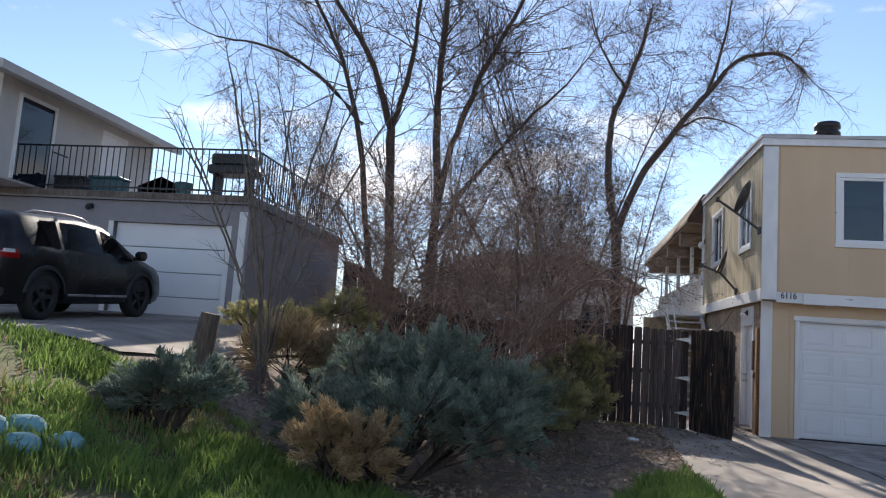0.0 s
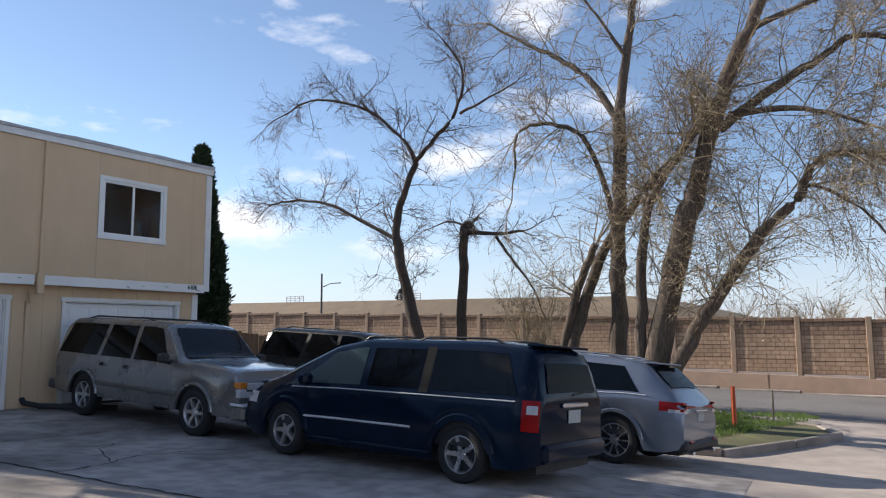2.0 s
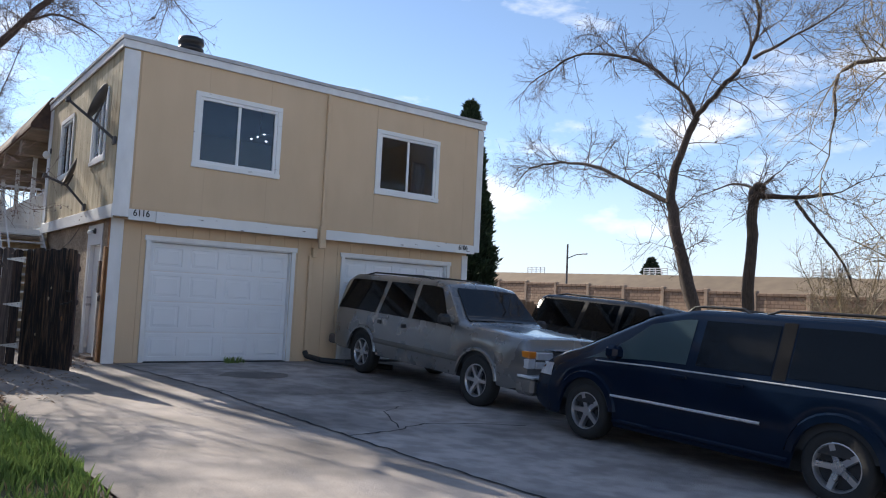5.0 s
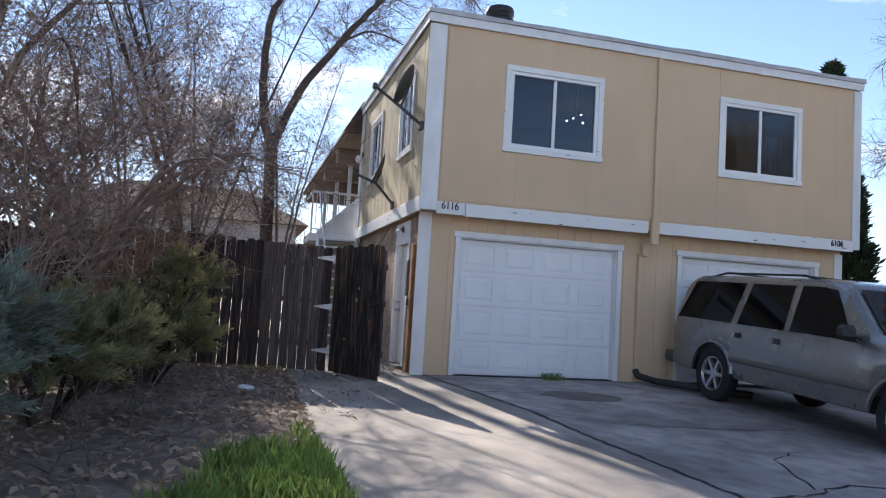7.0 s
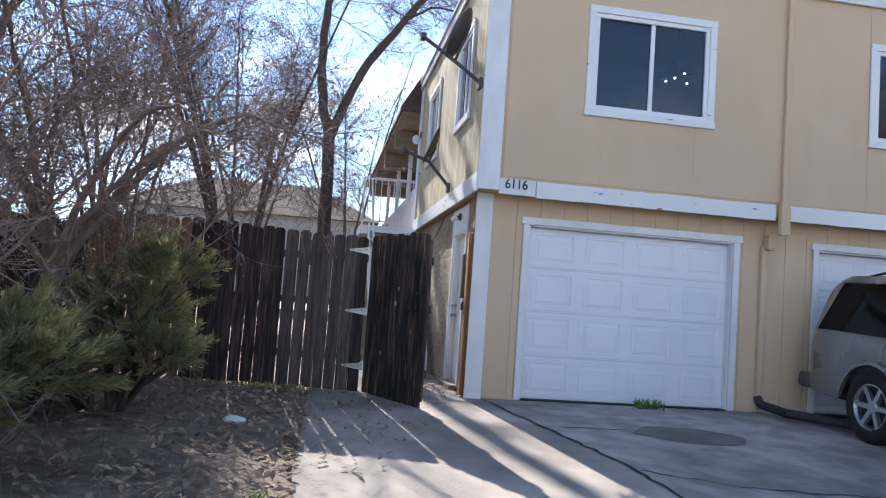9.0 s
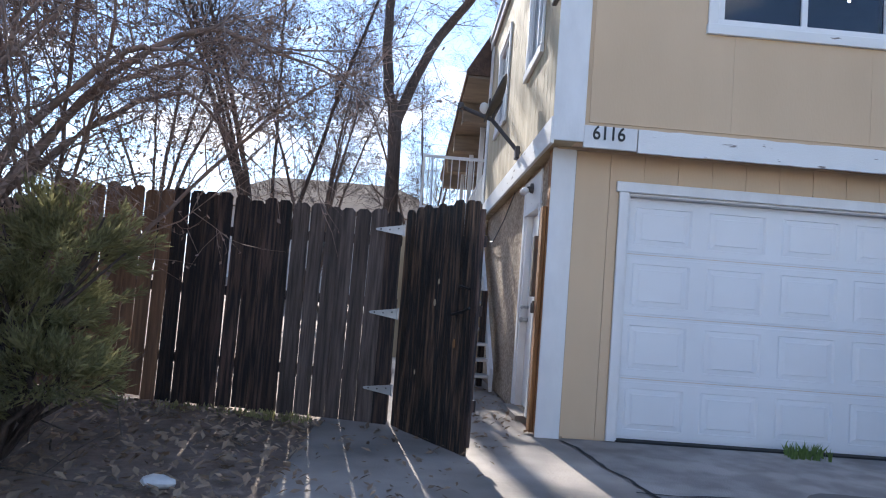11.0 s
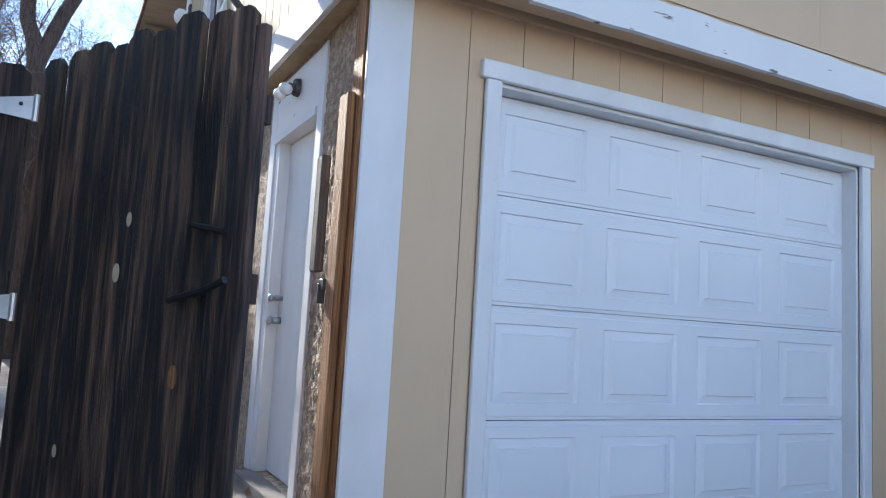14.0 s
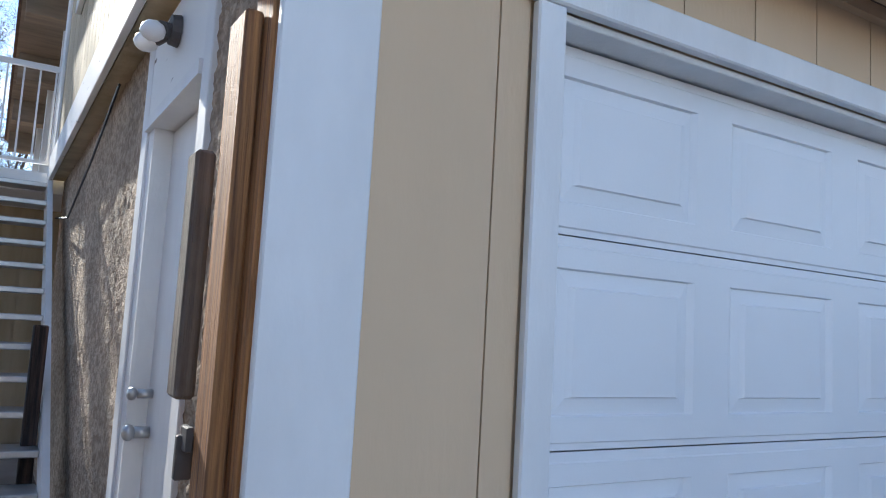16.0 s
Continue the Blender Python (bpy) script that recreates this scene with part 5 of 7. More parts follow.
# limbs of the large trees: kind, first and last radius, and a few places along it (metres)
COTTON_A = [
    ("trunk", 0.26, 0.17, ((22.07, 16.38, 1.07), (22.07, 16.95, 3.08), (22.07, 17.42, 4.89))),
    ("limb", 0.16, 0.11, ((22.07, 17.42, 4.89), (22.08, 17.30, 6.09), (22.08, 16.58, 7.58))),
    ("limb", 0.1, 0.03, ((22.08, 16.58, 7.58), (22.09, 15.67, 8.26), (22.10, 14.65, 9.05), (22.10, 14.23, 10.34), (22.10, 14.91, 11.55))),
    ("limb", 0.06, 0.02, ((22.10, 14.65, 9.05), (22.10, 13.55, 9.23), (22.11, 12.35, 9.41))),
    ("limb", 0.09, 0.03, ((22.08, 16.58, 7.58), (22.08, 16.97, 8.38), (22.07, 18.64, 9.81), (22.06, 20.93, 10.55), (22.05, 22.44, 10.17))),
    ("limb", 0.09, 0.03, ((22.07, 17.42, 4.89), (22.06, 19.11, 5.72), (22.06, 20.60, 6.44), (22.05, 22.39, 6.77), (22.04, 23.69, 6.69))),
]
COTTON_S = [
    ("trunk", 0.19, 0.15, ((22.68, 15.08, 1.15), (22.68, 14.95, 3.45), (22.69, 14.92, 5.05), (22.69, 14.62, 5.25))),
    ("limb", 0.1, 0.04, ((22.69, 14.82, 4.95), (22.69, 13.72, 4.83), (22.70, 12.53, 4.81))),
    ("limb", 0.06, 0.025, ((22.69, 13.63, 4.73), (22.70, 13.04, 3.82), (22.70, 12.46, 2.91), (22.70, 12.27, 2.11))),
    ("limb", 0.05, 0.02, ((22.69, 14.72, 5.15), (22.68, 15.72, 5.46), (22.68, 16.62, 5.38))),
]
COTTON_B = [
    ("trunk", 0.24, 0.17, ((19.22, 8.07, 0.55), (19.22, 8.04, 2.55), (19.23, 8.02, 3.95), (19.23, 7.89, 5.55), (19.23, 7.87, 7.05))),
    ("limb", 0.15, 0.05, ((19.23, 7.87, 7.05), (19.24, 7.64, 8.84), (19.24, 7.41, 10.64), (19.25, 7.29, 12.24))),
    ("limb", 0.12, 0.03, ((19.23, 7.87, 6.85), (19.23, 8.65, 8.16), (19.23, 9.64, 9.07), (19.22, 10.73, 9.79), (19.21, 12.11, 10.81))),
    ("limb", 0.1, 0.03, ((19.23, 8.02, 3.95), (19.23, 8.30, 5.25), (19.23, 8.87, 6.66), (19.22, 9.97, 7.18), (19.22, 10.77, 6.99), (19.21, 10.79, 5.99))),
    ("limb", 0.2, 0.08, ((19.21, 9.47, 0.67), (19.22, 8.84, 2.56), (19.23, 7.91, 4.25), (19.24, 6.59, 5.62), (19.25, 5.37, 6.81))),
    ("limb", 0.16, 0.09, ((19.21, 9.67, 0.67), (19.22, 9.04, 2.56), (19.22, 8.32, 3.65))),
    ("limb", 0.06, 0.02, ((19.24, 7.64, 8.64), (19.24, 8.32, 9.85), (19.23, 9.01, 10.86))),
]
COTTON_C = [
    ("trunk", 0.33, 0.24, ((18.42, 6.97, 0.33), (18.43, 6.33, 3.02), (18.44, 5.80, 4.71))),
    ("limb", 0.23, 0.1, ((18.44, 5.80, 4.71), (18.45, 5.28, 6.31), (18.45, 4.75, 7.70), (18.46, 4.24, 8.69), (18.46, 3.81, 10.18))),
    ("limb", 0.17, 0.07, ((18.42, 7.27, 0.54), (18.43, 7.14, 2.23), (18.43, 7.02, 3.63), (18.43, 6.70, 4.73), (18.44, 5.88, 5.82), (18.45, 5.27, 6.71))),
    ("limb", 0.13, 0.03, ((18.45, 5.18, 6.10), (18.46, 3.97, 6.88), (18.46, 3.06, 7.37), (18.47, 2.35, 7.76), (18.47, 1.36, 7.34), (18.47, 0.57, 6.43))),
    ("limb", 0.09, 0.02, ((18.45, 4.97, 6.40), (18.46, 3.58, 6.28), (18.46, 2.58, 5.86), (18.46, 1.79, 5.35))),
    ("limb", 0.09, 0.02, ((18.45, 4.44, 8.29), (18.46, 3.24, 8.57), (18.47, 2.04, 8.65), (18.48, 0.95, 8.04), (18.48, 0.16, 7.22))),
]
COTTON_D = [
    ("trunk", 0.2, 0.13, ((18.33, 6.47, 0.42), (18.33, 5.75, 1.71), (18.34, 5.13, 2.60), (18.35, 4.42, 3.59))),
    ("limb", 0.13, 0.03, ((18.35, 4.42, 3.59), (18.35, 3.61, 4.28), (18.36, 3.30, 4.97), (18.36, 2.69, 5.16), (18.36, 1.80, 4.85), (18.37, 1.11, 4.04))),
    ("limb", 0.06, 0.02, ((18.35, 3.61, 4.28), (18.35, 3.30, 4.57), (18.36, 2.41, 3.96), (18.36, 1.92, 3.25))),
]
YARD_A = [
    ("trunk", 0.13, 0.1, ((-2.69, 18.15, 1.85), (-2.80, 18.12, 3.85), (-2.92, 18.08, 6.14))),
    ("limb", 0.09, 0.03, ((-2.92, 18.08, 6.14), (-3.53, 18.05, 7.84), (-4.44, 18.03, 9.23), (-5.05, 18.01, 10.43))),
    ("limb", 0.08, 0.03, ((-2.92, 18.08, 6.14), (-2.63, 18.06, 7.55), (-2.54, 18.03, 9.25), (-2.56, 18.01, 10.65))),
    ("limb", 0.13, 0.05, ((-1.79, 18.15, 2.15), (-1.71, 18.11, 4.55), (-1.82, 18.08, 6.65), (-1.74, 18.05, 8.15), (-1.65, 18.02, 10.05))),
    ("limb", 0.12, 0.04, ((-1.89, 18.15, 2.15), (-1.61, 18.11, 4.95), (-1.12, 18.08, 6.56), (-0.53, 18.06, 7.76), (0.35, 18.03, 9.47))),
    ("limb", 0.1, 0.03, ((-3.09, 18.16, 1.74), (-3.41, 18.10, 4.74), (-3.72, 18.07, 6.64), (-4.24, 18.05, 8.13), (-5.05, 18.02, 9.63))),
    ("limb", 0.08, 0.02, ((-1.80, 18.13, 3.35), (-1.01, 18.11, 4.86), (0.18, 18.09, 6.17), (1.17, 18.08, 7.08))),
    ("limb", 0.06, 0.02, ((-3.62, 18.08, 6.24), (-4.83, 18.06, 7.43), (-6.14, 18.04, 8.12), (-7.54, 18.03, 8.41))),
]
YARD_R = [
    ("trunk", 0.24, 0.19, ((3.10, 30.20, 0.00), (2.98, 30.20, 5.72))),
    ("limb", 0.17, 0.06, ((2.98, 30.20, 5.72), (2.63, 30.20, 7.59), (2.63, 30.20, 10.04), (3.10, 30.20, 11.44), (3.68, 30.20, 13.19), (4.03, 30.20, 14.71))),
    ("limb", 0.16, 0.05, ((2.98, 30.20, 5.72), (3.80, 30.20, 7.94), (4.96, 30.20, 9.69), (6.13, 30.20, 11.20), (7.18, 30.20, 12.49), (8.70, 30.20, 12.72), (9.52, 30.20, 12.02))),
    ("limb", 0.08, 0.02, ((6.13, 30.20, 11.20), (6.71, 30.20, 13.42), (6.95, 30.20, 15.41))),
    ("limb", 0.06, 0.02, ((3.10, 30.20, 11.44), (2.16, 30.20, 12.96), (1.70, 30.20, 14.47))),
    ("limb", 0.06, 0.02, ((4.96, 30.20, 9.69), (6.01, 30.20, 10.27), (7.18, 30.20, 9.92))),
]
tree("cottonwood_tree", "bare forked tree with dark crooked limbs on the verge", COTTON_A, 1, BARK_D, TWIG_D, dict(STYLE_C, kids=(5, 8, 6)), 4.6, 1.7)
tree("cottonwood_tree", "topped bare trunk with a drooping side branch", COTTON_S, 2, BARK_D, TWIG_D, dict(STYLE_C, kids=(5, 7, 6)), 2.4, 1.1)
tree("cottonwood_tree", "tall bare grey-brown cottonwood with several stems", COTTON_B, 3, BARK_C, TWIG_C, dict(STYLE_C, kids=(5, 9, 6)), 3.4, 1.8)
tree("cottonwood_tree", "large leaning cottonwood with budding drooping twigs", COTTON_C, 4, BARK_C, TWIG_C, dict(STYLE_W, kids=(6, 8, 6)), 6.0, 2.1)
tree("cottonwood_tree", "low leaning cottonwood limb with hanging twigs", COTTON_D, 5, BARK_C, TWIG_C, dict(STYLE_W, kids=(6, 8, 6)), 6.2, 1.9)
tree("yard_tree", "bare multi-stemmed tree behind the junipers", YARD_A, 6, BARK_D, TWIG_D, dict(STYLE_Y, kids=(6, 7, 6)), 2.6, 2.0, 1.6)
tree("yard_tree", "bare forked tree behind the yard fence", YARD_R, 7, BARK_D, TWIG_D, dict(STYLE_C, kids=(7, 9, 6)), 4.0, 1.9, 0.8)


def wild_limbs(x, y, h, stems, seed, r=0.07, lean=0.35):
    """Stems of a plain bare tree or shrub that fan out from one foot."""
    rng = random.Random(seed)
    g = gz(x, y)
    out = []
    for k in range(stems):
        a = rng.uniform(0, 6.28)
        l = lean * rng.uniform(0.3, 1.2)
        hh = h * rng.uniform(0.7, 1.05)
        dx, dy = math.cos(a) * l, math.sin(a) * l
        out.append(("trunk" if k == 0 else "limb", r * rng.uniform(0.7, 1.1), 0.015, tuple((x + 0.15 * dx + dx * hh * u ** 1.4, y + 0.15 * dy + dy * hh * u ** 1.4, g + 0.3 + (hh - 0.3) * u) for u in (0, 0.3, 0.65, 1.0))))
    return out


for x, y, h, stems, seed, r in ((0.3, 36, 11, 6, 31, 0.13), (-4.5, 34, 9, 5, 32, 0.12), (1.3, 23, 8.5, 7, 33, 0.08), (4.2, 44, 12, 5, 34, 0.14), (-9, 30, 9, 5, 35, 0.12)):
    tree("yard_tree", "bare tree in the yards behind the fence", wild_limbs(x, y, h, stems, seed, r, 0.4), seed, BARK_D, TWIG_D, dict(STYLE_C, rise=0.06, kids=(7, 8, 6)), 2.3, 2.0, 0.5)
for x, y, h, stems, seed in ((0.9, 16.0, 3.8, 7, 41), (-0.4, 15.4, 3.8, 7, 42), (-1.7, 16.4, 3.8, 7, 43), (0.2, 13.6, 2.6, 7, 45), (-2.9, 17.0, 3.8, 7, 48), (-2.0, 14.4, 2.6, 6, 49)):
    tree("shrub", "leafless red-brown shrub with tangled twigs", wild_limbs(x, y, h, stems, seed, 0.022, 0.6), seed, TWIG_R, TWIG_R, dict(STYLE_C, wig=0.3, kids=(5, 6, 6)), 2.0, 1.3, 0.3)
# a spreading bare fruit tree whose long boughs reach out level over the soil bed
rng = random.Random(47)
boughs = [("trunk", 0.10, 0.08, ((0.5, 15.4, -0.1), (0.5, 15.4, 0.8), (0.45, 15.35, 1.5)))]
for k in range(11):
    a = 0.6 * k + rng.uniform(-0.2, 0.2)
    reach, z = rng.uniform(1.7, 2.9), rng.uniform(2.0, 3.9)
    c, sn = math.cos(a), math.sin(a)
    boughs.append(("bough", 0.045, 0.01, ((0.47, 15.37, rng.uniform(0.9, 1.5)), (0.47 + c * reach * 0.4, 15.37 + sn * reach * 0.4, 1.3 + 0.65 * (z - 1.3)), (0.47 + c * reach * 0.75, 15.37 + sn * reach * 0.75, z), (0.47 + c * reach, 15.37 + sn * reach, z - rng.uniform(-0.1, 0.35)))))
tree("fruit_tree", "spreading bare fruit tree with reddish level boughs", boughs, 47, TWIG_R, TWIG_R, dict(STYLE_C, wig=0.25, kids=(4, 5, 5)), 1.8, 1.0, 0.4)
tree("shrub", "tall thin-stemmed bare shrub with pale stems", wild_limbs(-2.85, 11.6, 4.3, 11, 44, 0.02, 0.34), 44, LUMBER_GREY, LUMBER_GREY, STYLE_Y, 0.7, 0.8, 0.2, lvl=1)
tree("shrub", "small bare shrub under the cottonwoods", wild_limbs(20.5, 11.2, 3.2, 9, 46, 0.02, 0.35), 46, TWIG_C, TWIG_C, STYLE_Y, 2.0, 0.9, 0.2)
# far woods
acc = Tubes()
rng = random.Random(77)
for k in range(95):
    y = rng.uniform(-75, 40)
    x = rng.uniform(75, 130)
    h = rng.uniform(4.2, 7.8) * (x / 95)
    p = Vector((x, y, -0.9))
    acc.add([p, p + Vector((0, 0, h * 0.5))], [0.18, 0.12], 4)
    for c in range(9):
        grow(acc, p + Vector((0, 0, h * rng.uniform(0.25, 0.55))), (rnd_dir(rng) * 0.7 + Vector((0, 0, 0.8))).normalized(), h * 0.45, 0.06, 1, rng, dict(wig=0.2, rise=0.1, tip=0.02, fork=0.8, kids=(7, 5)))
tagged(new("far_woods", acc.mesh("far_woods", TWIG_C, False)), "hazy line of bare trees beyond the wall", "trees", kind="stuff")


def sprigs(n, place, needles, length, width, rng):
    """Tufts of slim pointed leaves; place gives a point and the way it points."""
    v, f = [], []
    for _ in range(n):
        p, d = place()
        for k in range(needles):
            q = (d + rnd_dir(rng) * 0.65).normalized()
            s = q.cross(rnd_dir(rng)).normalized() * width * rng.uniform(0.6, 1.2)
            L = length * rng.uniform(0.6, 1.25)
            b = p + rnd_dir(rng) * length * 0.35
            i = len(v)
            v += [b, b + q * L * 0.5 + s * 0.7, b + q * L, b + q * L * 0.5 - s * 0.7]
            f.append((i, i + 1, i + 2, i + 3))
    return v, f


def bush(name, label, x, y, lobes, material, seed, n=1500, length=0.075, width=0.0085, needles=6):
    rng = random.Random(seed)
    g = gz(x, y)
    root = holder(name, pose(x, y, g), label, "bush")
    # leafy sprays that reach out of each lobe, with gaps between them
    sprays = []
    for l in lobes:
        for k in range(int(70 * l[3] / 0.6)):
            d = rnd_dir(rng)
            if d.z < -0.3:
                d.z = -d.z
            sprays.append((*l, d, rng.uniform(0.78, 1.12), rnd_dir(rng) * 0.14))
    weights = [q[3] * q[6] for q in sprays]

    def place():
        lx, ly, lz, r, sq, d, far, bend = rng.choices(sprays, weights)[0]
        u = rng.uniform(0.3, 1.0) ** 0.7
        rr = r * far * u
        j = rnd_dir(rng) * 0.075 * (1.25 - u) * rng.uniform(0.3, 1.2)
        p = Vector((lx + d.x * rr, ly + d.y * rr, lz + d.z * rr * sq)) + bend * u * u * r + j
        p.z = max(0.03, p.z)
        return p, (d + bend + Vector((0, 0, 0.2))).normalized()
    v, f = sprigs(n, place, needles, length, width, rng)
    me = bpy.data.meshes.new("foliage")
    me.from_pydata(v, [], f)
    me.materials.append(material)
    ob = new("foliage", me)
    ob.parent = root
    tagged(ob, kind="stuff")
    acc = Tubes()
    for lx, ly, lz, r, sq in lobes:
        for k in range(9):
            d = rnd_dir(rng)
            acc.add([Vector((lx * 0.3, ly * 0.3, 0)), Vector((lx, ly, lz)) * 0.6 + rnd_dir(rng) * r * 0.2, Vector((lx + d.x * r * 0.8, ly + d.y * r * 0.8, max(0.05, lz + abs(d.z) * r * 0.8 * sq)))], [0.03, 0.02, 0.006], 4)
    ob = new("framework", acc.mesh("framework", BARK_D))
    ob.parent = root
    return root


bush("juniper_bush", "spreading blue-green juniper bush", -0.55, 9.6, [(-0.75, 0, 0.5, 0.6, 0.95), (-0.2, -0.35, 0.45, 0.55, 0.95), (0.35, -0.2, 0.55, 0.75, 0.9), (1.05, 0.0, 0.5, 0.7, 0.9), (0.45, 0.7, 0.95, 0.75, 0.95), (-0.4, 0.6, 0.95, 0.6, 1.0), (1.2, 0.8, 0.8, 0.6, 0.95)], JUNIPER, 51, 14000)
bush("juniper_bush", "tall blue-green juniper behind the front bushes", -1.4, 12.3, [(0, 0, 0.7, 0.75, 1.0), (0.9, 0.2, 0.75, 0.75, 0.9), (-0.6, 0.4, 0.75, 0.6, 1.0)], JUNIPER, 52, 6500)
bush("juniper_bush", "olive-green juniper beside the bare soil", 0.75, 12.0, [(0, 0, 0.5, 0.7, 0.9), (0.4, 0.6, 0.55, 0.65, 0.9)], JUNIPER_Y, 53, 7000)
bush("juniper_bush", "olive-green juniper in front of the yard fence", 1.3, 14.6, [(0.1, 0, 0.8, 0.62, 0.8), (0.4, -0.1, 1.2, 0.46, 0.9), (-0.7, 0.2, 0.5, 0.55, 0.8), (0.45, -0.2, 0.5, 0.45, 0.8), (-0.25, -0.4, 0.35, 0.5, 0.7), (-0.9, -0.6, 0.35, 0.5, 0.7)], JUNIPER_Y, 54, 9000)
bush("juniper_bush", "dull green juniper on the lawn bank", -2.5, 8.45, [(0, 0, 0.36, 0.45, 0.95), (0.35, 0.1, 0.36, 0.4, 0.95), (-0.42, 0.1, 0.24, 0.36, 0.85)], JUNIPER, 55, 4500)
bush("dried_bush", "dried tan juniper among the green ones", -0.85, 8.6, [(0, 0, 0.36, 0.45, 1.0), (0.3, 0.1, 0.34, 0.4, 1.0)], DRYBUSH, 56, 4200)
bush("dried_bush", "brown dead grass clump among shrubs", -2.7, 12.2, [(0, 0, 0.45, 0.55, 1.0), (0.6, 0.3, 0.45, 0.5, 0.9)], DRYBUSH, 57, 700, 0.35, 0.010, 6)
bush("clipped_hedge", "small clipped green hedge at the driveway edge", -4.0, 13.6, [(0, 0, 0.45, 0.5, 0.7), (0.9, 0, 0.5, 0.45, 0.7), (1.7, 0.2, 0.6, 0.55, 0.9)], JUNIPER_Y, 58, 3500)
# evergreen column behind the building
rng = random.Random(60)


def column():
    h = rng.uniform(0.05, 1.0)
    a = rng.uniform(0, 6.28)
    r = 0.86 * (1 - h ** 1.9) ** 0.95 * (0.85 + 0.45 * noise.noise((math.cos(a) * 1.6, math.sin(a) * 1.6, h * 8))) * rng.uniform(0.8, 1.05)
    return Vector((r * math.cos(a), r * math.sin(a), 0.2 + h * 6.6)), Vector((math.cos(a) * 0.6, math.sin(a) * 0.6, 0.8)).normalized()


ev = holder("evergreen_tree", pose(14.35, 18.4, -0.1), "dark columnar evergreen beside the building", "tree")
v, f = sprigs(5200, column, 6, 0.2, 0.05, rng)
me = bpy.data.meshes.new("crown")
me.from_pydata(v, [], f)
me.materials.append(CONIFER)
ob = new("crown", me)
ob.parent = ev
part("trunk", rod(bmesh.new(), (0, 0, -0.1), (0, 0, 6.2), 0.14, 0.03), BARK_D, ev)
for x, y, h in ((117.0, 89.2, 2.8),):
    pt = holder("pine_tree", pose(x, y, 7.9), "small dark pine in the distance", "tree")
    rr = random.Random(int(x))
    v, f = sprigs(260, lambda: (lambda u, a: (Vector((1.4 * (1 - u) * math.cos(a), 1.4 * (1 - u) * math.sin(a), 0.6 + u * h)), Vector((math.cos(a), math.sin(a), 0.2))))(rr.random(), rr.uniform(0, 6.28)), 5, 0.7, 0.25, rr)
    me = bpy.data.meshes.new("crown")
    me.from_pydata(v, [], f)
    me.materials.append(CONIFER)
    ob = new("crown", me)
    ob.parent = pt
    part("trunk", rod(bmesh.new(), (0, 0, -0.5), (0, 0, h * 0.8), 0.12, 0.04), BARK_D, pt)


def inside(x, y, poly):
    c = False
    for (x0, y0), (x1, y1) in zip(poly, poly[1:] + poly[:1]):
        if (y0 > y) != (y1 > y) and x < (x1 - x0) * (y - y0) / (y1 - y0) + x0:
            c = not c
    return c


def blades(name, label, outline, n, height, material, seed, lift=0.0, cover=0.45):
    rng = random.Random(seed)
    xs_, ys_ = [p[0] for p in outline], [p[1] for p in outline]
    v, f = [], []
    while len(f) < n:
        x, y = rng.uniform(min(xs_), max(xs_)), rng.uniform(min(ys_), max(ys_))
        if not inside(x, y, outline):
            continue
        c = 0.5 + 0.5 * noise.noise((x * 0.9, y * 0.9, seed)) + 0.25 * noise.noise((x * 3, y * 3, seed))
        if c < cover * rng.uniform(0.7, 1.3):
            continue
        h = height * rng.uniform(0.4, 1.2) * (0.5 + c)
        a, l = rng.uniform(0, 6.28), rng.uniform(0.1, 0.6) * h
        w = 0.006 + 0.004 * rng.random()
        z = gz(x, y) + lift
        s = Vector((-math.sin(a), math.cos(a), 0)) * w
        b = Vector((x, y, z))
        d = Vector((math.cos(a), math.sin(a), 0))
        i = len(v)
        v += [b - s, b + s, b + d * l * 0.35 + Vector((0, 0, h * 0.6)) + s * 0.7, b + d * l + Vector((0, 0, h)), b + d * l * 0.35 + Vector((0, 0, h * 0.6)) - s * 0.7]
        f.append((i, i + 1, i + 2, i + 3, i + 4))
    me = bpy.data.meshes.new(name)
    me.from_pydata(v, [], f)
    me.materials.append(material)
    return tagged(new(name, me), label, "grass", kind="stuff")


blades("grass", "long bright green spring grass on the bank", lawn, 36000, 0.14, BLADE, 61, cover=0.5)
blades("grass", "dry straw among the lawn grass", lawn, 6000, 0.10, STRAW, 62, cover=0.6)
blades("grass", "long green grass beside the drive", [(2.9, 10.3), (2.98, 8), (2.2, 6.0), (1.2, 7.2), (1.75, 9.0), (2.2, 10.0)], 2600, 0.115, BLADE, 63, cover=0.62)
blades("grass", "short green grass on the verge", [(17.1, 5.2), (22.4, 3.95), (23.1, 5), (23.1, 12), (16.5, 12), (16.5, 6.2)], 16000, 0.10, BLADE, 64, 0.11, 0.4)
blades("grass", "small weeds at the foot of the garage door", [(7.05, 16.30), (7.4, 16.30), (7.4, 16.5), (7.05, 16.5)], 110, 0.10, BLADE, 65, 0, 0)
blades("grass", "low ivy and weeds along the fence", [(0.4, 16.9), (3.0, 16.3), (3.0, 16.55), (0.4, 17.3)], 420, 0.05, JUNIPER_Y, 66, 0, 0.5)


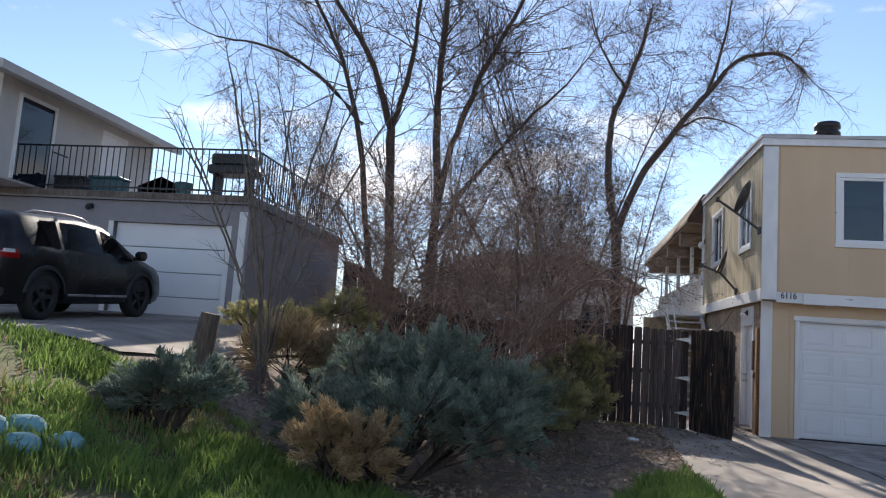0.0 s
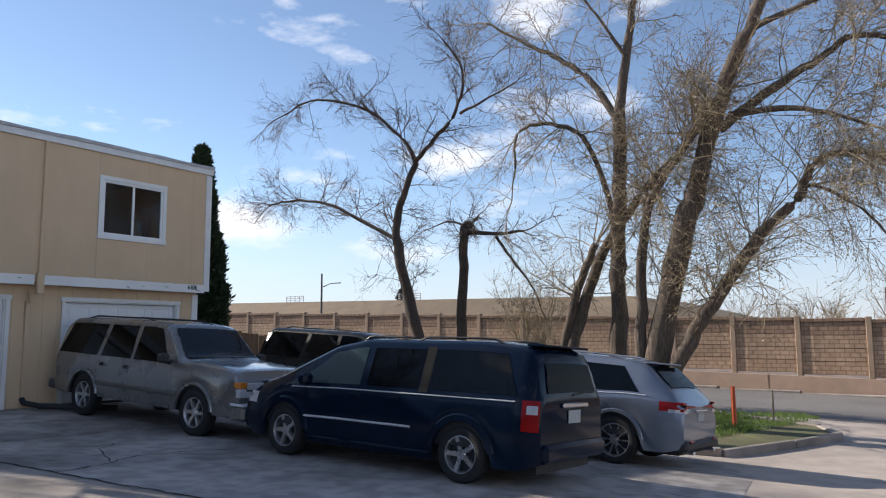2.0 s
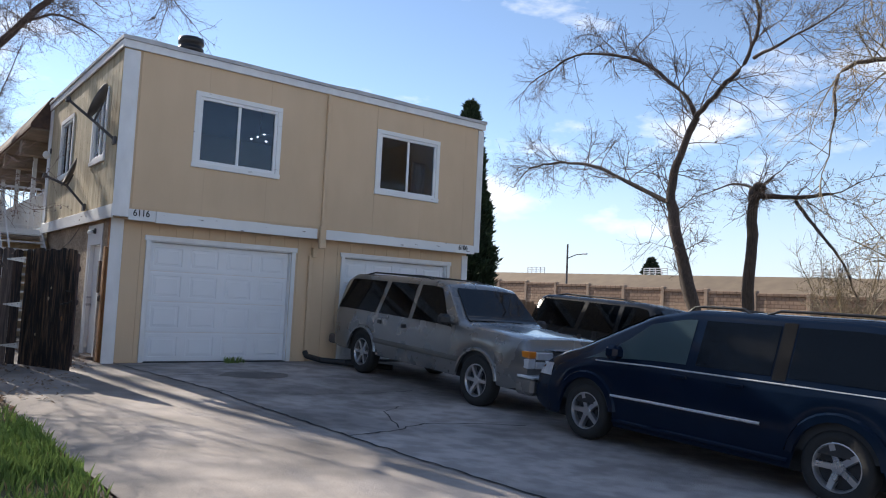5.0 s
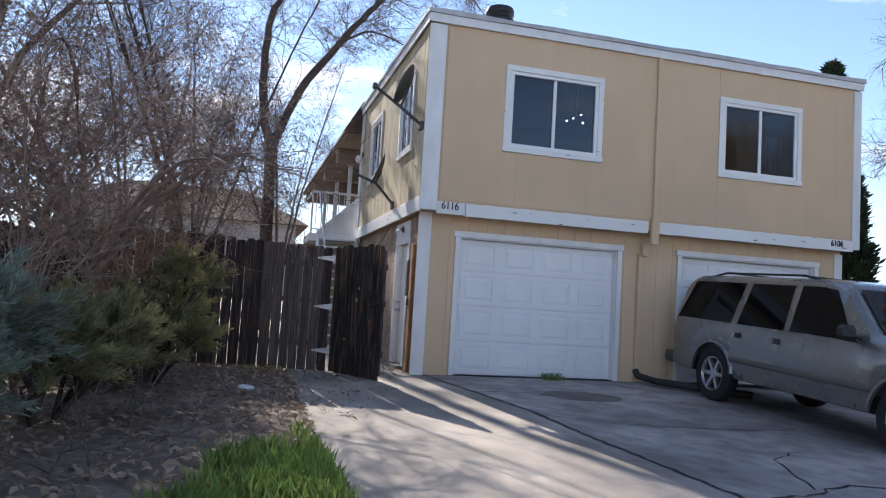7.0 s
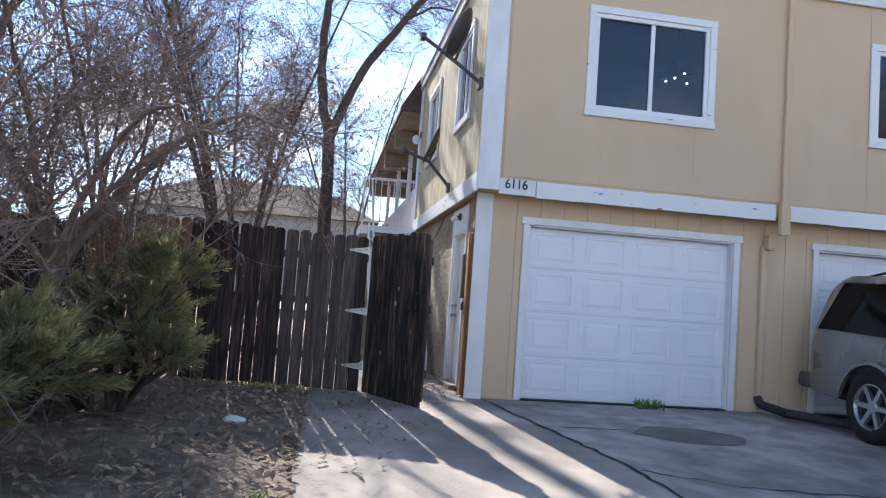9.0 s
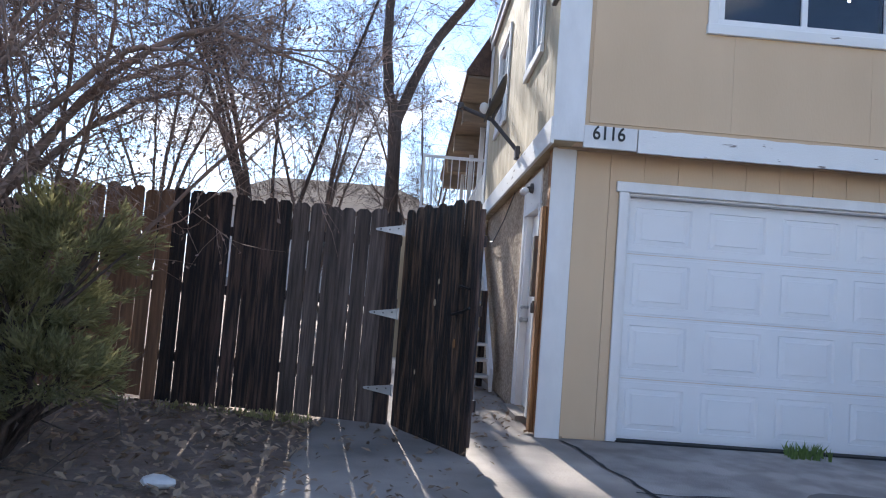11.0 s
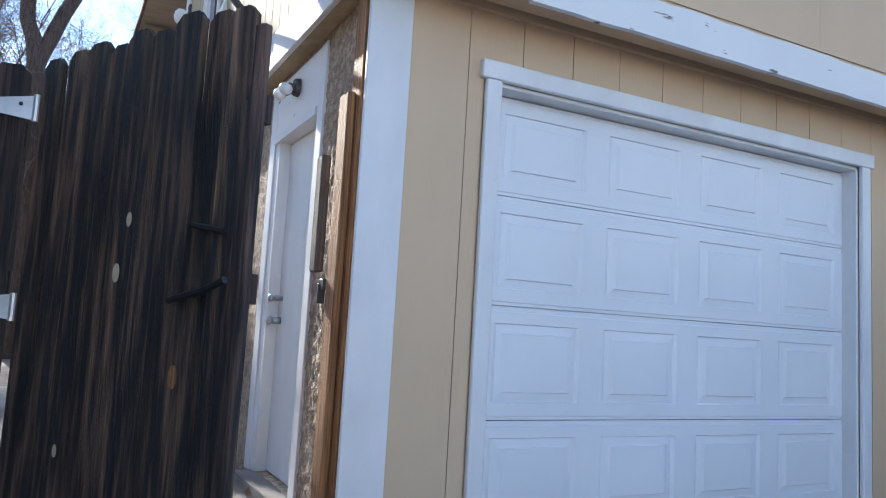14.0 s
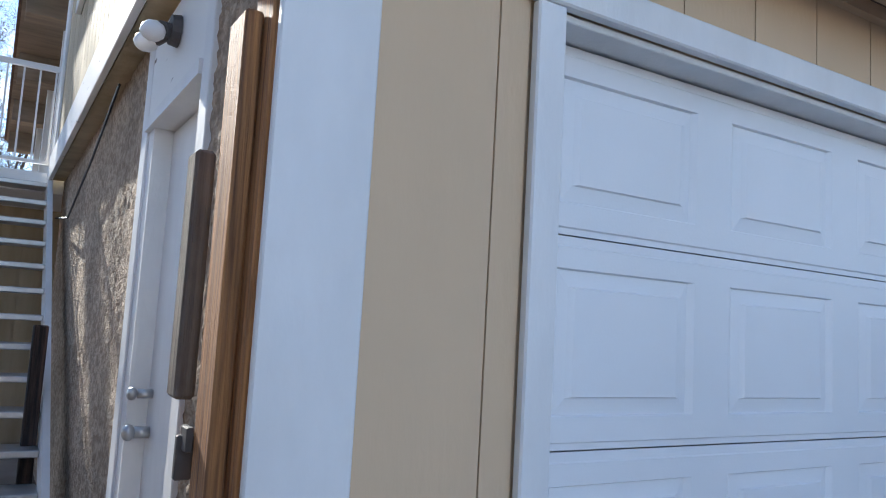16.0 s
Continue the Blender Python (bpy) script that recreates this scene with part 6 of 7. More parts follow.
def scatter(name, label, outline, n, size, material, seed, lift=0.01):
    rng = random.Random(seed)
    xs_, ys_ = [p[0] for p in outline], [p[1] for p in outline]
    v, f = [], []
    while len(f) < n:
        x, y = rng.uniform(min(xs_), max(xs_)), rng.uniform(min(ys_), max(ys_))
        if not inside(x, y, outline):
            continue
        s = size * rng.uniform(0.5, 1.3)
        m = pose(x, y, gz(x, y) + lift + s * 0.25, rng.uniform(-35, 35), rng.uniform(-35, 35), rng.uniform(0, 360))
        i = len(v)
        v += [m @ Vector(p) for p in ((-s, 0, 0), (-s * 0.2, -s * 0.45, s * 0.12), (s, 0, 0), (-s * 0.2, s * 0.45, s * 0.12))]
        f += [(i, i + 1, i + 2), (i, i + 2, i + 3)]
    me = bpy.data.meshes.new(name)
    me.from_pydata(v, [], f)
    me.materials.append(material)
    return tagged(new(name, me), label, "leaves", kind="stuff")


soil_bed = [(0.0, 17.3), (3.1, 16.5), (3.0, 11.5), (2.2, 10.2), (0.5, 9.0), (-1.8, 8.2), (-3.2, 11), (-3, 17)]
scatter("leaf_litter", "dead brown leaves on the bare soil", soil_bed, 17000, 0.045, DEADLEAF, 71)
scatter("leaf_litter", "dead leaves along the drive edge and the side passage", [(2.7, 12.5), (3.5, 12.5), (4.9, 16.6), (4.9, 20), (3.9, 20), (3.8, 16.4), (2.8, 16.4)], 900, 0.035, DEADLEAF, 72, 0.012)
rng = random.Random(80)
bm = bmesh.new()
acc = Tubes()
for k in range(110):
    x, y = rng.uniform(-2.6, 2.0), rng.uniform(9.8, 15.5)
    p = Vector((x, y, gz(x, y) + 0.05))
    grow(acc, p, (rnd_dir(rng) + Vector((0, 0, 0.25))).normalized(), rng.uniform(0.4, 1.1), 0.008, 1, rng, dict(wig=0.3, rise=0, tip=0, fork=0.9, kids=(3,)))
tagged(new("fallen_twigs", acc.mesh("fallen_twigs", LUMBER_GREY, False)), "fallen grey twigs and prunings on the soil", "twigs", kind="stuff")
for x, y, s in ((-2.85, 7.0, 0.16), (-2.55, 7.1, 0.15), (-2.95, 6.65, 0.17), (-2.65, 6.7, 0.15)):
    b = ball(bmesh.new(), (0, 0, 0), s, (1.15, 0.9, 0.7), 3)
    for v_ in b.verts:
        v_.co *= 1 + 0.22 * noise.noise(v_.co * 5 + Vector((x, y, 0)))
    loose("rock", b, TEAL_PALE, "pale teal painted rock in the lawn grass", "rock", pose(x, y, gz(x, y) + s * 0.35))
for x, y, s in ((-0.55, 6.35, 0.09), (2.45, 14.3, 0.07), (1.5, 9.2, 0.06)):
    b = ball(bmesh.new(), (0, 0, 0), s, (1.2, 0.9, 0.5), 2)
    for v_ in b.verts:
        v_.co *= 1 + 0.5 * noise.noise(v_.co * 14 + Vector((x, y, 0)))
    loose("litter", b, LITTER, "crumpled white paper litter on the ground", "litter", pose(x, y, gz(x, y) + s * 0.5))
st = loose("stump", rod(bmesh.new(), (0, 0, -0.1), (0.12, 0, 0.75), 0.17, 0.13, 12), BARK_C, "short grey leaning tree stump", "stump", pose(-3.6, 11.2, gz(-3.6, 11.2)))

# ---- vehicles ----
def lerp_at(table, s):
    if s <= table[0][0]:
        return table[0][1]
    for (a, za), (b, zb) in zip(table[:-1], table[1:]):
        if s <= b:
            u = (s - a) / (b - a)
            return za + (zb - za) * u
    return table[-1][1]


def smooth_at(table, s, w=0.06):
    return (lerp_at(table, s - w) + 2 * lerp_at(table, s) + lerp_at(table, s + w)) / 4


def outward(bm):
    """Turns every face of a car's shell away from the middle of the car."""
    bm.normal_update()
    bad = []
    for f in bm.faces:
        c = f.calc_center_median()
        if f.normal.dot(c - Vector((c.x * 0.8, 0, 0.75))) < 0:
            bad.append(f)
    bmesh.ops.reverse_faces(bm, faces=bad)
    return bm


class Car:
    """A vehicle whose nose points along +x: a shell lofted over its length, with wheel arches."""

    def __init__(self, name, label, m, L, W, top, belt, axles, wr, paint, sill=0.26, nose=0.35, tail=0.25, tumble=0.30, pinch=0.17):
        self.L, self.W, self.top, self.belt, self.axles, self.wr = L, W, top, belt, axles, wr
        self.sill, self.nose, self.tail, self.tumble, self.pinch = sill, nose, tail, tumble, pinch
        self.root = holder(name, m, label, "car")
        self.paint = paint
        st = sorted(set([round(x, 4) for x in steps(-L / 2, L / 2, 0.05)] + [-L / 2 + d for d in (0.01, 0.025)] + [L / 2 - d for d in (0.01, 0.025)]))
        bm = bmesh.new()
        rows = []
        for s in st:
            half = self.section(s)
            loop = [(-y, z) for y, z in half] + [(y, z) for y, z in half[::-1][1:]]
            rows.append([bm.verts.new((s, y, z)) for y, z in loop])
        for p, q in zip(rows[:-1], rows[1:]):
            for i in range(len(p) - 1):
                bm.faces.new((p[i], p[i + 1], q[i + 1], q[i]))
        bm.faces.new(rows[0])
        bm.faces.new(rows[-1])
        self.body = part("body", outward(bm), paint, self.root, smooth=True, normals=False)
        md = self.body.modifiers.new("split", "EDGE_SPLIT")
        md.split_angle = radians(38)
        part("underbody", boxes((-L / 2 + 0.12, L / 2 - 0.12, -W / 2 + 0.24, W / 2 - 0.24, sill - 0.04, sill + 0.5)), PLASTIC, self.root, "dark underside")
        for k, ax in enumerate(axles):
            part("wheel_well", boxes((ax - wr - 0.05, ax + wr + 0.05, -W / 2 + 0.05, W / 2 - 0.05, sill + 0.2, 2 * wr + 0.08)), PLASTIC, self.root, "dark wheel arch lining")

    def low(self, s):
        z = self.sill
        end = self.L / 2 - abs(s)
        z += 0.10 * max(0.0, 1 - end / 0.4) ** 2
        for ax in self.axles:
            R = self.wr + 0.065
            if abs(s - ax) < R:
                z = max(z, self.wr + math.sqrt(R * R - (s - ax) ** 2))
        return z

    def half(self, s):
        f, r = self.L / 2 - s, s + self.L / 2
        k = 1.0
        if f < self.nose * 2:
            k -= self.pinch * (1 - f / (self.nose * 2)) ** 2.2
        if r < self.tail * 2:
            k -= 0.10 * (1 - r / (self.tail * 2)) ** 2.2
        return self.W / 2 * k

    def section(self, s):
        zt, zb, zl, hw = smooth_at(self.top, s), lerp_at(self.belt, s), self.low(s), self.half(s)
        zb = min(zb, zt - 0.05)
        zl = min(zl, zb - 0.05)
        g = max(0.0, zt - zb)
        gw = hw * 0.97 - self.tumble * g - 0.02
        e = min(0.09, 0.35 * g)
        return [(hw * 0.965, zl), (hw * 0.995, zl + 0.25 * (zb - zl)), (hw, zl + 0.62 * (zb - zl)), (hw * 0.992, zl + 0.85 * (zb - zl)), (hw * 0.97, zb),
                (gw + 0.3 * e, zt - e), (gw - 0.05, zt - 0.25 * e), (gw * 0.6, zt + 0.005), (0.0, zt + 0.018)]

    def side(self, s, v, out):
        a, b = self.section(s)[4:6]
        n = Vector((0, b[1] - a[1], -(b[0] - a[0]))).normalized()
        return Vector((s, a[0] + (b[0] - a[0]) * v, a[1] + (b[1] - a[1]) * v)) + n * out

    def pane(self, name, bottom, top, v0=0.08, v1=0.93, out=0.006, mt=None, label="dark tinted window", sides=(1, -1), border=None):
        for sg in sides:
            bm = bmesh.new()
            rows = []
            for j in range(5):
                v = v0 + (v1 - v0) * j / 4
                s0, s1 = bottom[0] + (top[0] - bottom[0]) * v, bottom[1] + (top[1] - bottom[1]) * v
                rows.append([bm.verts.new((p.x, sg * p.y, p.z)) for p in (self.side(s0 + (s1 - s0) * i / 10, v, out) for i in range(11))])
            for p, q in zip(rows[:-1], rows[1:]):
                for i in range(10):
                    bm.faces.new((p[i], p[i + 1], q[i + 1], q[i]))
            bmesh.ops.solidify(bm, geom=bm.faces[:], thickness=-0.004)
            bmesh.ops.recalc_face_normals(bm, faces=bm.faces[:])
            part(name, bm, mt or CAR_GLASS, self.root, label)

    def screen(self, name, s0, s1, wide=0.86, out=0.012, mt=None, label="dark windscreen", w0=None):
        bm = bmesh.new()
        rows = []
        for i in range(9):
            s = s0 + (s1 - s0) * i / 8
            slope = (smooth_at(self.top, s + 0.01) - smooth_at(self.top, s - 0.01)) / 0.02
            n = Vector((-slope, 0, 1)).normalized()
            sec = self.section(s)
            w = sec[6][0] * wide if w0 is None else w0
            rows.append([bm.verts.new(Vector((s, y, sec[8][1] - 0.013 * abs(y / max(w, 0.01)))) + n * out) for y in (-w, -w * 0.6, 0, w * 0.6, w)])
        for p, q in zip(rows[:-1], rows[1:]):
            for i in range(4):
                bm.faces.new((p[i], p[i + 1], q[i + 1], q[i]))
        part(name, outward(bm), mt or CAR_GLASS, self.root, label, True, normals=False)

    def strip(self, name, s0, s1, frac, h, mt, out=0.012, label="", sides=(1, -1), belt=False):
        """A moulding along the flank, at a share of the height between sill and belt."""
        for sg in sides:
            bm = bmesh.new()
            rows = []
            n = max(2, int((s1 - s0) / 0.12))
            for i in range(n + 1):
                s = s0 + (s1 - s0) * i / n
                zb = lerp_at(self.belt, s)
                z = self.sill + frac * (zb - self.sill)
                y = self.half(s) * (0.975 if belt else 1.0)
                rows.append([bm.verts.new((s, sg * yy, zz)) for yy, zz in ((y, z), (y + out, z + 0.3 * h), (y + out, z + 0.7 * h), (y - 0.004, z + h))])
            for p, q in zip(rows[:-1], rows[1:]):
                for i in range(3):
                    bm.faces.new((p[i], p[i + 1], q[i + 1], q[i]))
            part(name, outward(bm), mt, self.root, label, normals=False)

    def arch(self, mt, out=0.02, band=0.07, at=None):
        for ax in self.axles if at is None else at:
            for sg in (1, -1):
                bm = bmesh.new()
                R = self.wr + 0.062
                rows = []
                for k in range(15):
                    a = math.pi * (0.04 + 0.92 * k / 14)
                    c, s = math.cos(a), math.sin(a)
                    pts = []
                    for r, o in ((R, 0.0), (R, out), (R + band * 0.7, out), (R + band, -0.012)):
                        x, z = ax + r * c, self.wr + r * s
                        pts.append(bm.verts.new((x, sg * (self.half(x) + o), z)))
                    rows.append(pts)
                for p, q in zip(rows[:-1], rows[1:]):
                    for i in range(3):
                        bm.faces.new((p[i], p[i + 1], q[i + 1], q[i]))
                part("wheel_arch", outward(bm), mt, self.root, normals=False)

    def wheels(self, spokes, rim=0.64, mt=None, width=0.22, hub=None):
        mt = mt or ALLOY
        w = self.wr
        for ax in self.axles:
            for sg in (1, -1):
                y = sg * (self.W / 2 - width / 2 - 0.02)
                base = Matrix.Translation((ax, y, w)) @ Matrix.Rotation(-sg * math.pi / 2, 4, "X")
                bm = bmesh.new()
                h = width / 2
                ring_lathe(bm, [(w * rim, -h * 0.9), (w * 0.9, -h), (w * 0.98, -h * 0.75), (w, -h * 0.4), (w, h * 0.4), (w * 0.98, h * 0.75), (w * 0.9, h), (w * (rim + 0.02), h * 0.92), (w * rim, h * 0.85)], base, 28)
                tyre = part("tyre", bm, RUBBER, self.root, smooth=True)
                bm = bmesh.new()
                ring_lathe(bm, [(w * rim, h * 0.88), (w * rim * 0.96, h * 0.9), (w * rim * 0.9, h * 0.62), (w * rim * 0.9, -h * 0.8)], base, 28)
                for k in range(spokes):
                    a = 2 * math.pi * k / spokes
                    r1 = w * rim * 0.94
                    sw = (0.62 if spokes < 7 else 0.42) * r1 / spokes * 2
                    ps = [(0.03, -sw * 0.55, h * 0.62), (r1, -sw * 0.5, h * 0.78), (r1, sw * 0.5, h * 0.78), (0.03, sw * 0.55, h * 0.62)]
                    rot = base @ Matrix.Rotation(a, 4, "Z")
                    up = [bm.verts.new(rot @ Vector(p)) for p in ps]
                    dn = [bm.verts.new(rot @ Vector((p[0], p[1] * 1.2, p[2] - 0.05))) for p in ps]
                    bm.faces.new(up)
                    for i in range(4):
                        bm.faces.new((up[i], up[(i + 1) % 4], dn[(i + 1) % 4], dn[i]))
                ring_lathe(bm, [(0.001, h * 0.74), (w * 0.16, h * 0.72), (w * 0.2, h * 0.55)], base, 16)
                part("rim", bm, mt, tyre)
                bm = bmesh.new()
                bmesh.ops.create_circle(bm, cap_ends=True, segments=24, radius=w * rim * 0.92, matrix=base @ Matrix.Translation((0, 0, h * 0.1)))
                part("brake_disc", bm, PLASTIC, tyre)

    def block(self, name, x0, x1, y0, y1, z0, z1, mt, label="", bevel=0.02, both=True):
        for sg in ((1, -1) if both else (1,)):
            part(name, boxes((x0, x1, min(sg * y0, sg * y1), max(sg * y0, sg * y1), z0, z1), bevel=bevel), mt, self.root, label)

    def lamp_patch(self, name, s0, s1, z0, z1, mt, label, out=0.012, wrap=0.0, end=-1):
        """A lens that follows the flank near one end and may wrap round it."""
        for sg in (1, -1):
            bm = bmesh.new()
            rows = []
            for i in range(5):
                s = s0 + (s1 - s0) * i / 4
                pts = []
                for j in range(5):
                    z = z0 + (z1 - z0) * j / 4
                    pts.append(bm.verts.new((s, sg * (self.flank(s, z) + out), z)))
                rows.append(pts)
            if wrap:
                s = (s0 if end < 0 else s1)
                y = self.half(s) - wrap
                pts = [bm.verts.new((s + end * out, sg * y, z0 + (z1 - z0) * j / 4)) for j in range(5)]
                mid = [bm.verts.new((s + end * out, sg * (self.flank(s, z0 + (z1 - z0) * j / 4) + out * 0.3), z0 + (z1 - z0) * j / 4)) for j in range(5)]
                rows = [pts, mid] + rows if end < 0 else rows + [mid, pts]
            for p, q in zip(rows[:-1], rows[1:]):
                for j in range(4):
                    bm.faces.new((p[j], p[j + 1], q[j + 1], q[j]))
            part(name, outward(bm), mt, self.root, label, normals=False)

    def flank(self, s, z):
        sec = self.section(s)
        for (ya, za), (yb, zb) in zip(sec[:-1], sec[1:]):
            if za <= z <= zb:
                return ya + (yb - ya) * (z - za) / max(1e-6, zb - za)
        return sec[0][0] if z < sec[0][1] else sec[5][0]

    def rails(self, s0, s1, mt=None, inset=0.06, cross=()):
        for sg in (1, -1):
            pts = []
            for k in range(9):
                s = s0 + (s1 - s0) * k / 8
                sec = self.section(s)
                pts.append((s, sg * (sec[6][0] - inset), sec[6][1] + (0.055 if 0 < k < 8 else 0.0)))
            acc, bm = Tubes(), bmesh.new()
            acc.add([Vector(p) for p in pts], [0.016] * len(pts), 6)
            rail = acc.mesh("rail", mt or BLACK)
            bm.from_mesh(rail)
            bpy.data.meshes.remove(rail)
            part("roof_rail", bm, mt or BLACK, self.root)
        for s in cross:
            sec = self.section(s)
            y = sec[6][0] - inset
            part("crossbar", boxes((s - 0.025, s + 0.025, -y, y, sec[6][1] + 0.05, sec[6][1] + 0.075), bevel=0.006), mt or BLACK, self.root)

    def mirror(self, s, z, mt):
        for sg in (1, -1):
            y = self.half(s)
            bm = boxes((s - 0.09, s + 0.09, min(sg * (y + 0.03), sg * (y + 0.22)), max(sg * (y + 0.03), sg * (y + 0.22)), z, z + 0.17), bevel=0.045)
            rod(bm, (s + 0.05, sg * (y - 0.05), z + 0.03), (s, sg * (y + 0.06), z + 0.06), 0.025)
            part("mirror", bm, mt, self.root)


def park(x, y, heading, wb):
    """A pose on the ground for a car at (x, y), its nose along heading (degrees from +x)."""
    c, s = math.cos(radians(heading)), math.sin(radians(heading))
    f, r = gz(x + c * wb / 2, y + s * wb / 2), gz(x - c * wb / 2, y - s * wb / 2)
    l, q = gz(x - s * 0.8, y + c * 0.8), gz(x + s * 0.8, y - c * 0.8)
    ahead, left = Vector((c * wb, s * wb, f - r)).normalized(), Vector((-s * 1.6, c * 1.6, l - q)).normalized()
    up = ahead.cross(left).normalized()
    left = up.cross(ahead)
    return Matrix.Translation((x, y, (f + r + l + q) / 4)) @ Matrix((ahead, left, up)).transposed().to_4x4()


PEWTER = mat("pewter_car_paint", (0.225, 0.222, 0.218), (0.20, 0.198, 0.195), 2.0, 0.28, metal=0.6, coat=0.8, stain=0.03)
PEWTER_DK = mat("dark_pewter_cladding", (0.12, 0.11, 0.10), (0.10, 0.095, 0.085), 4.0, 0.5, stain=0.15)
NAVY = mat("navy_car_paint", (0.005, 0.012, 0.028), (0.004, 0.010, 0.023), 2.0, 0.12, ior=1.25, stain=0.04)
SILVER_B = mat("silver_blue_car_paint", (0.19, 0.225, 0.285), (0.17, 0.20, 0.26), 2.0, 0.30, metal=0.5, coat=0.5, stain=0.1)
BLACK_P = mat("black_car_paint", (0.010, 0.011, 0.013), (0.008, 0.009, 0.010), 2.0, 0.26, ior=1.42, stain=0.05)
GREY_TRIM = mat("grey_pillar_trim", (0.028, 0.028, 0.03), (0.022, 0.022, 0.024), 4.0, 0.4, ior=1.25)
PLATE = mat("number_plate", (0.55, 0.56, 0.57), (0.30, 0.34, 0.33), 26.0, 0.5)

# pewter full-size wagon, nose towards the street
def big_wagon(x, y, heading, paint, label, detail=True):
    L = 5.55
    c = Car("suv", label, park(x, y, heading, 3.3), L, 1.96,
            [(-2.78, 0.9), (-2.765, 1.15), (-2.60, 1.78), (-2.4, 1.87), (0.25, 1.89), (0.62, 1.84), (1.20, 1.27), (1.42, 1.23), (2.58, 1.17), (2.72, 1.14), (2.77, 1.05), (2.78, 0.7)],
            [(-2.78, 1.14), (0.9, 1.13), (1.3, 1.12), (2.78, 1.06)], (1.70, -1.62), 0.395, paint, 0.40, 0.25, 0.12, 0.25, 0.055)
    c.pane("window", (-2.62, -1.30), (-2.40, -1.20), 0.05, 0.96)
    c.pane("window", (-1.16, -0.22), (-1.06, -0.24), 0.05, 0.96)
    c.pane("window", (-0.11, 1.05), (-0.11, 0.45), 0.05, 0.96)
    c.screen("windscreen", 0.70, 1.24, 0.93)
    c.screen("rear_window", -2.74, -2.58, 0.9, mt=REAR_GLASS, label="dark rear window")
    c.strip("moulding", -1.2, 1.25, 0.30, 0.09, PEWTER_DK if detail else PLASTIC, 0.015)
    c.wheels(6, 0.64)
    c.arch(paint, 0.012, 0.05)
    c.rails(-2.2, 0.0, BLACK, 0.08, (-1.9, -0.5))
    c.mirror(0.98, 1.17, BLACK)
    for s in (-0.35, -1.12):
        c.block("door_handle", s, s + 0.12, 0.965, 0.995, 0.98, 1.05, BLACK, "", 0.008)
    c.block("headlight", 2.72, 2.80, 0.44, 0.78, 0.86, 0.97, CLEAR_LENS, "stacked clear headlight", 0.012)
    c.block("headlight", 2.72, 2.80, 0.44, 0.78, 0.73, 0.83, CLEAR_LENS, "stacked clear headlight", 0.012)
    c.block("turn_signal", 2.60, 2.795, 0.79, 0.945, 0.88, 0.98, AMBER, "amber corner lamp", 0.012)
    c.block("side_lamp", 2.62, 2.795, 0.79, 0.94, 0.73, 0.87, CLEAR_LENS, "clear lower corner lamp", 0.012)
    c.block("grille", 2.74, 2.81, 0.0, 0.42, 0.70, 0.99, BLACK, "black grille", 0.01, False)
    c.block("grille", 2.74, 2.81, -0.42, 0.0, 0.70, 0.99, BLACK, "black grille", 0.01, False)
    c.block("grille_frame", 2.75, 2.825, -0.44, 0.44, 0.995, 1.02, CHROME, "", 0.006, False)
    c.block("bumper", 2.55, 2.92, -0.95, 0.95, 0.36, 0.62, paint, "", 0.05, False)
    c.block("bumper_trim", 2.60, 2.935, -0.96, 0.96, 0.60, 0.64, TRIM_BRIGHT, "chrome bumper strip", 0.01, False)
    c.block("bumper", -2.92, -2.70, -0.93, 0.93, 0.42, 0.60, DISH, "rear bumper", 0.03, False)
    for sg in (-0.35, 0.25):
        part("wiper", rod(bmesh.new(), (1.26, sg, 1.26), (1.02, sg + 0.45, 1.42), 0.008), BLACK, c.root)
    return c


big_wagon(10.06, 13.36, -89.6, PEWTER, "pewter full-size wagon parked before the garage")
big_wagon(14.75, 12.8, -90, BLACK_P, "black full-size wagon with roof rack", False)

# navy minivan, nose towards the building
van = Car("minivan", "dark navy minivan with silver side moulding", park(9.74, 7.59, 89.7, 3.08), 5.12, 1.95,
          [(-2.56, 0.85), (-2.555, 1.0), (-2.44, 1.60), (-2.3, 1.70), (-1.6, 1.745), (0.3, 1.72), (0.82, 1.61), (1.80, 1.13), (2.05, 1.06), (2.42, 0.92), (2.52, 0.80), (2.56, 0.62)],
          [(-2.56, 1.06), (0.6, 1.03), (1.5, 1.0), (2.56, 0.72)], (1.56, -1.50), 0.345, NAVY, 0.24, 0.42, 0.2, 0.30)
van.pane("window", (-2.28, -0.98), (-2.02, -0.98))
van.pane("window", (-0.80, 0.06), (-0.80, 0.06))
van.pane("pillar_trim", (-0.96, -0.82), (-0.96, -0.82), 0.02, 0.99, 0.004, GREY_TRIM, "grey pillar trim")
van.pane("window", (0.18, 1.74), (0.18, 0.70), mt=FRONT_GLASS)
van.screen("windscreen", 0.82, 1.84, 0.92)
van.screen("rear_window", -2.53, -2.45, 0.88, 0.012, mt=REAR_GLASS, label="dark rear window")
van.strip("moulding", -0.75, 1.22, 0.44, 0.032, TRIM_BRIGHT, 0.018, "bright silver side moulding")
van.strip("belt_trim", -2.25, 1.45, 0.965, 0.018, TRIM_BRIGHT, 0.010, "thin bright belt line", belt=True)
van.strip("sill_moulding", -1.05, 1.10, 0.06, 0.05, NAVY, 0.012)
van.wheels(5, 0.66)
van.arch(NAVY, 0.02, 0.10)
van.rails(-1.9, -0.5, BLACK, 0.1)
van.rails(-0.35, 0.45, BLACK, 0.1, (0.0,))
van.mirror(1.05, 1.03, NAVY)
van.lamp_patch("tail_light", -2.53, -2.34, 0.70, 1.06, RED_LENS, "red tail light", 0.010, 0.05)
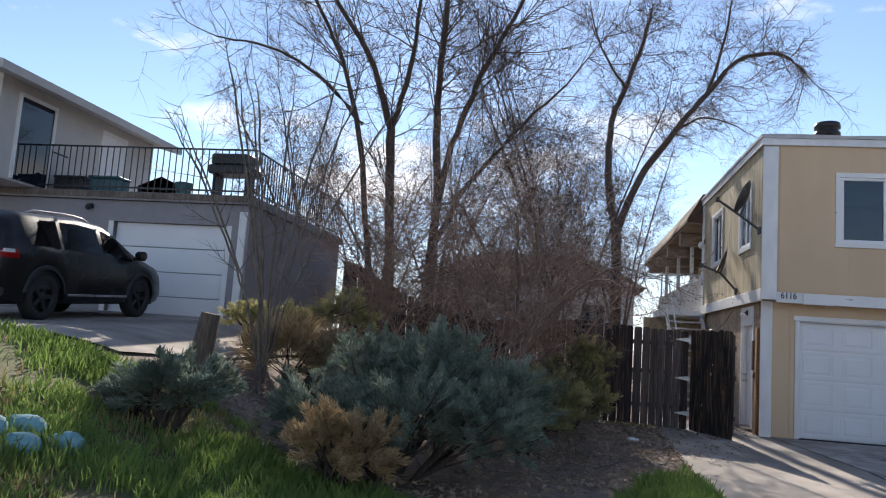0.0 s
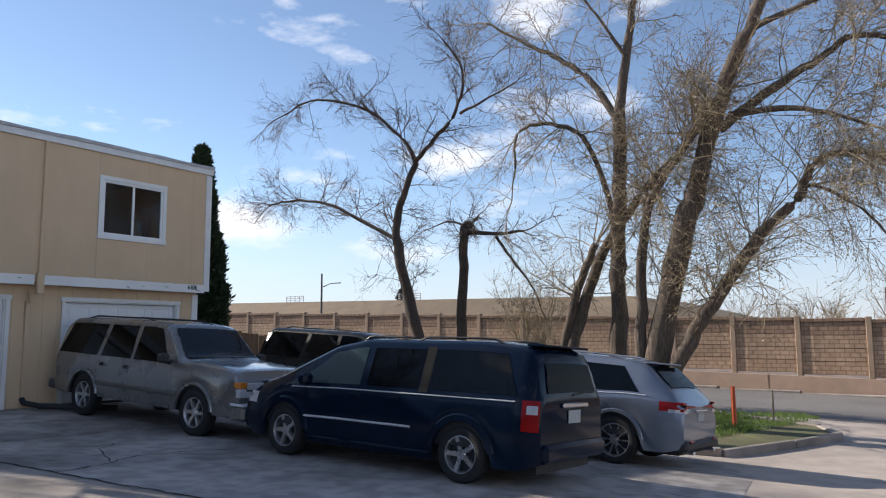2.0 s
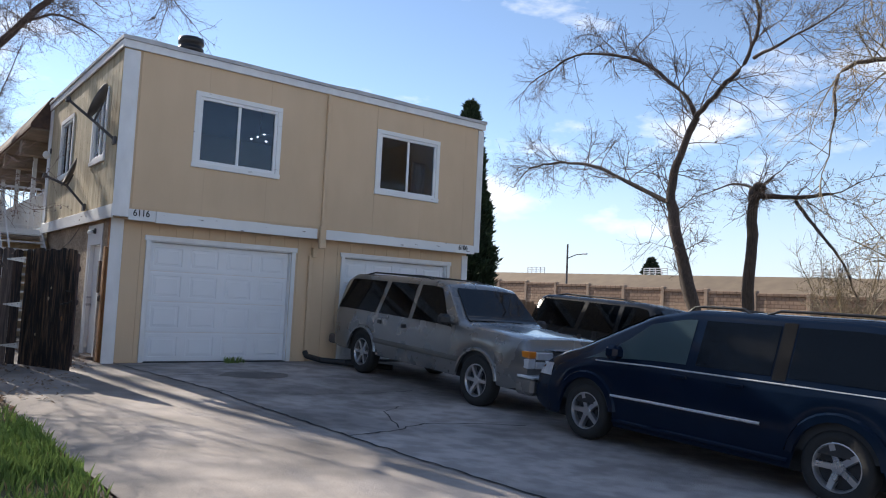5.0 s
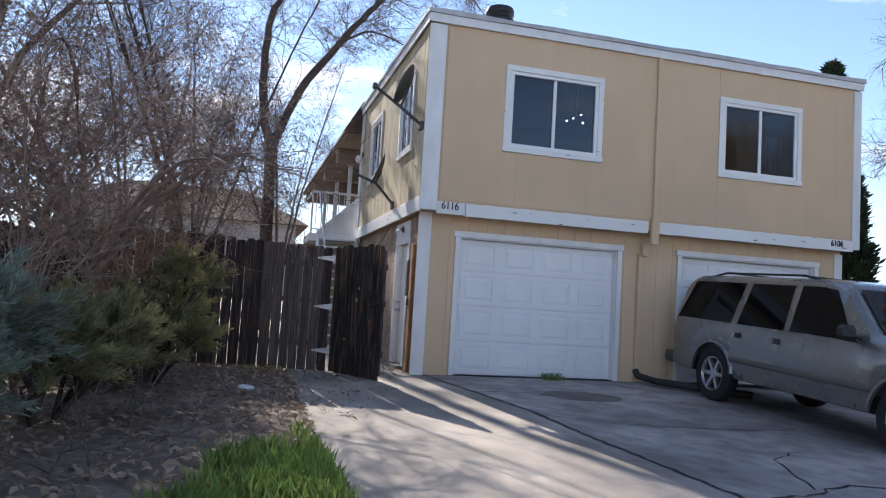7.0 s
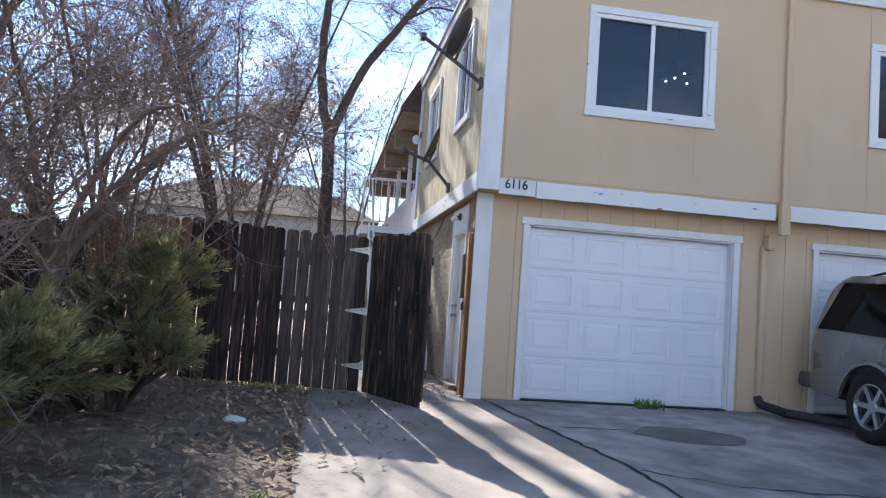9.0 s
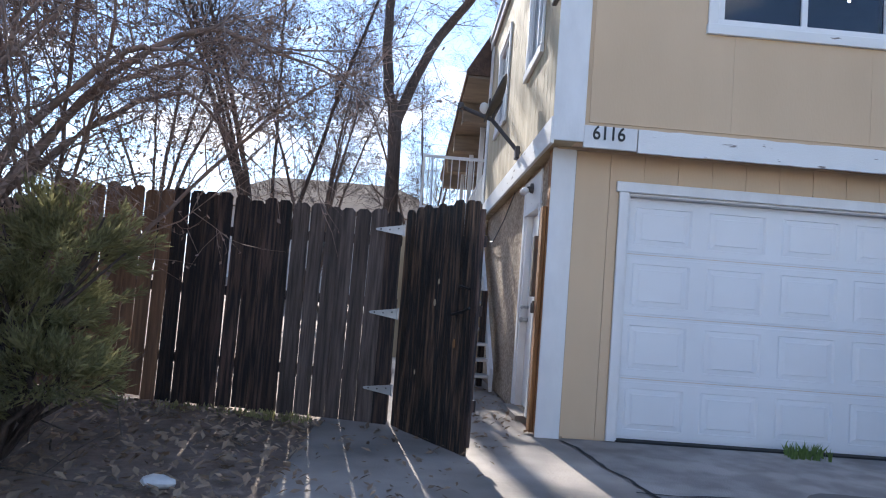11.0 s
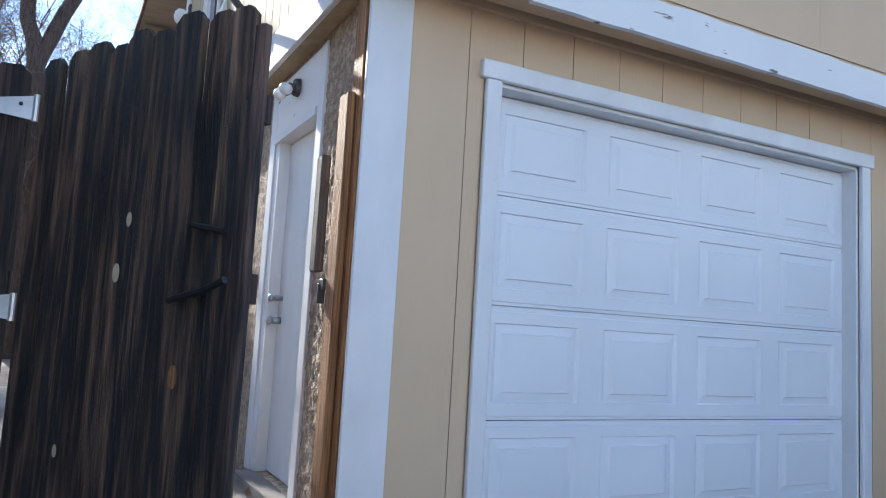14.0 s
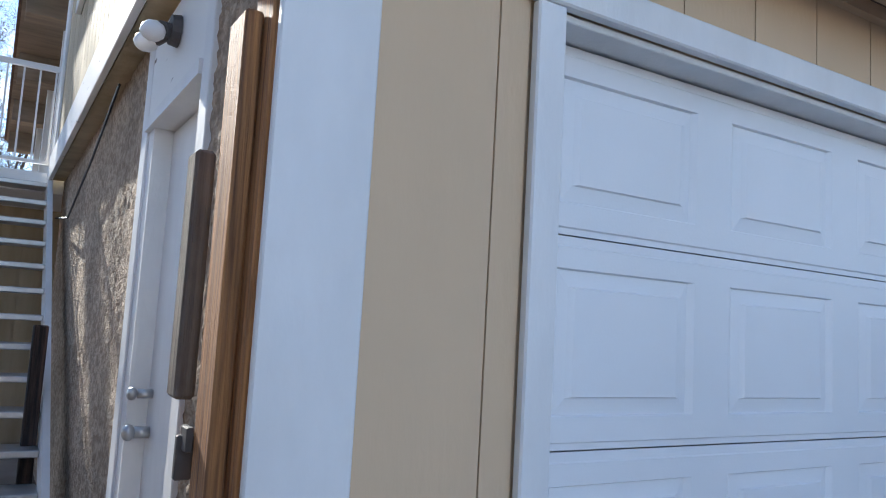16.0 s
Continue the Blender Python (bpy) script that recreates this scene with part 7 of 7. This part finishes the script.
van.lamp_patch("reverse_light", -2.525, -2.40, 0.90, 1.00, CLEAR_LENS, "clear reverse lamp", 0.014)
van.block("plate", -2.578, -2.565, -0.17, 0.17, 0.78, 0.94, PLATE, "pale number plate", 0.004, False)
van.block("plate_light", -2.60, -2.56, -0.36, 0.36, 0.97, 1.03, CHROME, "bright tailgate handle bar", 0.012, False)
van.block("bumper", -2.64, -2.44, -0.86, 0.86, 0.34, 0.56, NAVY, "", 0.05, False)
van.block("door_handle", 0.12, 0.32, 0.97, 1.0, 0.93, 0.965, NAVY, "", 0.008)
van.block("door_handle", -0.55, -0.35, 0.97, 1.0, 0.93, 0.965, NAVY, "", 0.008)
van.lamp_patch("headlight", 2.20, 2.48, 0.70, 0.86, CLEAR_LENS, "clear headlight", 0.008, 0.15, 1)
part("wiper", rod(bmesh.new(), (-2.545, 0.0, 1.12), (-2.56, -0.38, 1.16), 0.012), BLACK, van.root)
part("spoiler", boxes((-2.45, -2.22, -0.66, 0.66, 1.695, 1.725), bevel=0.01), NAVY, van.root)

# silver-blue crossover
cx = Car("crossover_car", "silver-blue crossover with chrome window trim", park(13.44, 7.04, 89.5, 2.87), 5.05, 1.93,
         [(-2.52, 0.80), (-2.505, 0.98), (-2.28, 1.22), (-1.90, 1.58), (-1.6, 1.66), (-0.4, 1.72), (0.3, 1.68), (0.7, 1.55), (1.45, 1.08), (1.7, 1.03), (2.3, 0.90), (2.48, 0.75), (2.52, 0.55)],
         [(-2.52, 1.10), (-1.6, 1.12), (0.6, 1.03), (1.4, 1.0), (2.52, 0.70)], (1.44, -1.435), 0.375, SILVER_B, 0.27, 0.4, 0.32, 0.32)
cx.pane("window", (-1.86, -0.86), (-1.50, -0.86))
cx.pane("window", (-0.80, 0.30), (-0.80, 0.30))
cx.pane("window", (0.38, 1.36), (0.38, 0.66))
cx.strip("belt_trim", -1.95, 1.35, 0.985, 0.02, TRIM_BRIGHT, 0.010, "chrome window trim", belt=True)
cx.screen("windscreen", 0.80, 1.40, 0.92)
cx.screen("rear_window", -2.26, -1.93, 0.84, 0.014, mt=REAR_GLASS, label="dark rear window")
cx.wheels(10, 0.70)
cx.arch(SILVER_B, 0.012, 0.06)
cx.rails(-1.5, 0.3, ALLOY, 0.09)
cx.mirror(1.2, 1.03, SILVER_B)
cx.lamp_patch("tail_light", -2.50, -2.16, 0.90, 1.04, RED_LENS, "red wraparound tail light", 0.010, 0.16)
cx.lamp_patch("reverse_light", -2.508, -2.30, 0.88, 0.93, CLEAR_LENS, "clear lower lens", 0.012, 0.22)
cx.block("plate", -2.535, -2.523, -0.17, 0.17, 0.74, 0.88, PLATE, "pale number plate", 0.004, False)
cx.block("plate_bar", -2.545, -2.52, -0.30, 0.30, 0.90, 0.925, CHROME, "chrome bar over the plate", 0.006, False)
cx.block("bumper", -2.58, -2.36, -0.86, 0.86, 0.30, 0.46, PLASTIC, "black lower bumper", 0.04, False)
cx.block("reflector", -2.592, -2.57, 0.52, 0.72, 0.44, 0.475, RED_LENS, "red bumper reflector", 0.006)
cx.block("exhaust_pipe", -2.60, -2.40, 0.50, 0.60, 0.255, 0.30, CHROME, "", 0.01)
cx.block("door_handle", 0.35, 0.53, 0.965, 0.995, 0.92, 0.95, CHROME, "", 0.008)
cx.block("door_handle", -0.72, -0.54, 0.965, 0.995, 0.94, 0.97, CHROME, "", 0.008)
part("spoiler", boxes((-2.02, -1.78, -0.58, 0.58, 1.60, 1.63), bevel=0.01), SILVER_B, cx.root)

# black compact crossover on the neighbour's drive
ec = Car("crossover_car", "black compact crossover on the neighbour's driveway", park(-7.5, 13.25, 90, 2.6), 4.4, 1.85,
         [(-2.2, 0.85), (-2.185, 1.05), (-2.0, 1.52), (-1.75, 1.64), (-0.4, 1.68), (0.3, 1.62), (0.6, 1.5), (1.25, 1.12), (1.5, 1.06), (2.05, 0.95), (2.15, 0.8), (2.2, 0.6)],
         [(-2.2, 1.10), (-1.5, 1.10), (0.5, 1.02), (1.2, 1.0), (2.2, 0.78)], (1.30, -1.30), 0.36, BLACK_P, 0.28, 0.4, 0.3, 0.32)
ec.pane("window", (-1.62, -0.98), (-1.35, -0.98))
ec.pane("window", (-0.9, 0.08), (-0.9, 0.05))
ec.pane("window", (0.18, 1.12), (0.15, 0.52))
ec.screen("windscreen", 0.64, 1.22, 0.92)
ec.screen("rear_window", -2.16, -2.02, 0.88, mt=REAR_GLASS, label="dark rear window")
ec.strip("moulding", -0.8, 0.85, 0.12, 0.04, ALLOY, 0.012, "thin bright sill moulding")
ec.wheels(5, 0.68, BLACK)
ec.arch(PLASTIC, 0.014, 0.07)
ec.rails(-1.5, 0.1, ALLOY, 0.07)
ec.mirror(1.0, 1.05, BLACK_P)
ec.lamp_patch("tail_light", -2.17, -1.90, 0.92, 1.05, RED_LENS, "red and clear tail light", 0.010, 0.2)
ec.lamp_patch("reverse_light", -2.18, -1.98, 1.0, 1.05, CLEAR_LENS, "clear upper lens", 0.014, 0.2)
ec.block("reflector", -2.23, -2.20, 0.55, 0.8, 0.50, 0.58, RED_LENS, "red bumper reflector", 0.008)
ec.block("bumper", -2.26, -2.05, -0.86, 0.86, 0.34, 0.52, PLASTIC, "black lower bumper", 0.05, False)
part("antenna", rod(bmesh.new(), (-1.7, 0, 1.66), (-1.78, 0, 1.74), 0.02, 0.006), BLACK_P, ec.root)
